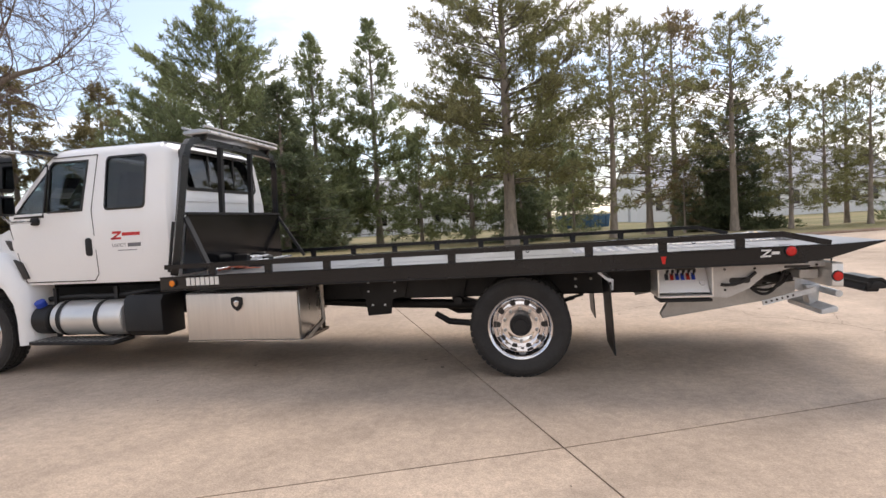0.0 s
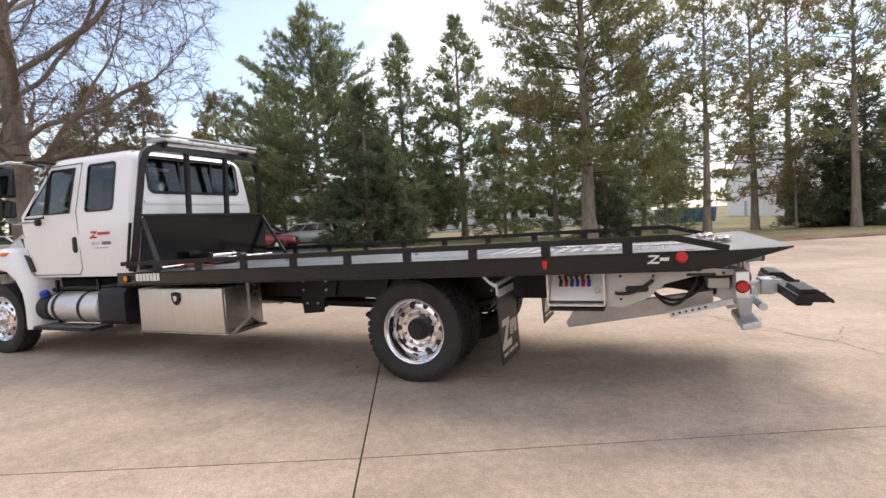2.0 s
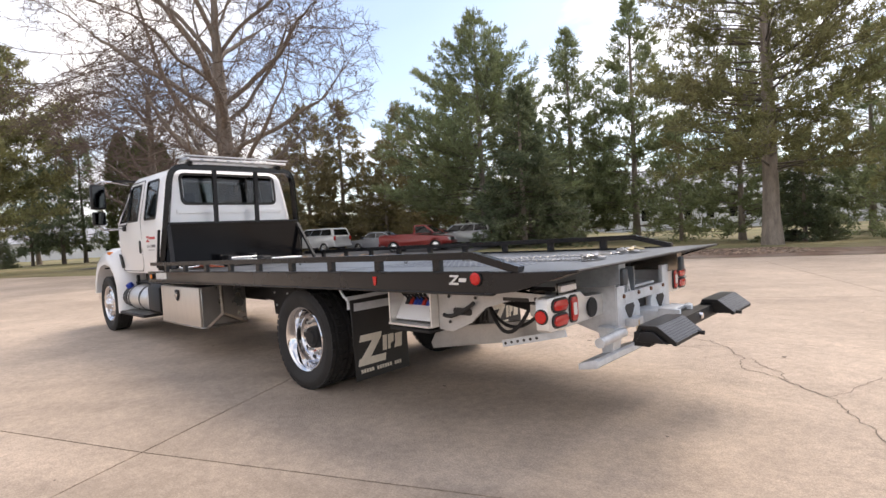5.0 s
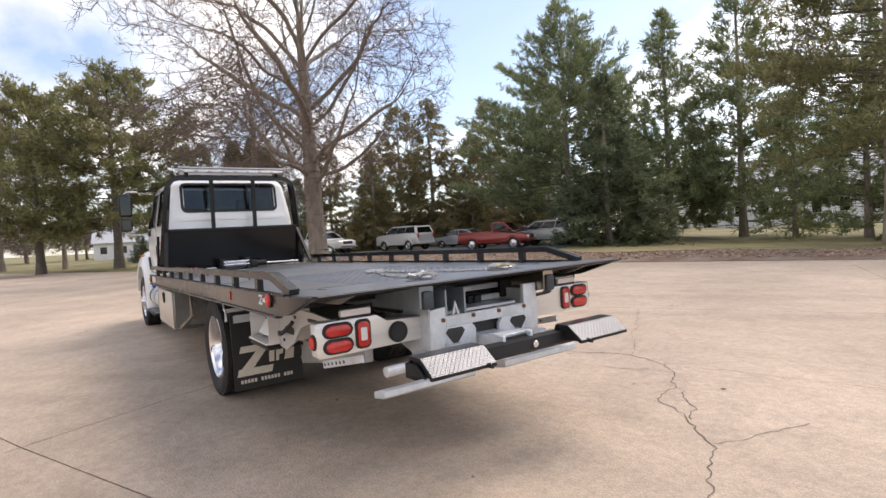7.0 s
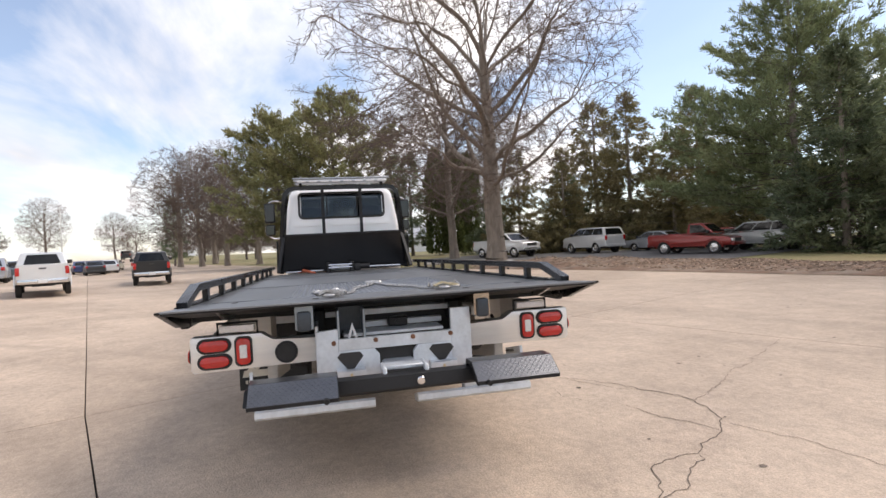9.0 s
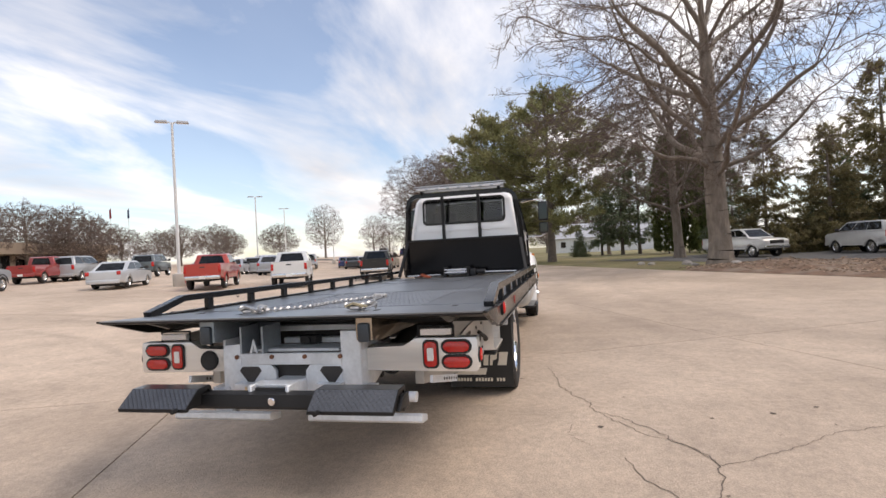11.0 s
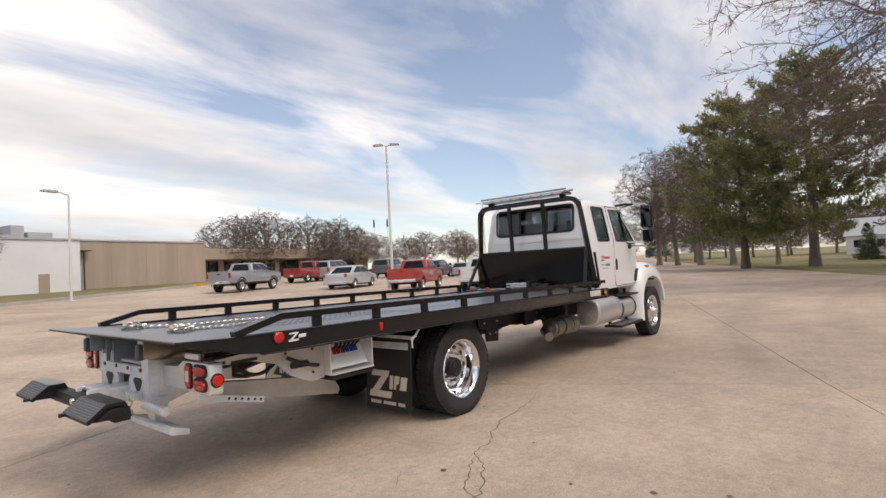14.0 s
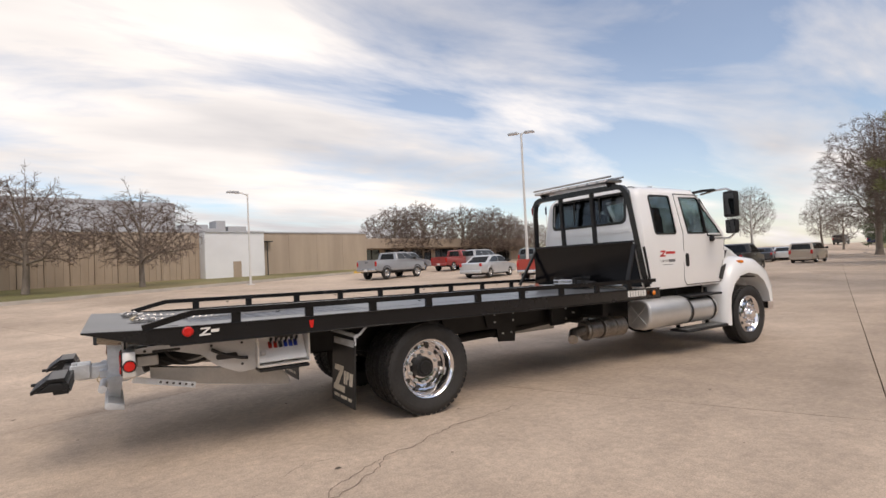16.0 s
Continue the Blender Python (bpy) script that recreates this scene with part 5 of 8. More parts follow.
    prism(bm, [(c[0] + dx, c[1] + dz) for dx, dz in ((-0.03, 0.02), (0.0, 0.035), (0.03, 0.02), (0.022, -0.02), (0, -0.035), (-0.022, -0.02))], "y", -1.196, -1.204, 0.003)
    bm2 = BM()
    box(bm2, -3.40, -2.13, -1.17, -0.62, 0.376, 0.388, 0.003)
    part("toolbox_sill", bm2, ALU, tb)
    part("latch_paddle", bm, ALU, tb)
    bm = BM()
    sweep(bm, [(-1.98, -0.98, 0.95), (-1.98, -0.98, 0.55), (-2.10, -1.10, 0.40)], rect(0.04, 0.03))
    sweep(bm, [(-1.98, -0.98, 0.55), (-2.12, -0.66, 0.40)], rect(0.035, 0.03))
    sweep(bm, [(-2.10, -1.12, 0.395), (-2.10, -0.62, 0.395)], rect(0.035, 0.03))
    part("toolbox_bracket", bm, DARKPIPE, truck)
    bm = BM()
    for k in range(4):
        sweep(bm, [(-3.55 + 0.03 * k, -0.85, 0.82), (-3.50 + 0.02 * k, -0.95 - 0.02 * k, 0.62), (-3.47, -0.88, 0.52 + 0.03 * k)], ring(0.012, 6))
    pieces("battery_cable", bm, REDP, truck, "red cables behind the toolbox")


fittings()


# ---- rear of the truck ----
def mudflap(sy):
    x, y0, y1, z0, z1 = 0.80, 0.58, 1.17, 0.205, 0.875
    bm = BM()
    box(bm, x - 0.006, x + 0.006, *sorted((sy * y0, sy * y1)), z0, z1, 0.003)
    for v in bm.verts:
        v.co.x -= 0.03 * (v.co.z - z1) / (z1 - z0)
    flap = part("mudflap", bm, MUDFLAP, truck, "black rubber mudflap with a pale slanted emblem")
    bm = BM()
    cyy = sy * 0.885
    bm3 = BM()
    # emblem: plain slanted bars; it reads the same way from behind on both sides
    for pts in ([(-0.215, 0.345), (0.015, 0.345), (-0.005, 0.290), (-0.23, 0.290)], [(-0.085, 0.30), (0.0, 0.30), (-0.145, 0.13), (-0.245, 0.13)], [(-0.245, 0.155), (0.045, 0.155), (0.03, 0.095), (-0.26, 0.095)],
                [(0.02, 0.305), (0.065, 0.305), (0.055, 0.180), (0.01, 0.180)], [(0.08, 0.305), (0.145, 0.305), (0.135, 0.235), (0.10, 0.225), (0.095, 0.180), (0.07, 0.180)], [(0.16, 0.30), (0.245, 0.30), (0.235, 0.255), (0.225, 0.180), (0.14, 0.180), (0.155, 0.225)]):
        prism(bm, [(cyy + p[0], z0 + 0.02 + p[1]) for p in pts], "x", x + 0.0075, x + 0.0095)
    for i in range(16):
        yy = cyy - 0.235 + i * 0.028
        if i in (5, 12):
            continue
        box(bm3, x + 0.0075, x + 0.0095, yy, yy + 0.020, z0 + 0.055, z0 + 0.085)
    for b in (bm, bm3):
        for v in b.verts:
            v.co.x -= 0.03 * (v.co.z - z1) / (z1 - z0)
    part("flap_emblem", bm, MARK_SILVER, flap)
    pieces("lettering_bar", bm3, MARK_SILVER, flap)
    bm = BM()
    box(bm, x + 0.008, x + 0.016, *sorted((sy * (y0 + 0.06), sy * (y1 - 0.03))), z1 - 0.10, z1 - 0.035, 0.002)
    part("flap_clamp", bm, GALV, flap)
    bm = BM()
    sweep(bm, [(x, sy * 0.44, 0.90), (x, sy * 1.20, 0.885)], rect(0.03, 0.03))
    sweep(bm, [(x - 0.10, sy * 1.19, 0.965), (x - 0.03, sy * 1.20, 0.90), (x + 0.02, sy * 1.20, 0.885), (x + 0.02, sy * 1.20, 0.80)], rect(0.012, 0.02))
    part("flap_hanger", bm, GALV, truck)


def control_box(sy):
    x0, x1, z0, z1 = 1.225, 1.655, 0.705, 0.985
    y1 = 1.11
    bm = BM()
    # an open tray: back, top, ends, sloping floor
    box(bm, x0, x1, *sorted((sy * 0.80, sy * 0.815)), z0, z1)
    box(bm, x0, x1, *sorted((sy * 0.80, sy * y1)), z1 - 0.014, z1)
    box(bm, x0 - 0.012, x0, *sorted((sy * 0.80, sy * y1)), z0, z1)
    box(bm, x1, x1 + 0.012, *sorted((sy * 0.80, sy * y1)), z0, z1)
    box(bm, x0, x1, *sorted((sy * 0.80, sy * (y1 + 0.02))), z0, z0 + 0.014)
    tray = part("control_box", bm, STEEL, truck, "stainless control box with a row of levers")
    bm = BM()
    prism(bm, [(sy * 0.90, 0.955), (sy * 0.92, 0.965), (sy * 1.06, 0.740), (sy * 1.04, 0.730)], "x", x0 + 0.004, x1 - 0.004)
    part("control_panel", bm, WHITE, tray, "white sloping control panel")
    tones = (SLATE, REDP, BLUE, BLUE, REDP, BLUE) if sy < 0 else (BLUE, BLUE, BLUE, SLATE, REDP, REDP)
    for k in range(6):
        x = x0 + 0.085 + k * 0.045
        bm = BM()
        cyl(bm, (x, sy * 0.985, 0.880), (x, sy * 1.030, 0.925), 0.008, 8)
        cyl(bm, (x, sy * 1.022, 0.917), (x, sy * 1.042, 0.937), 0.013, 8, None, 0.004)
        part("lever", bm, BLACKSAT, tray)
        bm = BM()
        prism(bm, [(sy * 0.963, 0.899), (sy * 0.986, 0.903), (sy * 1.020, 0.848), (sy * 0.997, 0.844)], "x", x - 0.0135, x + 0.0135, 0.003)
        part("lever_tag", bm, tones[k], tray)
    bm = BM()
    # the hand slot is not cut: its shade is a dark plate
    prism(bm, rounded(0.16, 0.03, 0.012, 3, (x0 + x1) / 2, z1 - 0.028), "y", sy * y1, sy * (y1 - 0.015))
    part("hand_slot", bm, DARK_TRIM_AND_HOLES, tray)
    bm = BM()
    cyl(bm, (x1 - 0.055, sy * 1.02, 0.815), (x1 - 0.055, sy * 1.034, 0.824), 0.024, 16)
    part("gauge", bm, CLEAR_LENS, tray)
    bm = BM()
    box(bm, x0, x1, *sorted((sy * 0.86, sy * 1.12)), 0.665, 0.690, 0.004)
    part("box_shelf", bm, BLACKSAT, tray)
    # side plate behind the box
    bm = BM()
    prism(bm, [(1.67, 0.99), (2.30, 0.985), (2.62, 0.97), (2.62, 0.93), (2.30, 0.925), (2.10, 0.87), (1.98, 0.76), (1.80, 0.68), (1.67, 0.69)], "y", sy * 1.02, sy * 1.035, 0.003)
    plate = part("side_plate", bm, SATINPLATE, truck, "cut stainless side plate")
    for cx, cz, w, h in ((1.90, 0.83, 0.17, 0.05), (2.35, 0.935, 0.20, 0.022)):
        # dark plate laid on the steel to show a shaded opening
        bm = BM()
        prism(bm, rounded(w, h, h * 0.42, 3, cx, cz), "y", sy * 1.036, sy * 1.039)
        part("plate_slot", bm, DARK_TRIM_AND_HOLES, plate)
    for x, z in ((1.78, 0.93), (2.02, 0.93), (1.78, 0.75), (2.5, 0.945)):
        bm = BM()
        cyl(bm, (x, sy * 1.035, z), (x, sy * 1.043, z), 0.011, 8)
        part("plate_bolt", bm, DARK_TRIM_AND_HOLES, plate)


def tail_panel(sy):
    """A stainless lamp panel that stands out to each side, with its lamps."""
    x0, x1 = 2.565, 2.650
    bm = BM()
    pts = [(0.46, 0.775), (1.13, 0.765), (1.145, 0.78), (1.145, 0.955), (1.135, 0.967), (0.76, 0.967), (0.70, 0.918), (0.46, 0.918)]
    prism(bm, [(sy * y, z) for y, z in pts], "x", x0, x1, 0.005)
    panel = part("tail_panel", bm, STEEL, truck, "stainless tail lamp panel")
    for zc in (0.915, 0.825):
        bm = BM()
        prism(bm, rounded(0.185, 0.086, 0.043, 6, sy * 1.018, zc), "x", x1 - 0.002, x1 + 0.010, 0.004)
        grommet = part("grommet", bm, RUBBER, panel)
        bm = BM()
        prism(bm, rounded(0.155, 0.060, 0.030, 6, sy * 1.018, zc), "x", x1 + 0.004, x1 + 0.020, 0.008, 3)
        part("oval_lamp", bm, RED_LENS, panel, "red oval tail lamp")
    bm = BM()
    prism(bm, rounded(0.096, 0.170, 0.028, 5, sy * 0.862, 0.872), "x", x1 - 0.002, x1 + 0.010, 0.004)
    part("grommet", bm, RUBBER, panel)
    bm = BM()
    prism(bm, rounded(0.074, 0.146, 0.022, 5, sy * 0.862, 0.872), "x", x1 + 0.004, x1 + 0.018, 0.006, 3)
    part("stop_lamp", bm, RED_LENS, panel, "red rectangular lamp with a clear middle")
    bm = BM()
    prism(bm, rounded(0.040, 0.076, 0.008, 3, sy * 0.862, 0.872), "x", x1 + 0.016, x1 + 0.022, 0.002)
    part("reverse_lens", bm, CLEAR_LENS, panel)
    if sy < 0:
        bm = BM()
        cyl(bm, (x1 - 0.002, -0.628, 0.846), (x1 + 0.014, -0.628, 0.846), 0.064, 28, None, 0.004)
        part("work_light", bm, BLACKSAT, panel, "round black work light")
        bm = BM()
        cyl(bm, (x1 + 0.013, -0.628, 0.846), (x1 + 0.016, -0.628, 0.846), 0.050, 28)
        part("work_light_face", bm, RUBBER, panel)
    bm = BM()
    cyl(bm, (2.605, sy * 1.142, 0.858), (2.605, sy * 1.152, 0.858), 0.046, 24, None, 0.003)
    part("grommet", bm, RUBBER, panel)
    bm = BM()
    cyl(bm, (2.605, sy * 1.15, 0.858), (2.605, sy * 1.162, 0.858), 0.037, 24, None, 0.005)
    part("side_lamp", bm, RED_REFL, panel, "round red side lamp")
    # little framed lamp on top
    bm = BM()
    box(bm, 2.61, 2.65, *sorted((sy * 0.80, sy * 0.99)), 0.982, 1.022, 0.004)
    top = part("plate_lamp", bm, CLEAR_LENS, panel, "small white lamp in a black loop")
    bm = BM()
    for pts in ([(2.63, sy * 0.785, 0.97), (2.63, sy * 0.785, 1.035), (2.63, sy * 1.0, 1.035), (2.63, sy * 1.0, 0.97)],):
        sweep(bm, pts, ring(0.007, 6))
    part("lamp_guard", bm, BLACKSAT, panel)
    # arm from the frame to the panel
    bm = BM()
    box(bm, 2.40, 2.55, *sorted((sy * 0.44, sy * 0.96)), 0.82, 0.90, 0.006)
    part("panel_arm", bm, PLATE, truck)


def wheel_lift():
    # gantry plate with cut-outs, built of flat members
    bm = BM()
    xg0, xg1 = 2.72, 2.75
    for sy in (-1, 1):
        prism(bm, [(sy * 0.335, 1.035 if sy > 0 else 0.965), (sy * 0.455, 1.035 if sy > 0 else 0.955), (sy * 0.46, 0.66), (sy * 0.335, 0.66)], "x", xg0, xg1, 0.003)
    box(bm, xg0, xg1, -0.335, 0.335, 0.835, 0.905, 0.003)
    for sy in (-1, 1):
        prism(bm, [(sy * 0.335, 0.835), (sy * 0.13, 0.835), (sy * 0.10, 0.80), (sy * 0.10, 0.66), (sy * 0.335, 0.66)], "x", xg0 - 0.001, xg1 - 0.001, 0.003)
    gantry = part("lift_gantry", bm, GALV, truck, "galvanised underlift gantry plate")
    for sy in (-1, 1):
        # the hole's shade as a dark shape on the uncut plate
        bm = BM()
        y = sy * 0.27
        prism(bm, [(y - 0.075, 0.80), (y - 0.055, 0.825), (y + 0.055, 0.825), (y + 0.075, 0.80), (y + 0.02, 0.73), (y - 0.02, 0.73)], "x", xg1 - 0.004, xg1 + 0.003)
        part("gantry_hole", bm, DARK_TRIM_AND_HOLES, gantry)
        bm = BM()
        prism(bm, [(y - 0.08, 0.735), (y - 0.02, 0.728), (y + 0.02, 0.728), (y + 0.08, 0.735), (y + 0.08, 0.68), (y - 0.08, 0.68)], "x", xg1, xg1 + 0.06, 0.004)
        part("arm_socket", bm, GALV, gantry)
        bm = BM()
        cyl(bm, (xg1 + 0.055, y, 0.715), (xg1 + 0.055, y, 0.665), 0.010, 8)
        sweep(bm, [(xg1 + 0.06 + 0.018 * math.cos(a), y, 0.655 + 0.022 * math.sin(a)) for a in [2 * math.pi * i / 10 for i in range(11)]], ring(0.005, 5), False)
        part("lock_pin", bm, GOLD, gantry)
        # side cheeks that run forward
        bm = BM()
        prism(bm, [(2.20, 0.98), (2.74, 0.99), (2.74, 0.66), (2.62, 0.64), (2.36, 0.72), (2.20, 0.86)], "y", sy * 0.445, sy * 0.462, 0.003)
        part("gantry_cheek", bm, GALV, gantry)
    for y in (-0.36, -0.12, 0.10, 0.33):
        bm = BM()
        cyl(bm, (xg1 - 0.002, y, 0.885), (xg1 + 0.010, y, 0.885), 0.014, 8)
        part("gantry_bolt", bm, RUST, gantry)
    # dark sheet for the shade in the pocket behind the opening, with tilt cylinder
    bm = BM()
    box(bm, 2.30, 2.34, -0.44, 0.44, 0.66, 1.05)
    part("lift_bulkhead", bm, CHASSIS, gantry)
    bm = BM()
    box(bm, 2.52, 2.70, -0.30, 0.30, 0.905, 0.925, 0.004)
    part("gantry_shelf", bm, GALV, gantry)
    # upright guide channel beside the opening, open to the rear, with a pointed latch at its foot
    bm = BM()
    prism(bm, [(-0.335, 1.07), (-0.323, 1.07), (-0.323, 0.905), (-0.335, 0.905)], "x", 2.54, 2.752)
    prism(bm, [(-0.187, 1.07), (-0.175, 1.07), (-0.175, 0.905), (-0.187, 0.905)], "x", 2.54, 2.752)
    pieces("guide_cheek", bm, GALV_SHADED, gantry)
    # shade inside the channel is put into this plate's dark slate colour
    bm = BM()
    box(bm, 2.54, 2.556, -0.323, -0.187, 0.905, 1.07)
    part("guide_channel", bm, SLATE, gantry)
    bm = BM()
    sweep(bm, [(2.735, -0.272, 0.905), (2.735, -0.250, 0.975), (2.735, -0.228, 0.905)], rect(0.012, 0.014))
    part("guide_latch", bm, GALV, gantry)
    # cross bars and a tube seen through the opening
    bm = BM()
    box(bm, 2.46, 2.50, -0.175, 0.335, 0.925, 0.962, 0.004)
    box(bm, 2.37, 2.41, -0.43, 0.43, 0.992, 1.030, 0.004)
    pieces("bed_cross_bar", bm, GALV, gantry)
    bm = BM()
    box(bm, 2.50, 2.58, -0.02, 0.10, 0.930, 0.985, 0.006)
    cyl(bm, (2.58, 0.04, 0.957), (2.60, 0.04, 0.957), 0.020, 14)
    part("latch_block", bm, BLACKSAT, gantry)
    # lower channel beams that run forward under the deck
    for sy in (-1, 1):
        bm = BM()
        prism(bm, [(1.30, 0.50), (1.32, 0.455), (2.45, 0.645), (2.45, 0.78), (1.52, 0.64), (1.40, 0.66)], "y", sy * 0.70, sy * 0.76, 0.005)
        part("lift_beam", bm, PLATE, truck, "sloping silver underlift beam")
        bm = BM()
        cyl(bm, (1.75, sy * 0.50, 0.90), (2.50, sy * 0.56, 0.78), 0.07, 18, None, 0.008)
        cyl(bm, (1.55, sy * 0.50, 0.94), (1.80, sy * 0.50, 0.89), 0.026, 14)
        part("lift_cylinder", bm, CHASSIS, truck)
        bm = BM()
        for (xa, za), (xb, zb), sag, yy, r in (((1.98, 0.86), (2.34, 0.90), 0.20, 0.84, 0.013), ((1.96, 0.83), (2.40, 0.85), 0.13, 0.80, 0.012), ((1.74, 0.80), (2.02, 0.90), 0.035, 1.055, 0.014)):
            sweep(bm, [(xa + (xb - xa) * i / 14, sy * (yy + 0.03 * math.sin(i / 14 * math.pi)), za + (zb - za) * i / 14 - sag * (1.0 if sy < 0 else 0.45) * math.sin(i / 14 * math.pi) ** 0.8) for i in range(15)], ring(r, 7))
        pieces("hydraulic_hose", bm, RUBBER, truck)
        # perforated bar
        bm = BM()
        sweep(bm, [(2.13, sy * 0.90, 0.606), (2.58, sy * 0.84, 0.707)], rect(0.018, 0.046))
        bar = part("perforated_bar", bm, GALV, truck)
        for i in range(6):
            # dark plug through the bar shows the shade of a hole
            bm = BM()
            c = Vector((2.155 + i * 0.046, sy * (0.8967 - i * 0.0061), 0.6116 + i * 0.0103))
            cyl(bm, c + Vector((0, -0.0115, 0)), c + Vector((0, 0.0115, 0)), 0.010, 10)
            part("bar_hole", bm, DARK_TRIM_AND_HOLES, bar)
        # tow arm tubes parked across the tail
        bm = BM()
        y0, y1 = (0.44, 0.80)
        sweep(bm, [(2.775, sy * y0, 0.66), (2.785, sy * y1, 0.655)], ring(0.031, 12))
        part("arm_tube", bm, GALV, gantry)
        # low foot plates
        bm = BM()
        ya, yb = (-0.81, -0.14) if sy < 0 else (0.11, 0.82)
        prism(bm, [(2.64, 0.475), (2.76, 0.495), (2.775, 0.51), (2.77, 0.54), (2.75, 0.55), (2.64, 0.515)], "y", ya, yb, 0.004)
        foot = part("stabiliser_foot", bm, GALV, truck, "flat galvanised stabiliser foot")
        bm = BM()
        ym = (ya + yb) / 2
        prism(bm, [(2.64, 0.70), (2.76, 0.70), (2.74, 0.54), (2.67, 0.51)], "y", ym - 0.06, ym + 0.06, 0.004)
        part("foot_leg", bm, GALV, foot)
    # stinger boom and crossbar
    bm = BM()
    box(bm, 2.40, 2.985, -0.085, 0.105, 0.640, 0.757, 0.010)
    boom = part("stinger_boom", bm, GALV, truck, "galvanised square stinger boom")
    bm = BM()
    for y in (-0.115, 0.113):
        box(bm, 2.88, 3.03, y, y + 0.022, 0.655, 0.778, 0.006)
    box(bm, 2.88, 2.98, -0.094, 0.114, 0.758, 0.774, 0.004)
    part("stinger_head", bm, GALV, boom)
    # dark end face instead of the shaded inside of the boom tube
    bm = BM()
    box(bm, 2.986, 2.996, -0.09, 0.11, 0.66, 0.757)
    part("stinger_pocket", bm, DARK_TRIM_AND_HOLES, boom)
    # dark sheet for the shade in the gantry's throat behind the boom
    bm = BM()
    box(bm, 2.69, 2.70, -0.125, 0.125, 0.66, 0.84)
    part("boom_throat", bm, DARK_TRIM_AND_HOLES, gantry)
    bm = BM()
    cyl(bm, (3.08, 0.075, 0.712), (3.115, 0.075, 0.712), 0.022, 16, None, 0.005)
    part("pivot_pin", bm, CHROME, boom)
    bm = BM()
    prism(bm, [(3., 0.665), (3.09, 0.665), (3.1, 0.68), (3.09, 0.745), (3., 0.745)], "y", -0.80, 0.82, 0.006)
    cross = part("crossbar", bm, BLACKSAT, truck, "black folding crossbar of the wheel lift")
    for sy, ya, yb in ((-1, -0.785, -0.355), (1, 0.345, 0.805)):
        bm = BM()
        # hat-shaped pad open at its ends
        outer = [(2.985, 0.682), (3.025, 0.782), (3.13, 0.782), (3.235, 0.702), (3.235, 0.684), (3.22, 0.684), (3.125, 0.764), (3.04, 0.764), (3.005, 0.682)]
        prism(bm, outer, "y", ya, yb)
        prism(bm, [(3.01, 0.684), (3.04, 0.762), (3.125, 0.762), (3.21, 0.690)], "y", ya + 0.012, ya + 0.022)
        prism(bm, [(3.01, 0.684), (3.04, 0.762), (3.125, 0.762), (3.21, 0.690)], "y", yb - 0.022, yb - 0.012)
        pad = part("lift_pad", bm, BLACKSAT, cross, "black wheel pad with treadplate top")
        bm = BM()
        prism(bm, [(3.132, 0.7845), (3.2375, 0.704), (3.235, 0.7015), (3.1295, 0.782)], "y", ya + 0.004, yb - 0.004)
        prism(bm, [(3.027, 0.7825), (3.129, 0.7825), (3.129, 0.7855), (3.027, 0.7855)], "y", ya + 0.004, yb - 0.004)
        nrm = Vector((0.607, 0, 0.795))
        for i in range(30):
            for j in range(8):
                t = (j + 0.5) / 8
                c = Vector((3.132 + 0.1055 * t, ya + 0.012 + i * (yb - ya - 0.024) / 29, 0.7845 - 0.0805 * t))
                e = Vector((0.0042, 0.0055 if (i + j) % 2 else -0.0055, -0.0032))
                n2 = e.cross(nrm).normalized() * 0.0022
                vs = [bm.verts.new(q) for q in (c - e - n2, c - e + n2, c + e + n2, c + e - n2)]
                tp = [bm.verts.new(q + nrm * 0.002) for q in (c - e * 0.8, c + e * 0.8)]
                bm.faces.new((vs[0], vs[3], tp[1], tp[0])); bm.faces.new((vs[1], tp[0], tp[1], vs[2]))
        part("treadplate", bm, TREADPLATE, cross)
        bm = BM()
        y = ya if sy < 0 else yb
        prism(bm, [(3.012, 0.690), (3.05, 0.752), (3.115, 0.752), (3.195, 0.692)], "y", *sorted((y, y + sy * 0.022)), 0.006)
        part("pad_end", bm, BLACKSAT, cross)
        bm = BM()
        sweep(bm, [(3.19, yb - 0.06 if sy < 0 else ya + 0.06, 0.697), (3.27, yb - 0.06 if sy < 0 else ya + 0.06, 0.697)], ring(0.013, 10))
        part("pad_pin", bm, BLACKSAT, cross)


SATINPLATE = material("satin_plate_steel", (0.60, 0.595, 0.585), 0.46, metal=0.35, var=0.10, scale=5, fine=60, rough_var=0.1, second=((0.46, 0.45, 0.44), 0.6))
RUST = material("rusty_bolt", (0.20, 0.09, 0.05), 0.7, metal=0.3, var=0.3, scale=40)
for sy in (-1, 1):
    mudflap(sy)
    control_box(sy)
    tail_panel(sy)
wheel_lift()


# ---- chains on the deck ----
def deck_top(x):
    return 1.082 + 0.012 * x + max(0.0, x - 2.1) * 0.0375


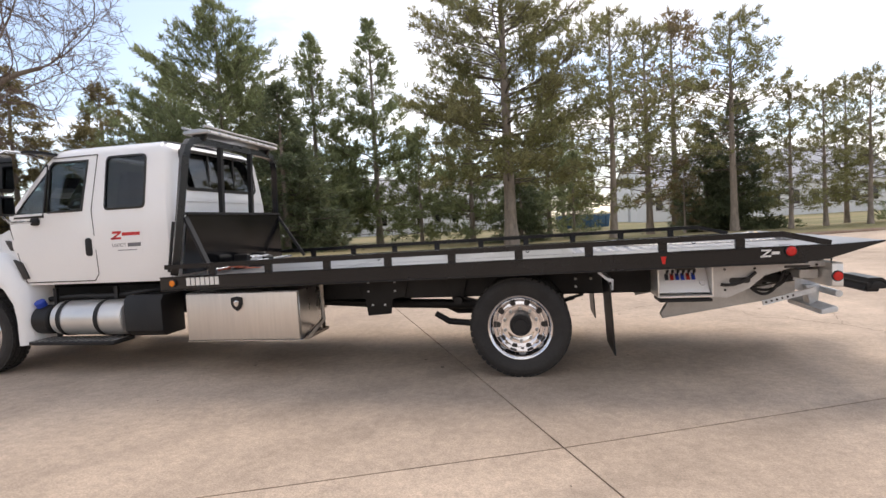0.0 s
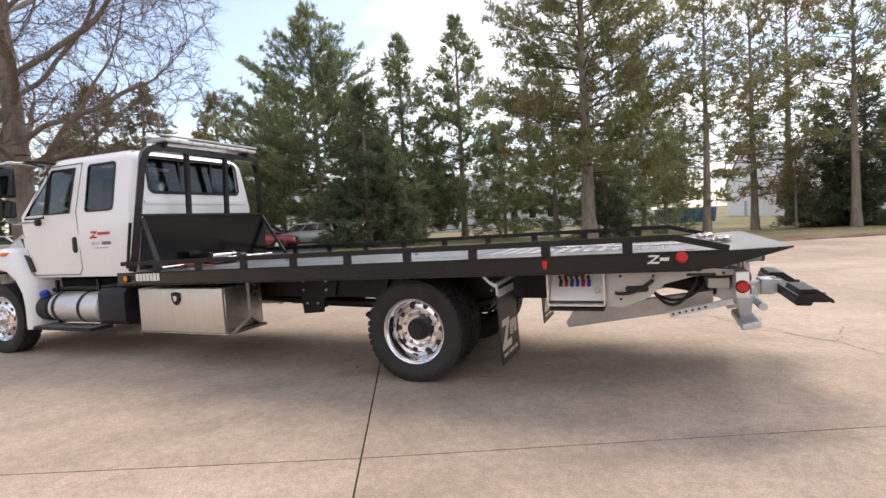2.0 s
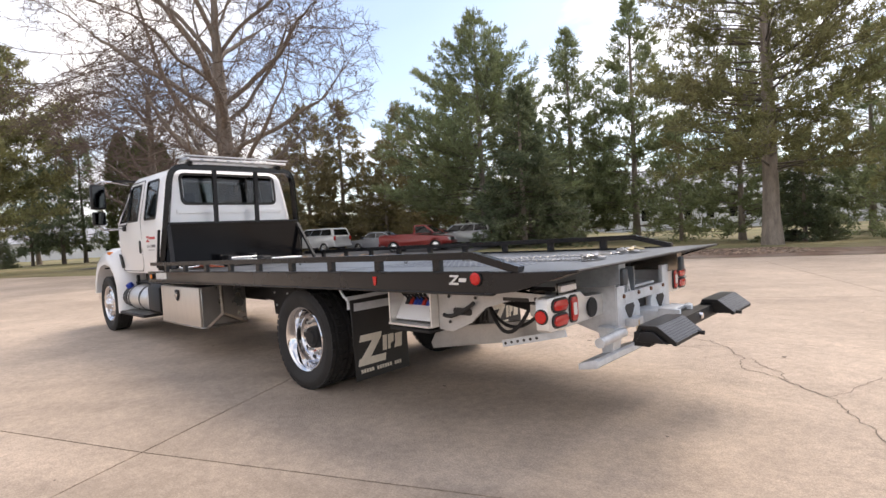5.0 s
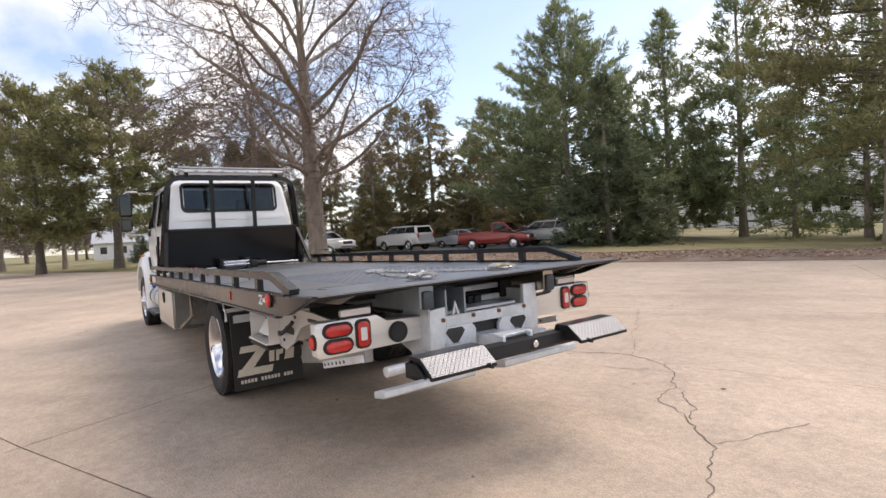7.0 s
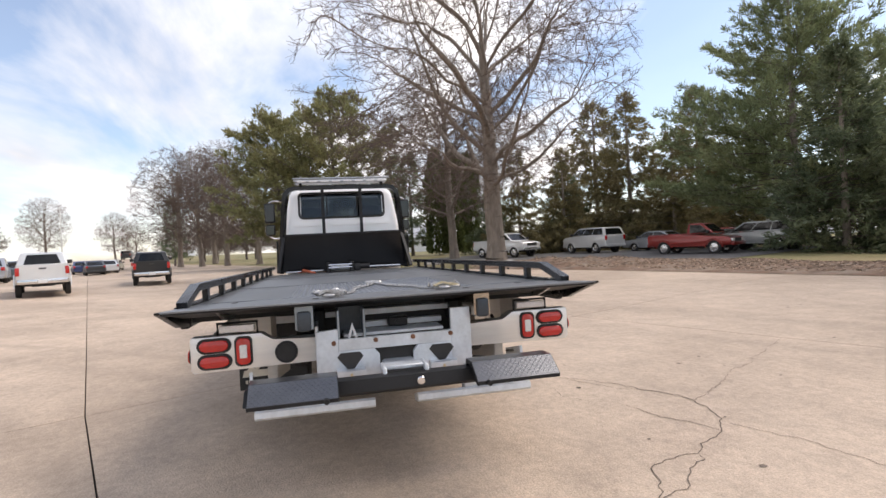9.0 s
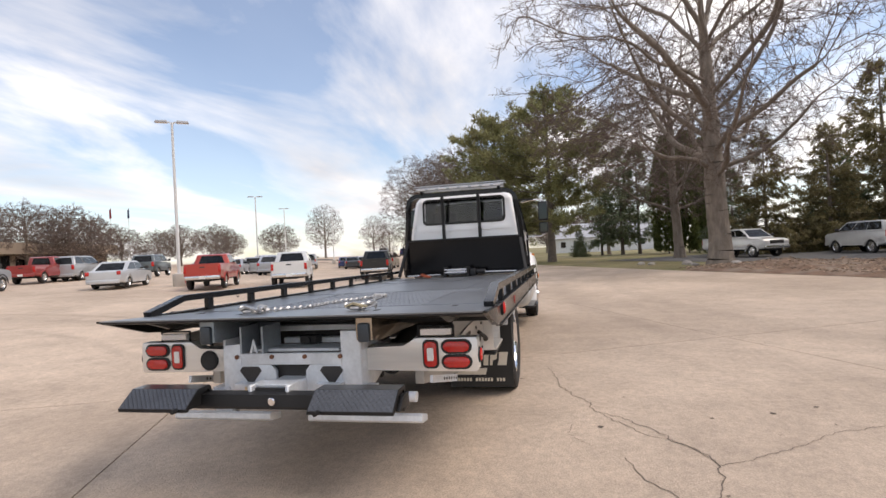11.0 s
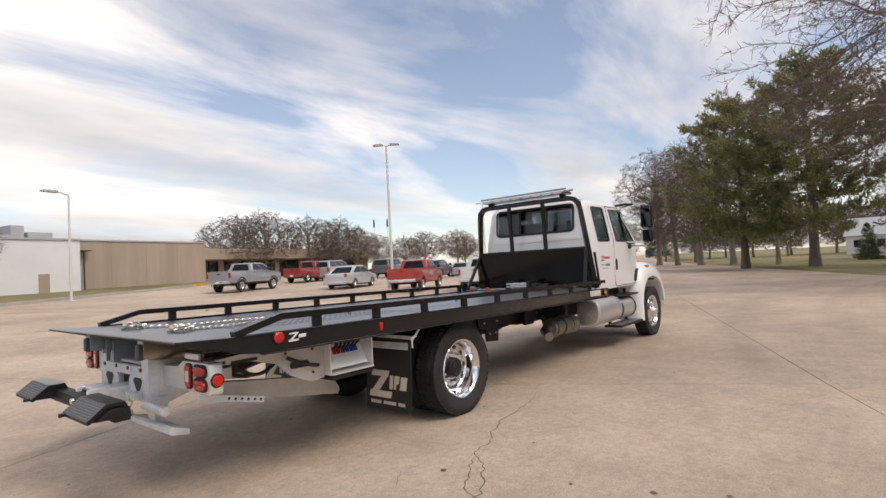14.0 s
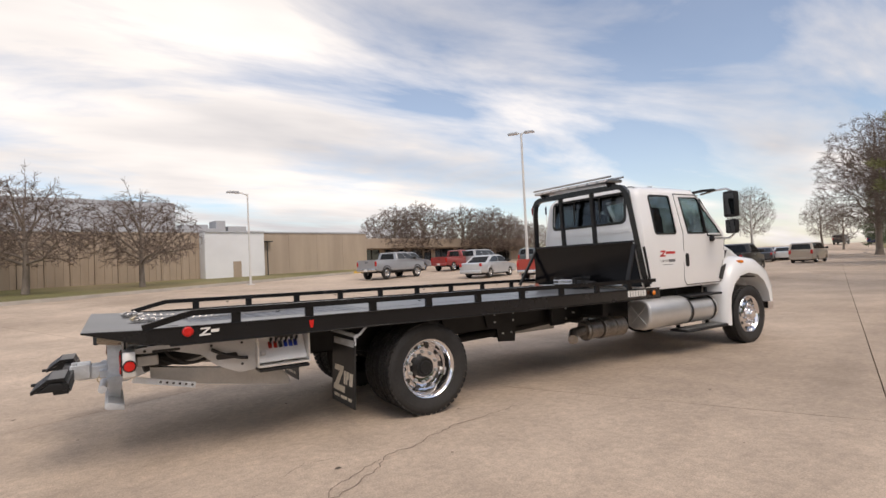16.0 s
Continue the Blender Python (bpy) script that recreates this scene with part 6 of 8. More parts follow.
def tow_chain(p0, p1, heap, seed):
    rnd = random.Random(seed)
    pts = []
    n = int((Vector(p1) - Vector(p0)).length / 0.027)
    for i in range(n + 1):
        t = i / n
        x, y = p0[0] + (p1[0] - p0[0]) * t, p0[1] + (p1[1] - p0[1]) * t
        y += 0.035 * math.sin(3.1 * t * math.pi + seed) * math.sin(math.pi * t) + rnd.uniform(-0.004, 0.004)
        pts.append(Vector((x, y, deck_top(x) + 0.012)))
    for i in range(heap):
        a = i * 0.83
        r = 0.03 + 0.05 * rnd.random()
        x, y = p1[0] + r * math.cos(a) + 0.02, p1[1] + 1.6 * r * math.sin(a)
        pts.append(Vector((x, y, deck_top(x) + 0.012 + 0.035 * rnd.random())))
    bm = BM()
    for i, (a, b) in enumerate(zip(pts, pts[1:])):
        d = (b - a).normalized()
        u = Vector((0, 0, 1)) if i % 2 else d.cross(Vector((0, 0, 1))).normalized()
        if i % 2:
            u = (u - d * u.dot(d)).normalized()
        c = (a + b) / 2
        sec = []
        for k in range(8):
            t = 2 * math.pi * k / 8
            q = c + d * (0.021 * math.cos(t)) + u * (0.0125 * math.sin(t))
            sec.append(q)
        w = d.cross(u)
        rings = []
        for k in range(8):
            o = (sec[k] - c).normalized()
            rings.append([bm.verts.new(sec[k] + o * 0.0055 * math.cos(s) + w * 0.0055 * math.sin(s)) for s in (0, 2.094, 4.189)])
        for k in range(8):
            r0, r1 = rings[k], rings[(k + 1) % 8]
            for s in range(3):
                bm.faces.new((r0[s], r0[(s + 1) % 3], r1[(s + 1) % 3], r1[s]))
    ob = link("tow_chain", bm, CHAIN)
    tagged(ob, "zinc-plated tow chain lying on the bed near the tail", "chain", "tow chains")
    bm = BM()
    hx, hy = p1[0] + 0.05, p1[1]
    hz = deck_top(hx) + 0.02
    sweep(bm, [(hx + 0.05 * math.cos(a), hy + 0.045 * math.sin(a), hz) for a in [math.pi * i / 8 for i in range(-4, 9)]] , ring(0.012, 7))
    sweep(bm, [(hx - 0.05, hy, hz), (hx - 0.13, hy + 0.02, hz + 0.008)], ring(0.014, 7))
    part("hook", bm, CHAIN, ob)
    bm = BM()
    for k in range(2):
        sweep(bm, [(hx + 0.03 * k, hy - 0.07, hz + 0.012), (hx + 0.02, hy - 0.02, hz + 0.03), (hx + 0.06, hy + 0.06 + 0.02 * k, hz + 0.012)], rect(0.022, 0.012))
    part("grab_hook", bm, GOLD if seed == 2 else CHAIN, ob)
    return ob


tow_chain((1.15, 0.02), (2.52, -0.36), 26, 1)
tow_chain((1.20, 0.06), (2.46, 0.36), 26, 2)
bm = BM()
cyl(bm, (1.10, -0.03, deck_top(1.1) + 0.014), (1.18, 0.10, deck_top(1.1) + 0.014), 0.022, 12, None, 0.006)
sweep(bm, [(1.14, 0.03, deck_top(1.1) + 0.03), (1.02, 0.0, deck_top(1.0) + 0.015)], ring(0.012, 8))
ringm = tagged(link("chain_shackle", bm, CHAIN), "zinc shackle that joins the two chains on the deck", "shackle")


# ---- trees ----
def frusta(segs, n):
    """Tapered n-sided tubes: rows of (p0, p1, r0, r1)."""
    p0 = np.array([s[0] for s in segs], float); p1 = np.array([s[1] for s in segs], float)
    r0 = np.array([s[2] for s in segs]); r1 = np.array([s[3] for s in segs])
    d = p1 - p0
    d /= np.maximum(np.linalg.norm(d, axis=1, keepdims=True), 1e-6)
    ref = np.where(np.abs(d[:, 2:3]) > 0.9, np.array([[1.0, 0, 0]]), np.array([[0, 0, 1.0]]))
    a = np.cross(d, ref); a /= np.linalg.norm(a, axis=1, keepdims=True)
    u = np.cross(d, a)
    ang = 2 * np.pi * np.arange(n) / n
    circ = a[:, None] * np.cos(ang)[None, :, None] + u[:, None] * np.sin(ang)[None, :, None]
    lo = p0[:, None] + circ * r0[:, None, None]; hi = p1[:, None] + circ * r1[:, None, None]
    verts = np.concatenate([lo, hi], 1).reshape(-1, 3)
    base = (np.arange(len(segs)) * 2 * n)[:, None]
    i = np.arange(n)
    f = np.stack([i, (i + 1) % n, n + (i + 1) % n, n + i], 1)
    faces = (base[:, None] + f[None]).reshape(-1, 4)
    return verts, faces


def tree_trunk(rnd, h, r, lean=0.02, steps=12):
    pts, x, y = [], 0.0, 0.0
    for i in range(steps + 1):
        t = i / steps
        pts.append(np.array([x, y, h * t - 0.1]))
        x += rnd.uniform(-1, 1) * lean * h / steps; y += rnd.uniform(-1, 1) * lean * h / steps
    segs = []
    for i in range(steps):
        t0, t1 = i / steps, (i + 1) / steps
        f = lambda t: r * (1 - t) ** 0.8 + 0.02 + 0.35 * r * math.exp(-t * 28)
        segs.append((pts[i], pts[i + 1], f(t0), f(t1)))
    return pts, segs


def trunk_at(pts, z, h):
    t = min(0.999, max(0.0, z / h)) * (len(pts) - 1)
    i = int(t)
    return pts[i] + (pts[i + 1] - pts[i]) * (t - i)


def blades(rnd, pos, dirs, length, width, spread, per):
    """Needle sprays: per tuft a few long thin leaves that fan out round a direction."""
    g = np.random.RandomState(rnd.randint(0, 10**6))
    pos = np.repeat(np.asarray(pos), per, 0); dirs = np.repeat(np.asarray(dirs), per, 0)
    m = len(pos)
    d = dirs + g.normal(0, spread, (m, 3)); d /= np.linalg.norm(d, axis=1, keepdims=True)
    side = np.cross(d, g.normal(0, 1, (m, 3))); side /= np.linalg.norm(side, axis=1, keepdims=True)
    ln = length * g.uniform(0.6, 1.3, (m, 1)); wd = width * g.uniform(0.7, 1.3, (m, 1))
    start = pos + g.normal(0, length * 0.22, (m, 3))
    a = start - side * wd * 0.5; b = start + side * wd * 0.5 + d * ln * 0.25; c = start + d * ln
    verts = np.stack([a, b, c], 1).reshape(-1, 3)
    faces = np.arange(m * 3).reshape(-1, 3)
    return verts, faces


STYLES = {  # whorl spacing, branches, missing, inner bare share, side-branch spacing, tuft spacing
    "spruce": (0.34, 8, 0.05, 0.12, 0.30, 0.22),
    "norway": (0.62, 7, 0.12, 0.10, 0.34, 0.26),
    "white": (0.50, 6, 0.12, 0.15, 0.36, 0.25),
    "pine": (0.54, 6, 0.14, 0.20, 0.36, 0.30),
}


def conifer_parts(seed, h, base, width, style, trunk_r, thin, blade):
    """Meshes of trunk and crown. style: spruce (dense cone), white (broad plumes, upswept), pine (open, clumped, high crown)."""
    rnd = random.Random(seed)
    step, count, missing, first, sub_gap, tuft_gap = STYLES[style]
    pts, segs = tree_trunk(rnd, h, trunk_r, 0.012 if style != "pine" else 0.022)
    limbs, tuft_p, tuft_d = [], [], []
    z = base
    up = np.array([0, 0, 1.0])
    while z < h - 0.15:
        t = (z - base) / (h - base)
        if style == "spruce":
            ln, rise = width * (1 - t) ** 0.97 + 0.08, -0.18 + 0.55 * t
        elif style == "norway":
            ln, rise = width * (1 - t) ** 0.75 + 0.20, -0.05 + 0.5 * t
        elif style == "white":
            ln, rise = width * min(1.0, 0.80 + 1.6 * t) * (1 - t) ** 1.0 + 0.18, 0.02 + 0.75 * t
        else:
            ln, rise = width * min(1.0, 0.62 + 1.5 * t) * (1 - t) ** 0.48 + 0.40, 0.05 + 0.70 * t
        for k in range(count):
            if rnd.random() < missing:
                continue
            a = rnd.uniform(0, 6.283)
            lobe = 1 + (0.16 if style == "spruce" else 0.34) * noise.noise(Vector((math.cos(a) * 1.2, math.sin(a) * 1.2, z * 0.30 + seed)))
            L = ln * lobe * (1.08 - 0.50 * rnd.random() ** 1.3)
            zz = min(h - 0.1, max(base * 0.85, z + rnd.uniform(-0.5, 0.5) * step))
            o = trunk_at(pts, zz, h)
            d = np.array([math.cos(a), math.sin(a), rise + rnd.uniform(-0.18, 0.18)]); d /= np.linalg.norm(d)
            steps = 6
            p = o.copy(); path = [p.copy()]
            for s in range(steps):
                bend = {"spruce": 0.05, "norway": 0.02, "white": 0.11, "pine": 0.09}[style] * (1 if s > 2 else -0.35)
                d = d + np.array([rnd.uniform(-0.10, 0.10), rnd.uniform(-0.10, 0.10), bend + rnd.uniform(-0.05, 0.05)])
                d /= np.linalg.norm(d)
                p = p + d * L / steps
                path.append(p.copy())
            r0 = max(0.012, trunk_r * 0.20 * (L / max(width, 0.1)))
            for s in range(steps):
                limbs.append((path[s], path[s + 1], r0 * (1 - s / steps) + 0.006, r0 * (1 - (s + 1) / steps) + 0.006))
            n_sub = max(3, int(L * (1 - first) / sub_gap * thin))
            for q in range(n_sub):
                u = first + (1 - first) * ((q + rnd.random()) / n_sub) ** 0.8
                u = min(u, 0.995)
                i = min(steps - 1, int(u * steps))
                c = path[i] + (path[i + 1] - path[i]) * (u * steps - i)
                ax = path[i + 1] - path[i]; ax = ax / np.linalg.norm(ax)
                sd = np.cross(ax, up); sd /= max(1e-6, np.linalg.norm(sd))
                sgn = rnd.choice((-1, 1)) * rnd.uniform(0.3, 1.0)
                tl = min(1.6, (0.36 * L * (1.15 - u) + 0.22) * rnd.uniform(0.6, 1.25))
                td = ax * 0.75 + sd * sgn + up * (rnd.uniform(-0.45, 0.60) + {"spruce": -0.12, "norway": -0.45, "white": 0.18, "pine": 0.22}[style])
                td /= np.linalg.norm(td)
                e = c + td * tl
                if tl > (0.45 if thin > 0.7 else 0.8):
                    limbs.append((c, e, 0.010, 0.004))
                nn = max(1, int(tl / tuft_gap))
                for w in range(nn):
                    f = (w + 1) / nn
                    if style == "pine" and f < 0.4 and nn > 2:
                        continue
                    tuft_p.append(c + (e - c) * f); tuft_d.append(td + up * {"spruce": -0.05, "norway": -0.5, "white": 0.35, "pine": 0.35}[style])
            tuft_p.append(path[-1]); tuft_d.append(d)
        z += step * rnd.uniform(0.7, 1.3)
    for w in range(8):
        tuft_p.append(pts[-1] - up * 0.16 * w); tuft_d.append(up)
    return segs, limbs, blades(rnd, tuft_p, tuft_d, *blade)


def make_conifer(seed, h, base, width, style, trunk_r, needles, label, thin, blade, bark=None):
    segs, limbs, (nv, nf) = conifer_parts(seed, h, base, width, style, trunk_r, thin, blade)
    tree = thing({"spruce": "spruce_tree", "norway": "spruce_tree", "white": "white_pine_tree", "pine": "pine_tree"}[style], label, "tree", "evergreens by the lot")
    v, f = frusta(segs, 10)
    o = new("trunk", raw_mesh("trunk", v, f, bark or BARK_PINE, True)); o.parent = tree
    v, f = frusta(limbs, 3)
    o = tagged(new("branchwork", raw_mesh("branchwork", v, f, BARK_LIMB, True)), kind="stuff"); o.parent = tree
    o = tagged(new("crown", raw_mesh("crown", nv, nf, needles)), kind="stuff"); o.parent = tree
    return tree


def ground_at(x, y):
    s, w = su(x, y)
    return terrain(x, y) if w > edge_at(s) else gz(x, y)


def plant(tree, x, y, turn=0.0, scale=1.0, copy=False):
    m = pose(x, y, ground_at(x, y), 0, 0, turn) @ Matrix.Scale(scale, 4)
    if not copy:
        tree.matrix_basis = m
        return tree
    t = copy_thing(tree, pose(0, 0, 0))
    t.matrix_basis = m
    return t


# needle sprays: length, width, spread, blades in a tuft
white_a = make_conifer(11, 20.5, 2.7, 11.6, "white", 0.30, WPINE, "tall full white pine, dark green with lighter tips", 0.85, (0.40, 0.085, 0.60, 11))
spruce_b = make_conifer(12, 9.6, 0.15, 3.9, "spruce", 0.16, SPRUCE, "dense dark blue-green spruce, branches down to the ground", 0.75, (0.34, 0.10, 0.50, 9))
white_c = make_conifer(13, 17.0, 1.0, 6.6, "white", 0.24, WPINE, "slender white pine with layered branches", 0.60, (0.42, 0.10, 0.62, 12))
pine_e = make_conifer(14, 18.5, 3.6, 6.9, "pine", 0.36, PINE, "big open pine with a pale trunk and olive needles", 1.55, (0.33, 0.062, 1.05, 15))
pine_f = make_conifer(15, 13.6, 2.2, 3.3, "pine", 0.21, PINE, "thin open pine with a bare lower trunk", 0.80, (0.32, 0.075, 1.05, 14))
pine_h = make_conifer(16, 13.0, 4.2, 4.0, "pine", 0.22, PINE, "straggly pine with a long bare trunk", 0.70, (0.32, 0.075, 1.05, 15))
rust_g = make_conifer(17, 8.9, 1.4, 2.0, "pine", 0.13, RUSTY, "young pine with browned needles", 0.50, (0.32, 0.07, 1.05, 11))
small_k = make_conifer(18, 7.8, 0.4, 3.5, "white", 0.13, WPINE, "short pine with soft green needles", 0.5, (0.42, 0.09, 0.62, 9))
brown_s = make_conifer(19, 15.8, 0.5, 6.0, "norway", 0.26, SPRUCE_BROWN, "tall drooping Norway spruce, weathered brownish green", 0.58, (0.50, 0.125, 0.60, 10))
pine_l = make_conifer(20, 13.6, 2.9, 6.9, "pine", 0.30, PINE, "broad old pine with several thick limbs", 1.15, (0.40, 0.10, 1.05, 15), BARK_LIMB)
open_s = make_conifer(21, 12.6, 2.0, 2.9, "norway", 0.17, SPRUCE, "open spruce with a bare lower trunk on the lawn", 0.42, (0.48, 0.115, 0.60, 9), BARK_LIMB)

plant(white_a, -22.6, 30.0, 0, 0.92)
plant(spruce_b, -16.0, 26.0, 0, 1.13)
plant(white_c, -18.4, 37.0, 40, 1.05)
plant(pine_e, -1.5, 25.6, 0, 1.02)
plant(pine_f, 4.7, 28.6)
plant(pine_h, 12.2, 30.1)
plant(rust_g, 10.8, 39.0, 0, 1.85)
plant(small_k, -9.4, 36.5, 0, 1.1)
plant(brown_s, -46.4, 29.1)
plant(pine_l, -43.0, 1.0, 0, 1.07)
plant(open_s, -60.0, 9.0, 40, 1.0)
for tree, x, y, turn, sc in (
        (white_c, -13.8, 39.0, 130, 1.14), (white_c, 1.0, 44.0, 200, 0.85),
        (white_c, -4.9, 34.3, 60, 0.78), (small_k, 2.6, 33.8, 180, 0.8),
        (spruce_b, -1.1, 31.5, 70, 0.66), (spruce_b, 13.7, 33.8, 210, 0.95), (spruce_b, 12.0, 35.0, 300, 0.8),
        (pine_f, 15.0, 29.1, 90, 0.62), (pine_f, 17.6, 30.6, 200, 0.62), (pine_f, 19.6, 29.8, 300, 0.66), (pine_f, 23.5, 31.0, 20, 0.6), (pine_f, 8.0, 34.5, 140, 1.08), (pine_f, 22.0, 37.0, 250, 0.75),
        (pine_h, 27.0, 33.0, 140, 0.9), (small_k, 24.0, 33.5, 110, 0.9), (rust_g, 9.9, 32.6, 210, 0.55),
        (brown_s, -40.4, 29.3, 70, 0.95), (brown_s, -38.8, 17.1, 220, 0.58), (brown_s, -39.0, 21.5, 300, 0.60), (brown_s, -33.0, 28.6, 330, 0.62), (brown_s, -36.5, 34.0, 20, 0.92),
        (white_c, -35.0, 41.0, 120, 1.05), (white_c, -27.5, 44.0, 210, 0.95), (spruce_b, -44.0, 24.0, 0, 0.95), (spruce_b, -48.0, 17.5, 90, 0.8),
        (pine_l, -46.0, -4.0, 130, 1.02), (open_s, -84.0, -22.6, 0, 0.84), (open_s, -62.0, 6.8, 190, 0.76), (open_s, -60.5, 11.0, 80, 1.02), (pine_f, -53.0, -2.5, 60, 0.9),
        (spruce_b, -58.0, 4.0, 0, 0.35)):
    plant(tree, x, y, turn, sc, True)


def bare_tree_parts(seed, h, trunk_r, fork, width, points, step, twigs, fine, limbs, lean):
    """A leafless tree whose limbs grow towards points strewn through an egg-shaped crown; girths add up from the twigs down."""
    g = np.random.RandomState(seed)
    z0 = h * fork
    half = (h - z0) * 0.56
    cen = np.array([lean[0], lean[1], h - half])
    q = g.normal(0, 1, (points, 3)); q /= np.linalg.norm(q, axis=1, keepdims=True)
    q *= g.uniform(0.10, 1, (points, 1)) ** 0.42
    r = np.sqrt(np.maximum(0.0, 1)) * width
    pts = q * np.array([r, r, half]) + cen
    low = pts[:, 2] < cen[2]
    pts[low, 2] = cen[2] + (pts[low, 2] - cen[2]) * 0.86
    lump = np.array([noise.noise(Vector(v) * (2.2 / width) + Vector((seed, 0, 0))) for v in pts])
    pts = pts[lump > -0.22]
    nodes, parent, heads = [np.array([0, 0, -0.1])], [-1], [np.array([0, 0, 1.0])]
    lead = z0 + half * 1.25
    while nodes[-1][2] < lead:
        d = np.array([g.uniform(-0.09, 0.09), g.uniform(-0.09, 0.09), 1.0]); d /= np.linalg.norm(d)
        nodes.append(nodes[-1] + d * step); parent.append(len(nodes) - 2); heads.append(d)
    trunk_n = len(nodes)
    first = next(i for i, v in enumerate(nodes) if v[2] > z0)
    picks = [int(first + (trunk_n - 1 - first) * (k / limbs) ** 1.15) for k in range(limbs)]
    for k, i in enumerate(picks):
        az = k * 2.4 + g.uniform(-0.4, 0.4)
        f = k / limbs
        el = radians(22 + 44 * f + g.uniform(-7, 9))
        reach = width * (0.92 - 0.30 * f) * g.uniform(0.72, 0.98)
        d = np.array([math.cos(az) * math.cos(el), math.sin(az) * math.cos(el), math.sin(el)])
        reach *= 1 + 0.10 * (d[0] * lean[0] + d[1] * lean[1])
        last, gone = i, 0.0
        while gone < reach:
            d = d + g.normal(0, 0.10, 3) + np.array([0, 0, 0.035 if gone > reach * 0.3 else 0.0]); d /= np.linalg.norm(d)
            nodes.append(nodes[last] + d * step); parent.append(last); heads.append(d)
            last = len(nodes) - 1
            gone += step
    arr = np.array(nodes)
    dist = np.linalg.norm(pts[:, None] - arr[None, first:], axis=2)
    near, best = dist.argmin(1) + first, dist.min(1)
    sprouts = np.zeros(40000, int)
    for _ in range(70):
        alive = (best > step * 1.25) & (sprouts[near] < 3)
        pts, near, best = pts[alive], near[alive], best[alive]
        if len(pts) < 4:
            break
        fresh = []
        order = np.argsort(near, kind="stable")
        ids, first = np.unique(near[order], return_index=True)
        for k, i in enumerate(ids):
            sel = order[first[k]:(first[k + 1] if k + 1 < len(ids) else len(order))]
            v = pts[sel] - nodes[i]
            d = (v / np.linalg.norm(v, axis=1, keepdims=True)).mean(0)
            d = d / max(1e-6, np.linalg.norm(d)) + 0.55 * heads[i] * (0.2 if i < trunk_n else 1.0) + np.array([0, 0, 0.12]) + g.normal(0, 0.12, 3)
            d /= np.linalg.norm(d)
            fresh.append((nodes[i] + d * step, i, d))
            sprouts[i] += 1
        lo = len(nodes)
        for n, i, d in fresh:
            nodes.append(n); parent.append(i); heads.append(d)
        new_a = np.array(nodes[lo:])
        for c in range(0, len(new_a), 400):
            dist = np.linalg.norm(pts[:, None] - new_a[None, c:c + 400], axis=2)
            m = dist.min(1); better = m < best
            near[better] = dist.argmin(1)[better] + lo + c
            best[better] = m[better]
    n = len(nodes)
    girth = np.zeros(n); tip = np.ones(n, bool)
    for i in range(n - 1, 0, -1):
        if girth[i] == 0:
            girth[i] = 1.0
        girth[parent[i]] += girth[i]
        tip[parent[i]] = False
    rad = fine * 0.9 * girth ** 0.47
    rad = np.where(rad > 0.04, 0.04 + (trunk_r - 0.04) * (np.maximum(rad - 0.04, 0) / max(0.02, rad[1] - 0.04)) ** 0.80, rad)
    thick, thin = [], []
    for i in range(1, n):
        k = parent[i]
        r0 = rad[k] if rad[k] < rad[i] * 1.6 else rad[i] * 1.25
        if i < trunk_n:
            flare = 0.5 * math.exp(-nodes[k][2] * 1.6)
            thick.append((nodes[k], nodes[i], rad[k] * (1 + flare), rad[i] * (1 + 0.5 * math.exp(-nodes[i][2] * 1.6))))
        else:
            (thick if rad[i] > 0.028 else thin).append((nodes[k], nodes[i], r0, rad[i]))
        if rad[i] < fine * 3:
            for _ in range(twigs + (2 if tip[i] else 0)):
                d = heads[i] + g.normal(0, 0.55, 3) + np.array([0, 0, 0.15]); d /= np.linalg.norm(d)
                m = nodes[i] + d * step * g.uniform(0.5, 1.0)
                d2 = d + g.normal(0, 0.35, 3); d2 /= np.linalg.norm(d2)
                thin.append((nodes[i], m, fine * 0.9, fine * 0.75)); thin.append((m, m + d2 * step * g.uniform(0.4, 0.9), fine * 0.75, fine * 0.5))
    return thick, thin


def make_bare(seed, h, trunk_r, fork, width, points, step, twigs, fine, limbs, label, name="bare_tree", lean=(0.0, 0.0)):
    thick, thin = bare_tree_parts(seed, h, trunk_r, fork, width, points, step, twigs, fine, limbs, lean)
    tree = thing(name, label, "tree", "leafless trees")
    v, f = frusta(thick, 7)
    o = new("trunk", raw_mesh("trunk", v, f, BARK, True)); o.parent = tree
    v, f = frusta(thin, 3)
    o = tagged(new("twig_crown", raw_mesh("twig_crown", v, f, TWIG, False)), kind="stuff"); o.parent = tree
    return tree


big_bare = make_bare(31, 20.5, 0.53, 0.21, 9.9, 7600, 0.42, 3, 0.0115, 30, "tall leafless shade tree with a thick grey trunk", lean=(-0.7, -1.2))
plant(big_bare, -24.6, 9.9, 30)
mid_bare = make_bare(32, 15.5, 0.30, 0.20, 5.6, 5600, 0.42, 3, 0.013, 18, "leafless shade tree with fine reddish twigs")
plant(mid_bare, -64.1, -11.7, 0)
crab = make_bare(33, 5.9, 0.14, 0.24, 3.6, 2300, 0.24, 3, 0.0105, 16, "low spreading leafless ornamental tree", "ornamental_tree")
thick = make_bare(34, 6.0, 0.14, 0.20, 3.5, 3600, 0.22, 3, 0.0115, 18, "low leafless ornamental tree with dense brown twigs", "ornamental_tree")
plant(thick, -20.6, -39.8, 40, 0.95)
plant(crab, 6.1, -25.7, 0, 0.95)
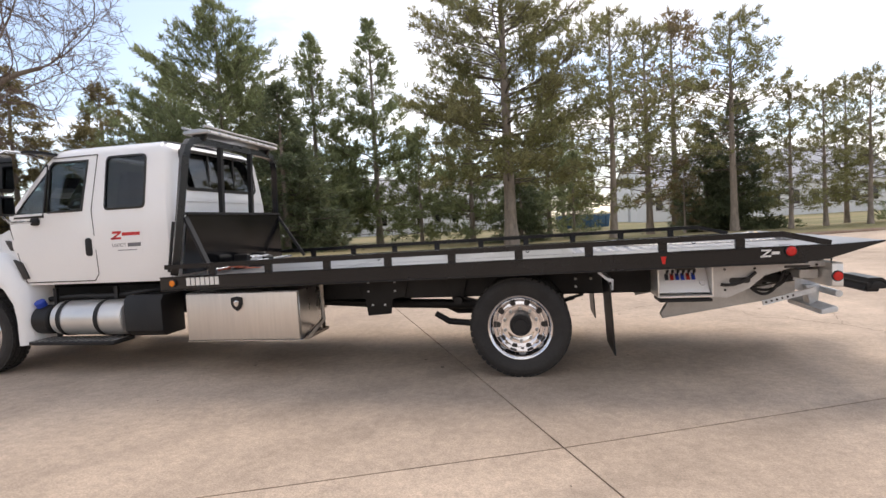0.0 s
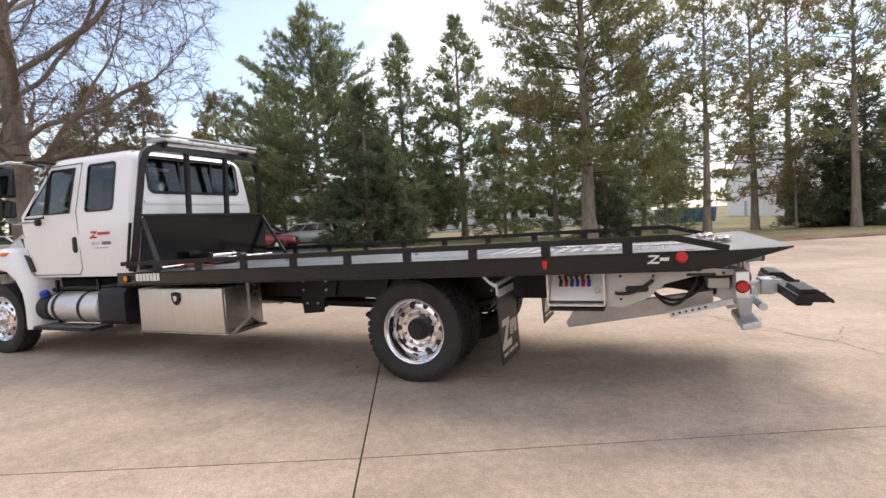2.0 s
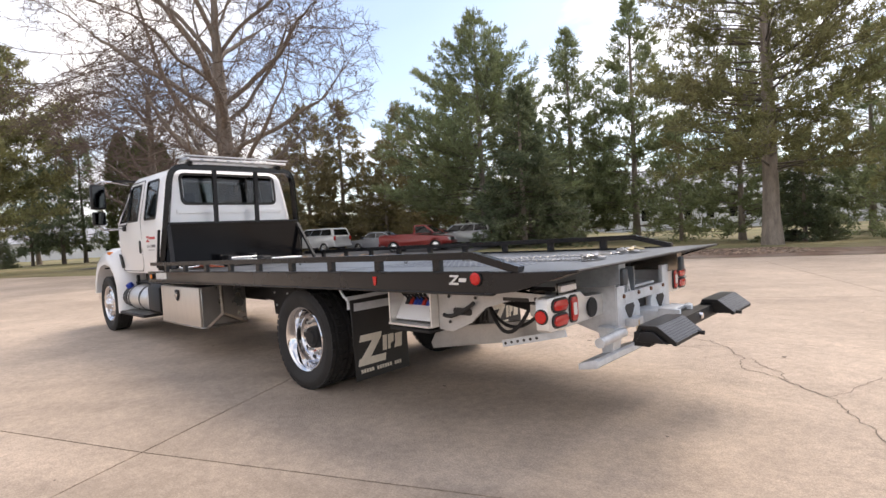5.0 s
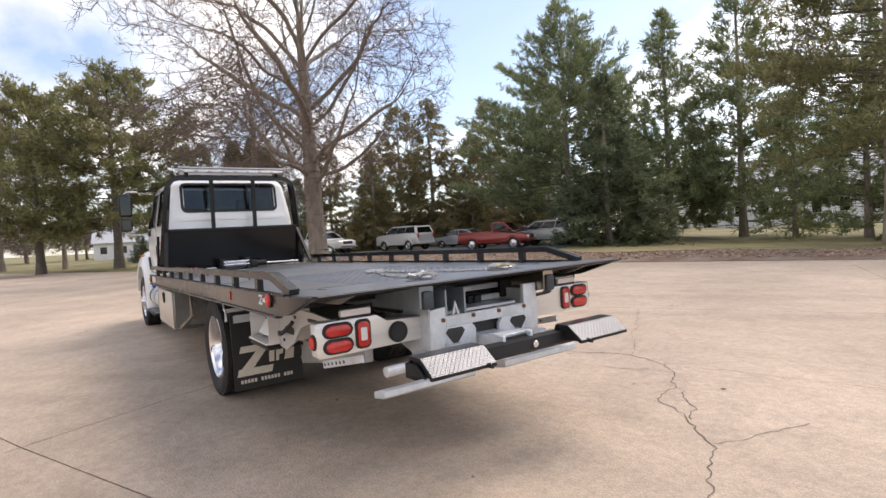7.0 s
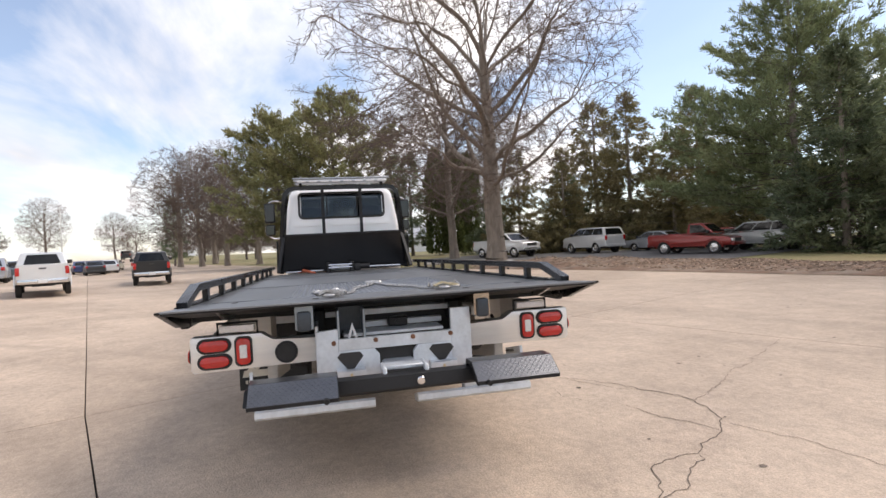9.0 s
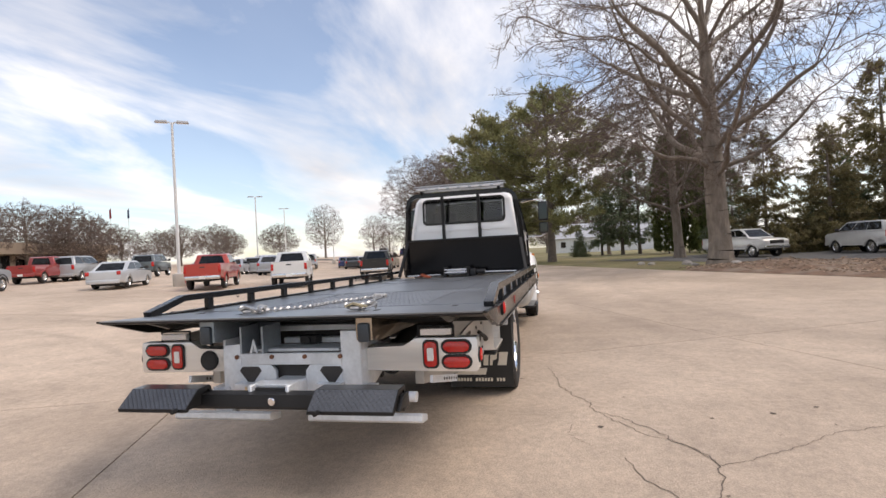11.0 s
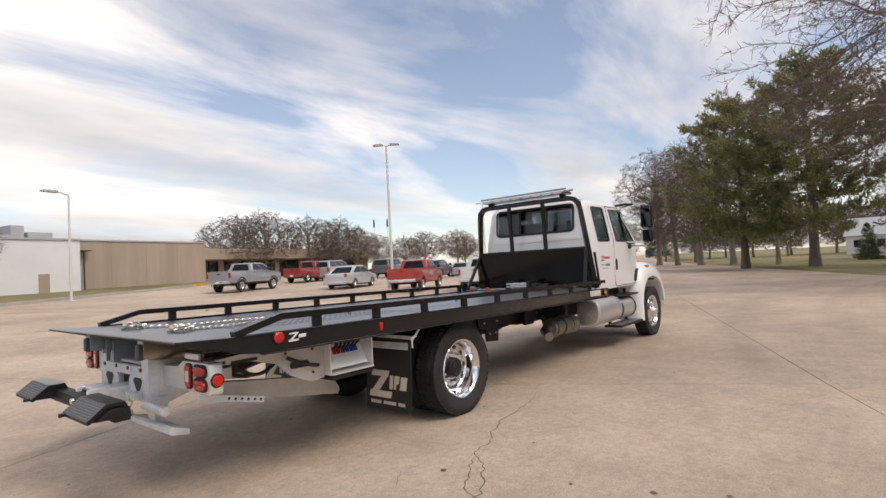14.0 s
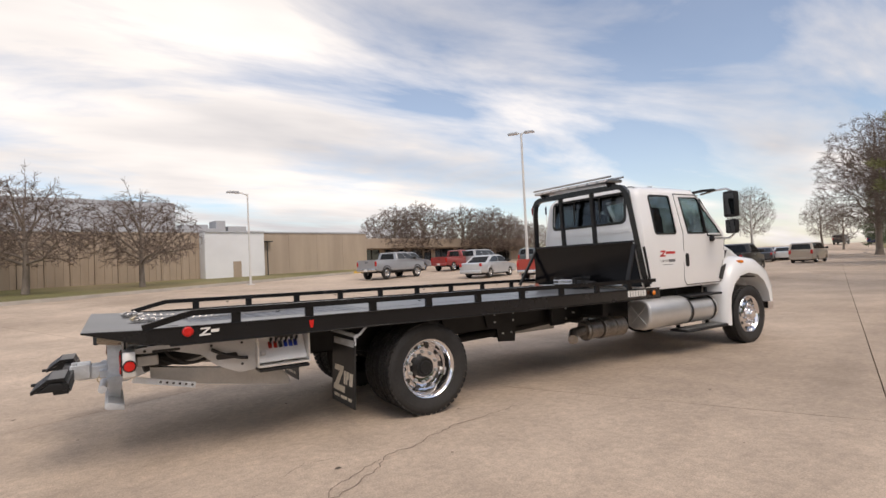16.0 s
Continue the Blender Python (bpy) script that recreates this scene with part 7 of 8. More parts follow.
for tree, x, y, turn, sc in ((mid_bare, -38.0, 10.7, 100, 1.12), (mid_bare, -68.3, -15.5, 100, 1.0), (mid_bare, -72.4, -19.1, 210, 1.05), (mid_bare, -80.0, -16.0, 20, 1.1), (mid_bare, -100.0, -33.0, 290, 0.5), (mid_bare, -60.0, -7.5, 150, 0.95),
                             (mid_bare, -58.0, 17.0, 60, 0.8), (mid_bare, -66.0, 8.0, 60, 0.7),
                             (crab, 1.3, -26.5, 120, 0.85), (thick, -24.0, -40.5, 160, 1.03), (thick, -29.5, -41.0, 220, 0.99), (thick, -32.6, -40.2, 310, 0.97), (thick, -36.5, -42.0, 10, 0.84), (thick, -41.4, -43.3, 90, 0.72), (thick, -44.5, -41.5, 200, 0.68),
                             (thick, -48.5, -41.8, 140, 0.80), (thick, -55.8, -40.6, 260, 0.72), (thick, -61.0, -46.0, 30, 0.91), (thick, -75.0, -44.0, 70, 0.99), (mid_bare, -95.0, -45.0, 10, 0.7), (mid_bare, -105.0, -38.0, 100, 0.6), (crab, 10.0, -27.5, 300, 1.01),
                             (mid_bare, 3.0, 62.0, 70, 0.85),
                             (thick, -110.0, -21.0, 20, 1.2), (thick, -114.0, -14.0, 130, 1.4), (thick, -111.0, -8.0, 250, 1.2), (thick, -116.0, -1.0, 60, 1.5), (thick, -104.0, -27.5, 310, 1.1), (thick, -122.0, -17.0, 75, 1.5), (thick, -126.0, -9.0, 200, 1.4), (thick, -120.0, 5.0, 330, 1.5),
                             (thick, -128.0, 1.0, 140, 1.6), (thick, -132.0, 10.0, 15, 1.7), (thick, -118.0, -25.0, 165, 1.3), (thick, -130.0, -22.0, 280, 1.5), (thick, -126.0, 16.0, 95, 1.5)):
    plant(tree, x, y, turn, sc, True)


def arborvitae(x, y, h, r, seed):
    rnd = random.Random(seed)
    g = np.random.RandomState(seed)
    n = 2600
    z = g.uniform(0.02, 1, n)
    a = g.uniform(0, 2 * np.pi, n)
    rad = r * np.minimum(1.0, (1.02 - z) * 3.2) ** 0.7 * (0.82 + 0.18 * np.sin(a * 5 + z * 9)) * g.uniform(0.75, 1.05, n)
    pos = np.stack([rad * np.cos(a), rad * np.sin(a), z * h], 1)
    dirs = np.stack([0.55 * np.cos(a), 0.55 * np.sin(a), np.ones(n)], 1)
    v, f = blades(rnd, pos, dirs, 0.34, 0.14, 0.30, 6)
    t = thing("arborvitae", "dense dark green columnar arborvitae", "shrub", "arborvitae hedge")
    o = new("leaves", raw_mesh("leaves", v, f, CEDAR)); o.parent = t
    v, f = frusta([(np.array([0, 0, -0.1]), np.array([0, 0, h * 0.85]), 0.09, 0.02)], 8)
    o = new("stem", raw_mesh("stem", v, f, BARK, True)); o.parent = t
    return plant(t, x, y)


hedge = arborvitae(-54.0, 13.0, 12.2, 1.5, 5)
for x, y, sc in ((-53.6, 14.9, 1.03), (-54.4, 16.8, 0.96)):
    plant(hedge, x, y, x * 40, sc, True)


# ---- parked vehicles ----
PAINTS = {}


def paint(name, rgb, metal=0.3):
    if name not in PAINTS:
        PAINTS[name] = material(name + "_car_paint", rgb, 0.3, metal=0.0 if max(rgb) < 0.05 else metal, var=0.04, scale=2, coat=0.4 if max(rgb) < 0.05 else 0.7)
    return PAINTS[name]


def car_wheel(parent, x, y, r, w=0.22):
    bm = BM()
    prof = [(r * 0.62, -w / 2), (r * 0.92, -w / 2), (r, -w * 0.36), (r, w * 0.36), (r * 0.92, w / 2), (r * 0.64, w / 2), (r * 0.62, w * 0.42)]
    lathe(bm, prof, 24)
    t = part("wheel", bm, RUBBER, parent)
    t.location = (x, y, r)
    bm = BM()
    sgn = 1 if y > 0 else -1
    lathe(bm, [(r * 0.63, sgn * w * 0.44), (r * 0.58, sgn * w * 0.30), (r * 0.30, sgn * w * 0.34), (r * 0.12, sgn * w * 0.42), (0.001, sgn * w * 0.43)], 20)
    disc_ring(bm, r * 0.43, 5, sgn * w * 0.36, r * 0.09, 0.02, 6)
    part("rim", bm, ALU, t)


def vehicle(kind, x, y, heading, rgb, pname, label, dark_lower=False, size=1.0):
    """A parked vehicle with its nose to +x in its own frame."""
    P = paint(pname, rgb)
    dims = {"pickup": (5.75, 1.98, 1.92, 3.65, 0.42), "small_pickup": (4.95, 1.76, 1.78, 2.95, 0.39), "suv": (5.15, 2.0, 1.94, 2.98, 0.42), "small_suv": (4.4, 1.76, 1.74, 2.65, 0.38), "sedan": (4.9, 1.80, 1.46, 2.8, 0.32), "van": (5.0, 1.95, 1.76, 3.0, 0.34)}
    L, W, H, wb, wr = dims[kind]
    car = thing({"pickup": "pickup_truck", "small_pickup": "pickup_truck", "suv": "suv", "small_suv": "suv", "sedan": "sedan", "van": "minivan"}[kind], label, "car" if kind in ("sedan", "van") else kind.replace("small_", "").replace("pickup", "pickup truck"), "parked vehicles")
    hw = W / 2
    fx, rx = wb / 2 + 0.02, -wb / 2 + 0.02
    front, rear = L / 2, -L / 2
    belt = H * {"pickup": 0.70, "small_pickup": 0.66, "suv": 0.69, "small_suv": 0.67}.get(kind, 0.65)
    sill = {"pickup": 0.54, "suv": 0.47, "small_suv": 0.45, "small_pickup": 0.45}.get(kind, 0.27)
    ar = wr + 0.07

    def arch(cx):
        return [(cx - ar * math.cos(math.pi * i / 8), wr + ar * math.sin(math.pi * i / 8)) for i in range(9)]

    hood = belt - {"pickup": 0.13, "small_pickup": 0.18, "suv": 0.07, "sedan": 0.10}.get(kind, 0.09)
    low = [(rear + 0.02, sill + 0.08)] + [(rx - ar, sill)] + arch(rx)[1:-1] + [(rx + ar, sill), (fx - ar, sill)] + arch(fx)[1:-1] + [(fx + ar, sill), (front - 0.08, sill + 0.04), (front, sill + 0.18), (front - 0.02, hood - 0.22), (front - 0.12, hood - 0.08), (front - 0.40, hood - 0.015), (front - 1.25, hood + 0.05)]
    if "pickup" in kind:
        cab_back = -0.55 if kind == "pickup" else 0.05
        low += [(cab_back, belt), (cab_back - 0.02, belt), (rear, belt), (rear, sill + 0.2)]
    else:
        low += [(rear + 0.25, belt + 0.02), (rear + 0.02, belt - 0.05), (rear, sill + 0.2)]
    lean = 0.20 if kind == "pickup" else 0.17

    def waist(bm):
        """Round the body in plan and tuck it in above and below the waist."""
        for v in bm.verts:
            end = max(0.0, (abs(v.co.x) - 0.34 * L) / (0.16 * L))
            tall = (v.co.z - 0.68 * belt) / (0.40 * belt)
            v.co.y *= (1 - 0.075 * min(1.2, end) ** 2) * (1 - 0.035 * min(1.5, abs(tall)) ** 2)

    bm = BM()
    prism(bm, low, "y", -hw, hw, 0.075, 3)
    waist(bm)
    body = part("body", bm, P, car)
    # cabin
    if kind == "pickup":
        roof = [(-0.62, belt - 0.02), (-0.50, H - 0.06), (-0.38, H - 0.015), (0.15, H), (0.65, H - 0.01), (0.85, H - 0.05), (1.66, belt - 0.07)]
    elif kind == "small_pickup":
        roof = [(-0.02, belt - 0.02), (0.02, H - 0.05), (0.12, H), (0.70, H), (0.85, H - 0.03), (1.50, belt + 0.02)]
    elif kind in ("suv", "small_suv", "van"):
        roof = [(rear + 0.06, belt - 0.03), (rear + 0.30, H - 0.08), (rear + 0.48, H - 0.02), (-0.6, H), (0.40, H - 0.01), (0.68, H - 0.06), (1.38 if kind != "van" else 1.75, belt + 0.02)]
    else:
        roof = [(rear + 0.72, belt - 0.02), (rear + 1.52, H - 0.07), (rear + 1.85, H - 0.01), (-0.1, H), (0.25, H - 0.02), (0.48, H - 0.07), (1.25, belt - 0.02)]
    bm = BM()
    prism(bm, roof, "y", -hw + 0.03, hw - 0.03, 0.05, 3)
    for v in bm.verts:
        k = max(0.0, (v.co.z - belt) / (H - belt))
        v.co.y *= 1 - lean * k
    part("cabin", bm, P, car)
    # side windows
    inset = [(px + (0.16 if px < 0.1 else -0.14) * (0.6 if pz > belt + 0.1 else 1), (belt + 0.05) if pz < belt + 0.1 else (H - 0.09)) for px, pz in (roof[0], roof[1], roof[-2], roof[-1])]
    xa, xb, xc, xd = inset[0][0], inset[1][0], inset[2][0], inset[3][0]
    n_pane = 1 if kind == "small_pickup" else (2 if kind in ("pickup", "sedan") else 3)
    for sy in (-1, 1):
        for k in range(n_pane):
            t0, t1 = k / n_pane, (k + 1) / n_pane
            g = 0.022
            q = [(xa + (xd - xa) * t0 + g, belt + 0.05), (xa + (xd - xa) * t1 - g, belt + 0.05), (xb + (xc - xb) * t1 - g, H - 0.09), (xb + (xc - xb) * t0 + g, H - 0.09)]
            bm = BM()
            vs = []
            for off in (0.004, -0.006):
                vs.append([bm.verts.new((px, sy * ((hw - 0.03) * (1 - lean * (pz - belt) / (H - belt)) + off), pz)) for px, pz in q])
            bm.faces.new(vs[0])
            for i in range(4):
                bm.faces.new((vs[0][i], vs[0][(i + 1) % 4], vs[1][(i + 1) % 4], vs[1][i]))
            part("side_window", bm, DARKGLASS, car)
    # windscreen and rear glass
    for (ax, az), (bx, bz), sgn, nm in ((roof[-1], roof[-2], 1, "windscreen"), (roof[0], roof[1], -1, "rear_window")):
        bm = BM()
        rows = []
        for t in (0.10, 0.92):
            px, pz = ax + (bx - ax) * t, az + (bz - az) * t
            k = (pz - belt) / (H - belt)
            yy = (hw - 0.03) * (1 - lean * max(0, k)) - 0.10
            yy -= 0.03 if sgn > 0 else (0.16 if "pickup" in kind else 0.08)
            rows.append([(px + sgn * 0.006, -yy, pz + 0.004), (px + sgn * 0.006, yy, pz + 0.004)])
        vs = [bm.verts.new(p) for p in (rows[0][0], rows[0][1], rows[1][1], rows[1][0])]
        f = bm.faces.new(vs)
        bmesh.ops.solidify(bm, geom=[f], thickness=0.004)
        part(nm, bm, DARKGLASS, car)
    if "pickup" in kind:
        # a dark sheet on the body stands for the shaded hollow of the load bed
        cb = roof[0][0]
        bm = BM()
        box(bm, rear + 0.09, cb - 0.06, -hw + 0.11, hw - 0.11, belt + 0.0015, belt + 0.004)
        part("load_bed", bm, DARK_TRIM_AND_HOLES, car)
        bm = BM()
        for sy in (-1, 1):
            box(bm, rear + 0.03, cb - 0.03, *sorted((sy * (hw - 0.09), sy * (hw - 0.02))), belt, belt + 0.035, 0.01)
        box(bm, rear + 0.01, rear + 0.07, -hw + 0.06, hw - 0.06, belt, belt + 0.035, 0.01)
        waist(bm)
        pieces("bed_rail", bm, P, car)
        bm = BM()
        prism(bm, rounded(W * 0.78, belt - sill - 0.30, 0.04, 3, 0, (belt + sill) / 2 + 0.10), "x", rear - 0.004, rear + 0.006)
        gate = part("tailgate", bm, P, car)
        bm = BM()
        box(bm, rear - 0.012, rear - 0.003, -0.13, 0.13, belt - 0.17, belt - 0.11)
        part("gate_handle", bm, DARK_TRIM_AND_HOLES, gate)
    # bumpers, lamps, mirrors, plate
    for xx, sgn, nm in ((rear, -1, "rear_bumper"), (front, 1, "front_bumper")):
        bm = BM()
        box(bm, *sorted((xx + sgn * 0.10, xx - sgn * 0.06)), -hw + 0.03, hw - 0.03, sill + 0.02, sill + 0.22, 0.035, 2)
        waist(bm)
        part(nm, bm, ALU if kind == "pickup" else P, car)
    for sy in (-1, 1):
        bm = BM()
        zt = belt - (0.08 if "pickup" in kind else 0.02)
        box(bm, rear - 0.012, rear + 0.05, *sorted((sy * (hw - 0.19 if "pickup" not in kind else hw - 0.15), sy * (hw + 0.004))), zt - 0.34 if kind != "sedan" else zt - 0.2, zt, 0.015, 2)
        waist(bm)
        part("tail_lamp", bm, RED_LENS, car)
        bm = BM()
        box(bm, front - 0.10, front + 0.006, *sorted((sy * (hw - 0.42), sy * (hw - 0.03))), hood - 0.30, hood - 0.13, 0.02, 2)
        waist(bm)
        part("headlamp", bm, CLEAR_LENS, car)
        bm = BM()
        box(bm, roof[-1][0] - 0.32, roof[-1][0] - 0.20, *sorted((sy * (hw - 0.02), sy * (hw + 0.20))), belt + 0.02, belt + 0.20, 0.03, 2)
        part("wing_mirror", bm, DARK_TRIM_AND_HOLES, car)
        bm = BM()
        box(bm, rx + ar + 0.05, fx - ar - 0.05, *sorted((sy * (hw - 0.05), sy * (hw + 0.006))), sill + 0.005, sill + 0.075, 0.01)
        part("sill_trim", bm, DARK_TRIM_AND_HOLES if dark_lower else P, car)
        bm = BM()
        for dx in ([0.35] if kind == "small_pickup" else [0.35, -0.5]):
            box(bm, dx - 0.10, dx + 0.06, *sorted((sy * (hw - 0.01), sy * (hw + 0.012))), belt - 0.12, belt - 0.085, 0.006)
        pieces("door_handle", bm, P, car)
        for cx in (fx, rx):
            bm = BM()
            lip = [(cx - (ar + 0.05) * math.cos(math.pi * i / 10), wr + (ar + 0.05) * math.sin(math.pi * i / 10)) for i in range(11)] + [(cx + (ar - 0.004) * math.cos(math.pi * i / 10), wr + (ar - 0.004) * math.sin(math.pi * i / 10)) for i in range(11)]
            prism(bm, lip, "y", *sorted((sy * (hw - 0.03), sy * (hw + 0.014))))
            part("wheel_arch", bm, DARK_TRIM_AND_HOLES if dark_lower else P, car)
            car_wheel(car, cx, sy * (hw - 0.13), wr)
    bm = BM()
    box(bm, fx - ar, fx + ar, -hw + 0.28, hw - 0.28, sill - 0.08, sill + 0.02)
    box(bm, rx - ar, rx + ar, -hw + 0.28, hw - 0.28, sill - 0.08, sill + 0.02)
    box(bm, rear + 0.2, front - 0.2, -0.4, 0.4, sill - 0.10, sill + 0.01)
    part("underbody", bm, CHASSIS, car)
    bm = BM()
    box(bm, rear - 0.014 - (0.09 if "pickup" in kind else 0), rear - 0.006 - (0.09 if "pickup" in kind else 0), -0.15, 0.15, sill + 0.05, sill + 0.19)
    part("plate", bm, MARK, car)
    bm = BM()
    box(bm, front - 0.05, front + 0.008, -hw + 0.48, hw - 0.48, hood - 0.34, hood - 0.12, 0.01)
    part("grille", bm, DARK_TRIM_AND_HOLES, car)
    car.matrix_basis = pose(x, y, ground_at(x, y) + 0.002, 0, 0, heading) @ Matrix.Scale(size, 4)
    return car


HEAD = 204
vehicle("pickup", -12.0, -23.5, HEAD, (0.36, 0.37, 0.39), "silver", "silver crew-cab pickup with dark lower trim, parked in the lot", True, 0.82)
vehicle("sedan", -16.4, -19.5, HEAD, (0.55, 0.56, 0.57), "pale_silver", "pale silver four-door sedan in the lot", size=0.88)
vehicle("pickup", -16.4, -14.3, HEAD, (0.42, 0.045, 0.03), "red", "red pickup with chrome bumper beside the lamp post", size=0.82)
vehicle("pickup", -18.0, -11.1, HEAD, (0.70, 0.70, 0.69), "white", "white crew-cab pickup with chrome bumper", size=0.85)
vehicle("pickup", -24.0, -8.9, HEAD - 8, (0.006, 0.006, 0.007), "black", "glossy black pickup parked by the drive", size=0.84)
vehicle("small_pickup", -19.7, -28.2, HEAD, (0.34, 0.05, 0.045), "dull_red", "faded red older pickup", size=0.86)
vehicle("van", -22.4, -28.6, HEAD, (0.40, 0.41, 0.42), "grey", "grey minivan seen from behind", size=0.86)
vehicle("small_suv", -27.0, -27.0, HEAD, (0.10, 0.12, 0.125), "dark_green", "dark green SUV in the near row", size=0.9)
vehicle("sedan", -16.5, -30.4, HEAD, (0.30, 0.31, 0.33), "mid_grey", "mid-grey sedan half hidden by the pickup")
vehicle("sedan", -29.0, -23.6, HEAD, (0.03, 0.032, 0.035), "charcoal", "charcoal sedan in the second row")
vehicle("sedan", -30.4, -19.4, HEAD, (0.36, 0.37, 0.39), "silver", "silver sedan in the second row")
vehicle("van", -50.0, -16.8, HEAD - 14, (0.44, 0.37, 0.30), "tan", "tan minivan far down the drive")
vehicle("sedan", -71.7, -27.0, HEAD - 14, (0.60, 0.54, 0.42), "cream", "cream car at the far end of the lot")
vehicle("sedan", -60.0, -23.6, HEAD, (0.70, 0.70, 0.69), "white", "white sedan far down the drive")
vehicle("suv", -119.0, -40.5, HEAD - 14, (0.03, 0.032, 0.035), "charcoal", "dark SUV at the end of the drive")
vehicle("sedan", -55.0, -23.1, HEAD, (0.03, 0.032, 0.035), "charcoal", "dark sedan far down the drive")
vehicle("sedan", -64.0, -25.8, HEAD, (0.012, 0.012, 0.013), "black", "black sedan far down the drive")
vehicle("sedan", -38.0, -27.6, HEAD, (0.36, 0.37, 0.39), "silver", "silver sedan in the far row")
vehicle("sedan", -38.0, -21.8, HEAD, (0.10, 0.12, 0.125), "dark_green", "dark sedan in the far row")
vehicle("van", -43.0, -28.5, HEAD, (0.40, 0.41, 0.42), "grey", "grey van in the far row")
vehicle("suv", -48.0, -30.5, HEAD, (0.70, 0.70, 0.69), "white", "white SUV in the far row")
vehicle("sedan", -52.0, -33.0, HEAD, (0.42, 0.045, 0.03), "red", "red sedan in the far row")
vehicle("pickup", -57.5, -30.0, HEAD, (0.36, 0.37, 0.39), "silver", "silver pickup in the far row")
vehicle("sedan", -62.0, -27.0, HEAD, (0.02, 0.035, 0.12), "navy", "navy blue sedan far down the drive")
vehicle("suv", -127.0, -37.7, HEAD - 14, (0.02, 0.035, 0.12), "navy", "navy blue car at the end of the drive")
# the strip behind the mulch bed
vehicle("small_pickup", -21.4, 21.2, 26, (0.24, 0.018, 0.014), "bright_red", "red regular-cab pickup parked behind the mulch bed")
vehicle("small_suv", -20.4, 25.0, 200, (0.40, 0.41, 0.40), "pewter", "pewter compact SUV parked under the pines")
vehicle("suv", -31.6, 20.2, 190, (0.70, 0.70, 0.69), "white", "large white SUV parked behind the mulch bed")
vehicle("pickup", -34.0, 13.9, 24, (0.70, 0.70, 0.69), "white", "white pickup behind the bare tree")
vehicle("sedan", -28.6, 23.8, 200, (0.36, 0.37, 0.39), "silver", "silver sedan behind the white SUV")
vehicle("sedan", -26.0, 27.5, 200, (0.42, 0.045, 0.03), "red", "red car partly hidden behind the pickup")


# ---- lot lamps, flagpoles ----
def lot_lamp(x, y, h, heads=2, arm=0.28, base=True, label="white double-head parking lot lamp on a concrete base"):
    lamp = thing("lot_lamp", label, "street lamp", "lot lamps")
    if base:
        bm = BM()
        prism(bm, rounded(0.62, 0.62, 0.30, 6), "z", -0.1, 0.62, 0.03)
        part("base", bm, CURB, lamp, "round concrete lamp base")
    bm = BM()
    cyl(bm, (0, 0, 0.0), (0, 0, h), 0.085 if h > 7 else 0.06, 12, 0.055 if h > 7 else 0.04)
    box(bm, -0.16, 0.16, -0.16, 0.16, 0.60 if base else 0.0, 0.65 if base else 0.05, 0.01)
    part("pole", bm, POLE_PAINT, lamp)
    for k in range(heads):
        s = 1 if k % 2 == 0 else -1
        bm = BM()
        sweep(bm, [(0, 0, h - 0.08), (0, s * arm * 0.5, h + 0.02), (0, s * arm, h + 0.02)], rect(0.05, 0.06))
        part("arm", bm, POLE_PAINT, lamp)
        bm = BM()
        prism(bm, [(s * arm * 0.7, h - 0.02), (s * (arm + 0.48), h - 0.02), (s * (arm + 0.44), h + 0.07), (s * arm * 0.8, h + 0.09)], "x", -0.15, 0.15, 0.015)
        head = part("lamp_head", bm, ROOF_GREY, lamp)
        bm = BM()
        box(bm, -0.12, 0.12, *sorted((s * arm * 0.8, s * (arm + 0.40))), h - 0.026, h - 0.021)
        part("lens", bm, CLEAR_LENS, head)
    return lamp


lp = lot_lamp(0, 0, 8.1)
lp.matrix_basis = pose(-17.0, -16.7, gz(-17.0, -16.7), 0, 0, 35)
for x, y, a in ((-44.5, -29.3, 35), (-68.0, -39.0, 35), (-72.0, -33.0, 35)):
    copy_thing(lp, pose(x, y, gz(x, y), 0, 0, a))
sl = lot_lamp(0, 0, 5.1, 1, 0.75, False, "white single-arm lamp beside the lawn")
sl.matrix_basis = pose(-3.9, -25.0, gz(-3.9, -25.0), 0, 0, 200 + 90)


def flagpole(x, y, rgb):
    fp = thing("flagpole", "white flagpole with a limp flag", "flagpole", "flagpoles")
    bm = BM()
    cyl(bm, (0, 0, 0), (0, 0, 7.6), 0.06, 10, 0.03)
    part("pole", bm, POLE_PAINT, fp)
    bm = BM()
    rows = []
    for i in range(7):
        t = i / 6
        rows.append([bm.verts.new((0.05 + 0.55 * t, 0.10 * math.sin(5 * t), 7.45 - 0.35 * t * t)), bm.verts.new((0.05 + 0.35 * t, 0.12 * math.sin(5 * t + 0.5), 6.35 - 0.25 * t))])
    for a, b in zip(rows, rows[1:]):
        bm.faces.new((a[0], b[0], b[1], a[1]))
    bmesh.ops.solidify(bm, geom=bm.faces[:], thickness=0.012)
    part("flag", bm, material("flag_cloth", rgb, 0.8, var=0.3, scale=3), fp)
    fp.matrix_basis = pose(x, y, gz(x, y), 0, 0, 40)


flagpole(-51.0, -53.8, (0.30, 0.05, 0.06))
flagpole(-52.5, -52.5, (0.03, 0.04, 0.10))


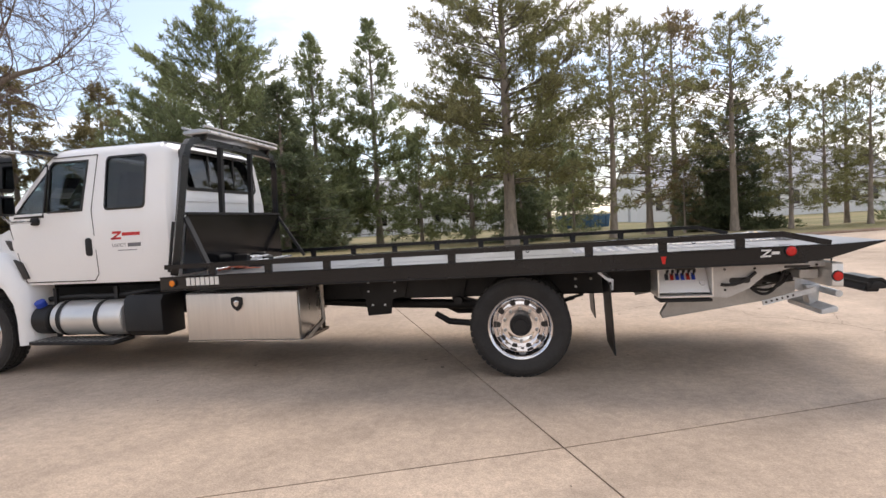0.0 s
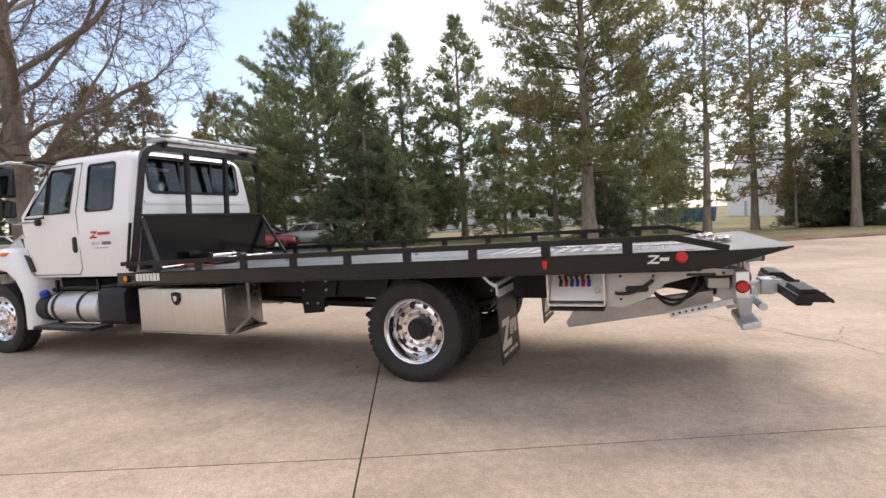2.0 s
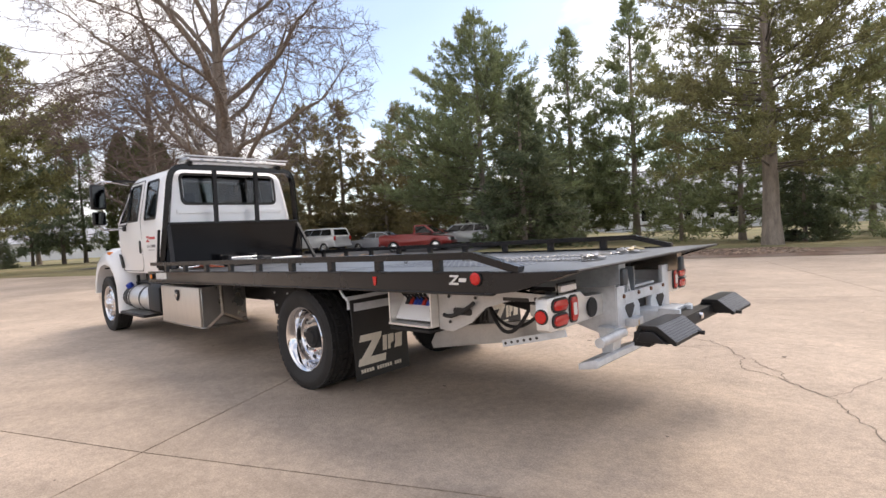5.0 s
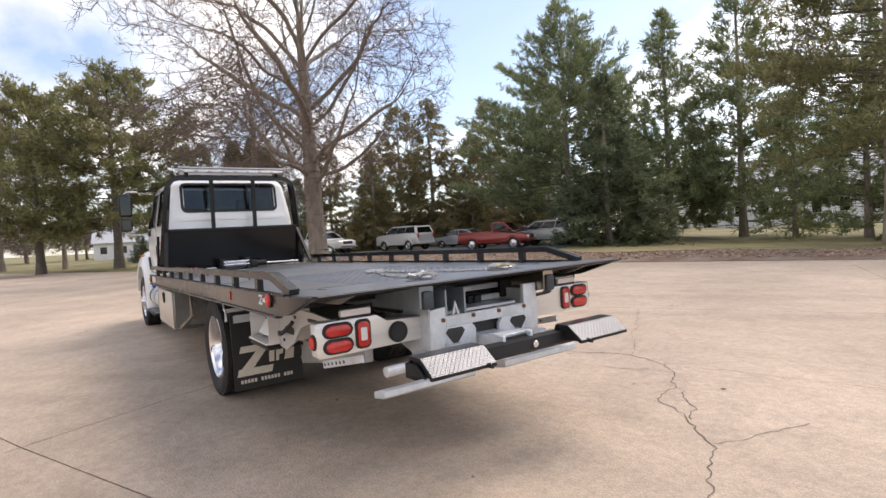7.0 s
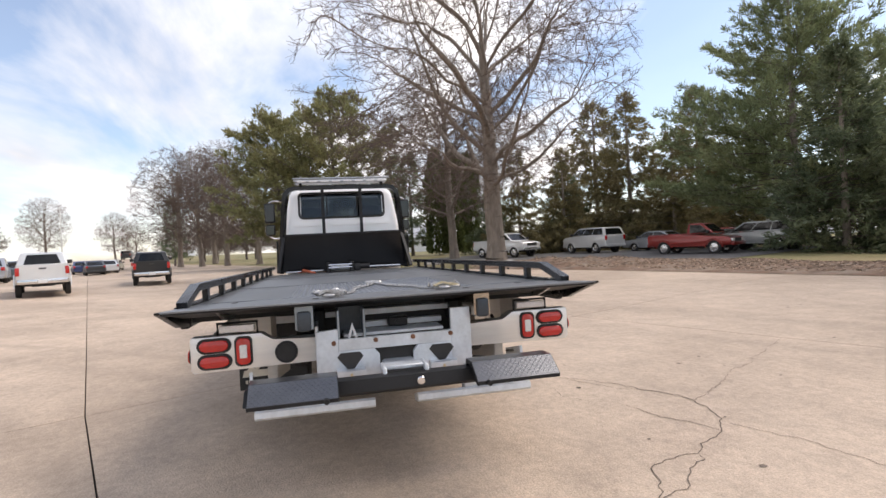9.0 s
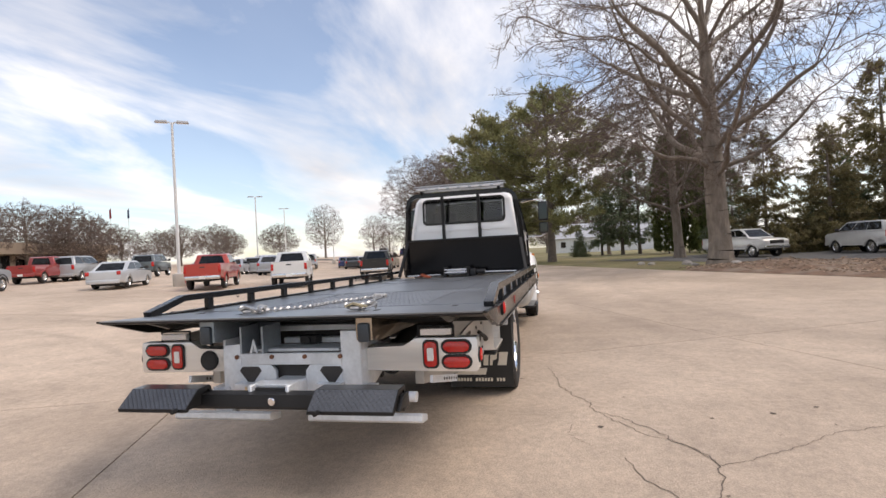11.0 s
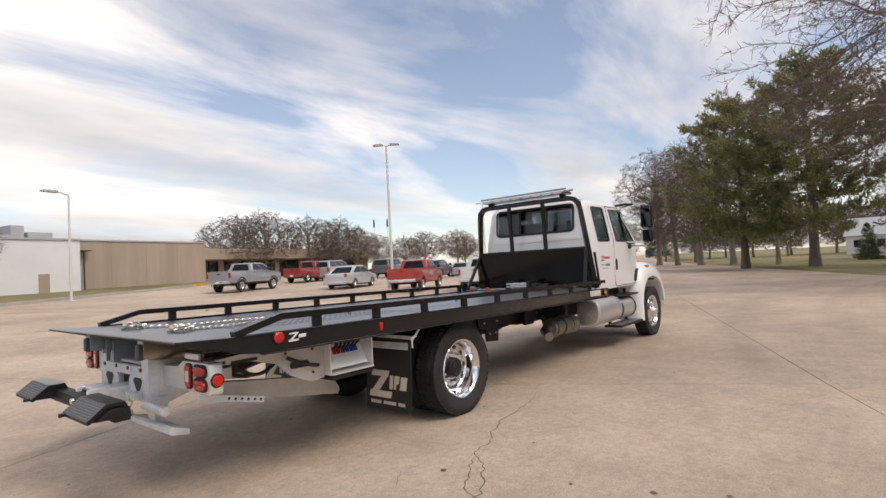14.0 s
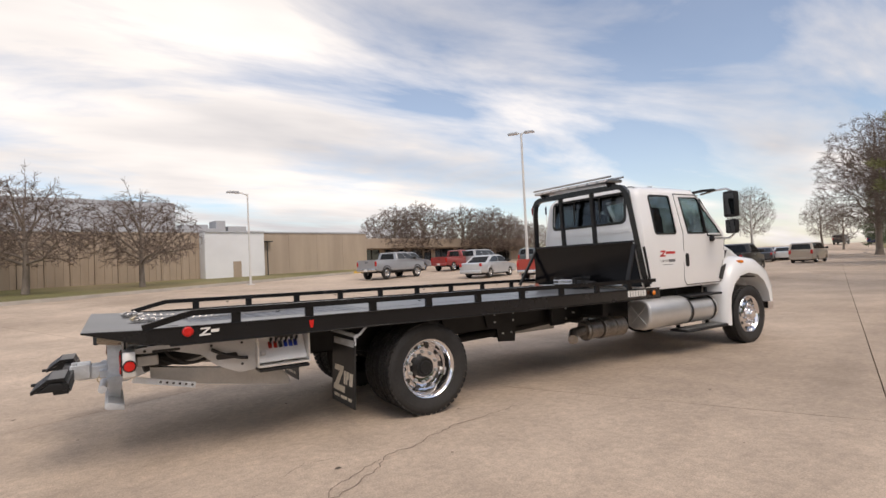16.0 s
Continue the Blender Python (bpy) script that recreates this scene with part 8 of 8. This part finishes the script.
# ---- the long low building ----
def building():
    O = Vector((-15.74, -35.65, 0)); D = Vector((0.9765, 0.2155, 0)); N = Vector((-0.2155, 0.9765, 0))
    g0 = gz(-10, -34.8) - 0.15
    top = 4.35
    b = thing("factory_building", "long low tan building with ribbed panels and a white projecting block", "building")

    def at(u, v, z):
        p = O + D * u + N * v
        return (p.x, p.y, z)

    def slab(bm, u0, u1, v0, v1, z0, z1):
        vs = [bm.verts.new(at(u, v, z)) for u in (u0, u1) for v in (v0, v1) for z in (z0, z1)]
        for q in ((0, 1, 3, 2), (4, 6, 7, 5), (0, 4, 5, 1), (2, 3, 7, 6), (0, 2, 6, 4), (1, 5, 7, 3)):
            bm.faces.new([vs[i] for i in q])

    bm = BM(); slab(bm, 0, 48, -18, -0.3, g0 - 0.5, top - 0.1)
    part("core_wall", bm, TAN_WALL, b)
    panel_at = [(2.4 * i, 2.4) for i in range(4)]
    for u, w in panel_at:
        bm = BM(); slab(bm, u + 0.005, u + w - 0.005, -0.3, 0.0, g0 - 0.5, top)
        part("wall_panel", bm, TAN_WALL, b)
    # ribbed panels to the far left
    for i in range(27):
        u = 13.7 + i * 1.2
        bm = BM(); slab(bm, u + 0.02, u + 1.18, -0.3, 0.0, g0 - 0.5, top)
        for r in range(3):
            slab(bm, u + 0.16 + r * 0.4, u + 0.30 + r * 0.4, 0.0, 0.07, g0 - 0.5, top)
        part("ribbed_panel", bm, TAN_WALL, b)
    bm = BM(); slab(bm, 9.6, 13.7, -0.3, 0.9, g0 - 0.5, top - 0.05)
    block = part("white_block", bm, WHITE_WALL, b, "white painted projecting block")
    bm = BM(); slab(bm, 11.3, 11.85, 0.9, 0.94, g0 - 0.1, g0 + 1.25)
    door = part("service_door", bm, TAN_WALL, b, "small tan service door")
    bm = BM(); slab(bm, 0, 48, -0.4, 0.06, top, top + 0.10); slab(bm, 9.6, 13.7, 0.06, 0.98, top - 0.05, top + 0.06)
    part("parapet_cap", bm, ROOF_GREY, b)
    for u0, u1, v0, v1, z0, z1 in ((10.6, 11.3, -4.5, -3.2, top, top + 1.15), (11.3, 14.5, -5, -3, top, top + 0.55), (9.0, 10.4, -5, -3.2, top, top + 0.75), (11.8, 13.6, -4.6, -3.4, top + 0.55, top + 0.85)):
        bm = BM(); slab(bm, u0, u1, v0, v1, z0, z1)
        part("roof_unit", bm, ROOF_GREY, b, "grey rooftop unit")
    bm = BM(); slab(bm, 14.2, 26.0, -12, -3, top - 0.2, top + 2.3)
    part("roof_house", bm, ROOF_GREY, b, "pale grey upper block")
    # bracket next to the block, and a dark post for the thin vertical shadow
    bm = BM()
    slab(bm, 9.15, 9.21, 0.5, 0.56, g0, g0 + 2.6)
    slab(bm, 8.75, 9.4, 0.02, 0.6, g0 + 2.6, g0 + 2.66)
    part("canopy_frame", bm, DARK_TRIM_AND_HOLES, b)
    # lower office wing with a dark glazed front
    w = thing("office_wing", "low tan office wing with dark windows under a deep eave", "building")
    bm = BM(); slab(bm, -26, -0.6, -16, -3.0, g0 - 0.4, g0 + 2.1)
    part("wing_wall", bm, TAN_WALL, w)
    bm = BM(); slab(bm, -26, -0.4, -16.5, -1.8, g0 + 2.1, g0 + 3.0)
    part("eave", bm, TAN_WALL, w, "deep tan eave")
    for i in range(7):
        bm = BM(); slab(bm, -3.6 - i * 3.3, -1.0 - i * 3.3, -3.0, -2.96, g0 + 0.1, g0 + 2.0)
        win = part("window", bm, DARKGLASS, w)
        bm = BM()
        for j in range(3):
            slab(bm, -3.6 - i * 3.3 + 0.87 * j - 0.03, -3.6 - i * 3.3 + 0.87 * j + 0.03, -2.96, -2.90, g0 + 0.1, g0 + 2.0)
        pieces("mullion", bm, DARK_TRIM_AND_HOLES, win)
    # lawn strip with its kerb in front
    us = (-2, 0, 4, 9, 15, 22, 30, 40, 55)
    reach = (1.6, 2.3, 3.6, 5.2, 7.0, 9.0, 11.0, 13.0, 15.0)
    vv, ff = [], []
    for u, rr in zip(us, reach):
        for t in (-0.1, 0.35, 0.7, 1.0):
            p = at(u, rr * t, 0)
            vv.append((p[0], p[1], gz(p[0], p[1]) + 0.13))
    for i in range(len(us) - 1):
        for j in range(3):
            ff.append((i * 4 + j, (i + 1) * 4 + j, (i + 1) * 4 + j + 1, i * 4 + j + 1))
    lawn = new("lawn", raw_mesh("lawn", vv, np.array(ff), GRASS, True))
    tagged(lawn, "narrow green lawn in front of the tan building", "lawn", kind="structure")
    for i in range(len(us) - 1):
        bm = BM()
        p, q = Vector(vv[i * 4 + 3]), Vector(vv[(i + 1) * 4 + 3])
        sweep(bm, [p - Vector((0, 0, 0.06)), q - Vector((0, 0, 0.06))], rect(0.15, 0.16))
        k = link("kerb", bm, YELLOW if i < 2 else CURB)
        tagged(k, "yellow painted kerb" if i < 2 else "pale concrete kerb", "kerb", kind="structure")


building()


def farm_house(x, y, heading, w, d, h, label):
    hs = thing("white_barn", label, "building", "white buildings beyond the trees")
    bm = BM()
    prism(bm, [(-d / 2, -0.4), (d / 2, -0.4), (d / 2, h), (0, h + d * 0.32), (-d / 2, h)], "x", -w / 2, w / 2)
    part("wall", bm, WHITE_WALL, hs)
    for s in (-1, 1):
        bm = BM()
        prism(bm, [(s * (d / 2 + 0.3), h - 0.12), (0, h + d * 0.32 + 0.06), (0, h + d * 0.32 + 0.16), (s * (d / 2 + 0.3), h - 0.02)], "x", -w / 2 - 0.25, w / 2 + 0.25)
        part("roof", bm, ROOF_GREY, hs)
    n = int(w / 2.6)
    for i in range(n):
        for s in (-1, 1):
            bm = BM()
            xx = -w / 2 + (i + 0.5) * w / n
            box(bm, xx - 0.45, xx + 0.45, *sorted((s * d / 2, s * (d / 2 + 0.03))), h * 0.35, h * 0.75)
            part("window", bm, DARKGLASS, hs)
    bm = BM()
    box(bm, w / 2, w / 2 + 0.03, -0.9, 0.9, -0.1, min(h * 0.8, 2.2)); box(bm, -w / 2 - 0.03, -w / 2, -0.5, 0.5, 0, min(2.1, h * 0.8))
    pieces("door", bm, ROOF_GREY, hs)
    hs.matrix_basis = pose(x, y, ground_at(x, y), 0, 0, heading)


farm_house(-98, 12.5, 83, 22, 8.0, 2.7, "white gabled shed beyond the lawn")
farm_house(-62, 66, 30, 26, 14, 4.2, "long white building beyond the pines")
farm_house(-20, 78, 20, 40, 15, 4.0, "long pale building behind the trees")
farm_house(30, 80, 10, 34, 16, 4.5, "wide white building behind the trees")
farm_house(-243, -58, 20, 9, 7, 2.6, "small white house at the end of the drive")


def dumpster(x, y):
    d = thing("skip_container", "blue steel skip beyond the trees", "container")
    bm = BM()
    prism(bm, [(-2.4, 0.25), (2.4, 0.25), (2.6, 1.6), (-2.6, 1.6)], "y", -1.1, 1.1, 0.02)
    part("bin", bm, material("skip_blue", (0.05, 0.13, 0.24), 0.5, var=0.15), d)
    bm = BM()
    for i in range(6):
        box(bm, -2.2 + i * 0.85, -2.1 + i * 0.85, -1.16, 1.16, 0.3, 1.58)
    pieces("rib", bm, material("skip_rib", (0.05, 0.12, 0.22), 0.5, var=0.15), d)
    d.matrix_basis = pose(x, y, ground_at(x, y), 0, 0, 20)


dumpster(4.6, 52.0)

# rocks at the mulch bed's edge and thawed leaf litter
rnd = random.Random(4)
for i in range(9):
    s = -24 + i * 1.3 + rnd.uniform(-0.4, 0.4)
    x, y = xy(s, edge_at(s) + rnd.uniform(2.2, 3.6))
    bm = BM()
    bmesh.ops.create_icosphere(bm, subdivisions=2, radius=0.28)
    for v in bm.verts:
        v.co *= 1 + 0.35 * noise.noise(v.co * 3 + Vector((i, 0, 0)))
        v.co.z *= 0.6
    ob = link("boulder", bm, ROCK)
    ob.matrix_basis = pose(x, y, ground_at(x, y) + 0.05, 0, 0, i * 50) @ Matrix.Scale(rnd.uniform(0.6, 1.3), 4)
    tagged(ob, "grey landscape boulder in the mulch bed", "rock", "landscape boulders")


# ---- slabs and cracks ----
def crack(points, width, seed, wob=0.05):
    rnd = random.Random(seed)
    line = []
    for (xa, ya), (xb, yb) in zip(points, points[1:]):
        n = max(2, int(math.hypot(xb - xa, yb - ya) / 0.055))
        for i in range(n):
            t = i / n
            k = noise.noise(Vector((xa + (xb - xa) * t * 1.0, ya + (yb - ya) * t, seed)) * 3.2) * wob + rnd.uniform(-1, 1) * wob * 0.42
            nx, ny = -(yb - ya), xb - xa
            ln = math.hypot(nx, ny)
            line.append((xa + (xb - xa) * t + nx / ln * k, ya + (yb - ya) * t + ny / ln * k))
    line.append(points[-1])
    bm = BM()
    prev = None
    for i, (x, y) in enumerate(line):
        j = min(i + 1, len(line) - 1); h = max(i - 1, 0)
        dx, dy = line[j][0] - line[h][0], line[j][1] - line[h][1]
        ln = math.hypot(dx, dy) or 1
        w = width * 0.52 * (0.30 + 1.0 * abs(noise.noise(Vector((x * 2.1, y * 2.1, seed + 7))))) * (0.5 if i in (0, len(line) - 1) else 1) + 0.002
        pair = [bm.verts.new((x - dy / ln * w * s, y + dx / ln * w * s, gz(x, y) + 0.0035)) for s in (-0.5, 0.5)]
        if prev:
            bm.faces.new((prev[0], pair[0], pair[1], prev[1]))
        prev = pair
    ob = link("crack", bm, CRACK, False)
    tagged(ob, "dark irregular crack in the concrete", "crack", kind="structure")


crack([(4.1, 0.1), (3.99, 0.35), (3.72, 0.92), (3.38, 1.27), (3.02, 1.47), (2.90, 1.85), (2.66, 2.26), (2.45, 2.46), (2.0, 2.60), (1.46, 2.36), (0.89, 1.94), (0.34, 1.70), (0.0, 1.60), (-0.5, 1.5), (-0.96, 1.39)], 0.022, 3)
crack([(3.68, 0.99), (3.86, 1.41), (3.95, 1.75)], 0.016, 4)
crack([(3.38, 1.27), (3.30, 1.48), (2.95, 1.86)], 0.02, 14)
crack([(2.55, 2.43), (3.0, 2.65), (3.45, 2.74), (4.4, 2.95)], 0.014, 5)
crack([(2.0, 2.60), (1.5, 3.32), (0.62, 4.69), (0.3, 5.2)], 0.010, 6)
crack([(2.66, 2.26), (2.40, 2.20), (2.2, 2.05), (1.9, 2.0)], 0.012, 16)
crack([(0.94, 1.95), (1.40, 2.19), (1.69, 2.45), (2.0, 2.60)], 0.012, 7)
crack([(-4.8, 3.4), (-3.0, 4.0), (-2.2, 4.4)], 0.008, 9)
for i in range(16):
    rnd = random.Random(100 + i)
    x, y = rnd.uniform(-8, 5), rnd.choice((-1, 1)) * rnd.uniform(1.6, 7)
    a = rnd.uniform(0, 6.28)
    crack([(x, y), (x + 0.25 * math.cos(a), y + 0.25 * math.sin(a)), (x + 0.45 * math.cos(a + 0.6), y + 0.4 * math.sin(a + 0.6))], 0.005, 200 + i, 0.03)

# leaf litter and small spalls
g = np.random.RandomState(9)
lv, lf = [], []
for i in range(150):
    x, y = g.uniform(-12, 7), g.uniform(-9, 10)
    r = g.uniform(0.008, 0.03)
    k = len(lv)
    a0 = g.uniform(0, 6.28)
    for q in range(5):
        a = a0 + 2 * np.pi * q / 5
        rr = r * g.uniform(0.4, 1.2)
        lv.append((x + rr * np.cos(a), y + rr * np.sin(a), gz(x, y) + 0.003 + g.uniform(0, 0.004)))
    lf.append((k, k + 1, k + 2, k + 3, k + 4))
litter = new("leaf_litter", raw_mesh("leaf_litter", lv, np.array(lf), CRACK))
tagged(litter, "scattered dead leaf bits and small spalls on the concrete", "litter", kind="stuff")

STEP, S0, W0 = 7.306, -0.78, -2.517


def joint_xy(s, w):
    """The joints run a little askew to the lot's edge."""
    return xy(s - 0.03 * (w + 2.5), w - (0.022 if s > S0 else 0.055) * (s - S0) * max(0.0, min(1.0, (10.0 - w) / 6.0)))


for i in range(-11, 7):
    for j in range(-10, 3):
        sa, wa = S0 + i * STEP, W0 + j * STEP
        gap = 0.006
        near = abs(i) < 3 and abs(j) < 3
        n = 6
        verts, faces = [], []
        last = j == 2
        for a in range(n + 1):
            for b in range(n + 1):
                s = sa + gap + (STEP - 2 * gap) * a / n
                w1 = edge_at(s) - wa if last else STEP
                w = wa + gap + (w1 - 2 * gap) * b / n
                x, y = joint_xy(s, w)
                verts.append((x, y, gz(x, y)))
        if last and edge_at(sa) - wa < 0.3:
            continue
        m = n + 1
        for a in range(n):
            for b in range(n):
                faces.append((a * m + b, (a + 1) * m + b, (a + 1) * m + b + 1, a * m + b + 1))
        rim = [a * m for a in range(m)] + [n * m + b for b in range(1, m)] + [a * m + n for a in range(n - 1, -1, -1)] + [b for b in range(n - 1, 0, -1)]
        base = len(verts)
        for q in rim:
            verts.append((verts[q][0], verts[q][1], verts[q][2] - 0.09))
        for q in range(len(rim)):
            q1 = (q + 1) % len(rim)
            faces.append((rim[q1], rim[q], base + q, base + q1))
        ob = new("slab", raw_mesh("slab", verts, np.array(faces), CONCRETE))
        ob.parent = pavement


for name, s0, s1 in (("drive_far", -420.0, S0 - 11 * STEP), ("lot_far", S0 + 7 * STEP, 120.0)):
    ss = list(np.linspace(s0, s1, 30))
    ob = grid_mesh(name, ss, [-88, -60, -40, -20, -8, 4, 12, "edge"], lambda s, w: (*xy(s, edge_at(s) if w == "edge" else w), gz(*xy(s, edge_at(s) if w == "edge" else w)) - 0.004), CONCRETE)
    tagged(ob, "tan concrete that runs on into the distance", "pavement", kind="structure")
ob = grid_mesh("lot_edge", list(np.linspace(-81.1, 50.3, 40)), [-90, -84, -78, W0 - 10 * STEP], lambda s, w: (*xy(s, w), gz(*xy(s, w)) - 0.004), CONCRETE)
tagged(ob, "tan concrete behind the building", "pavement", kind="structure")
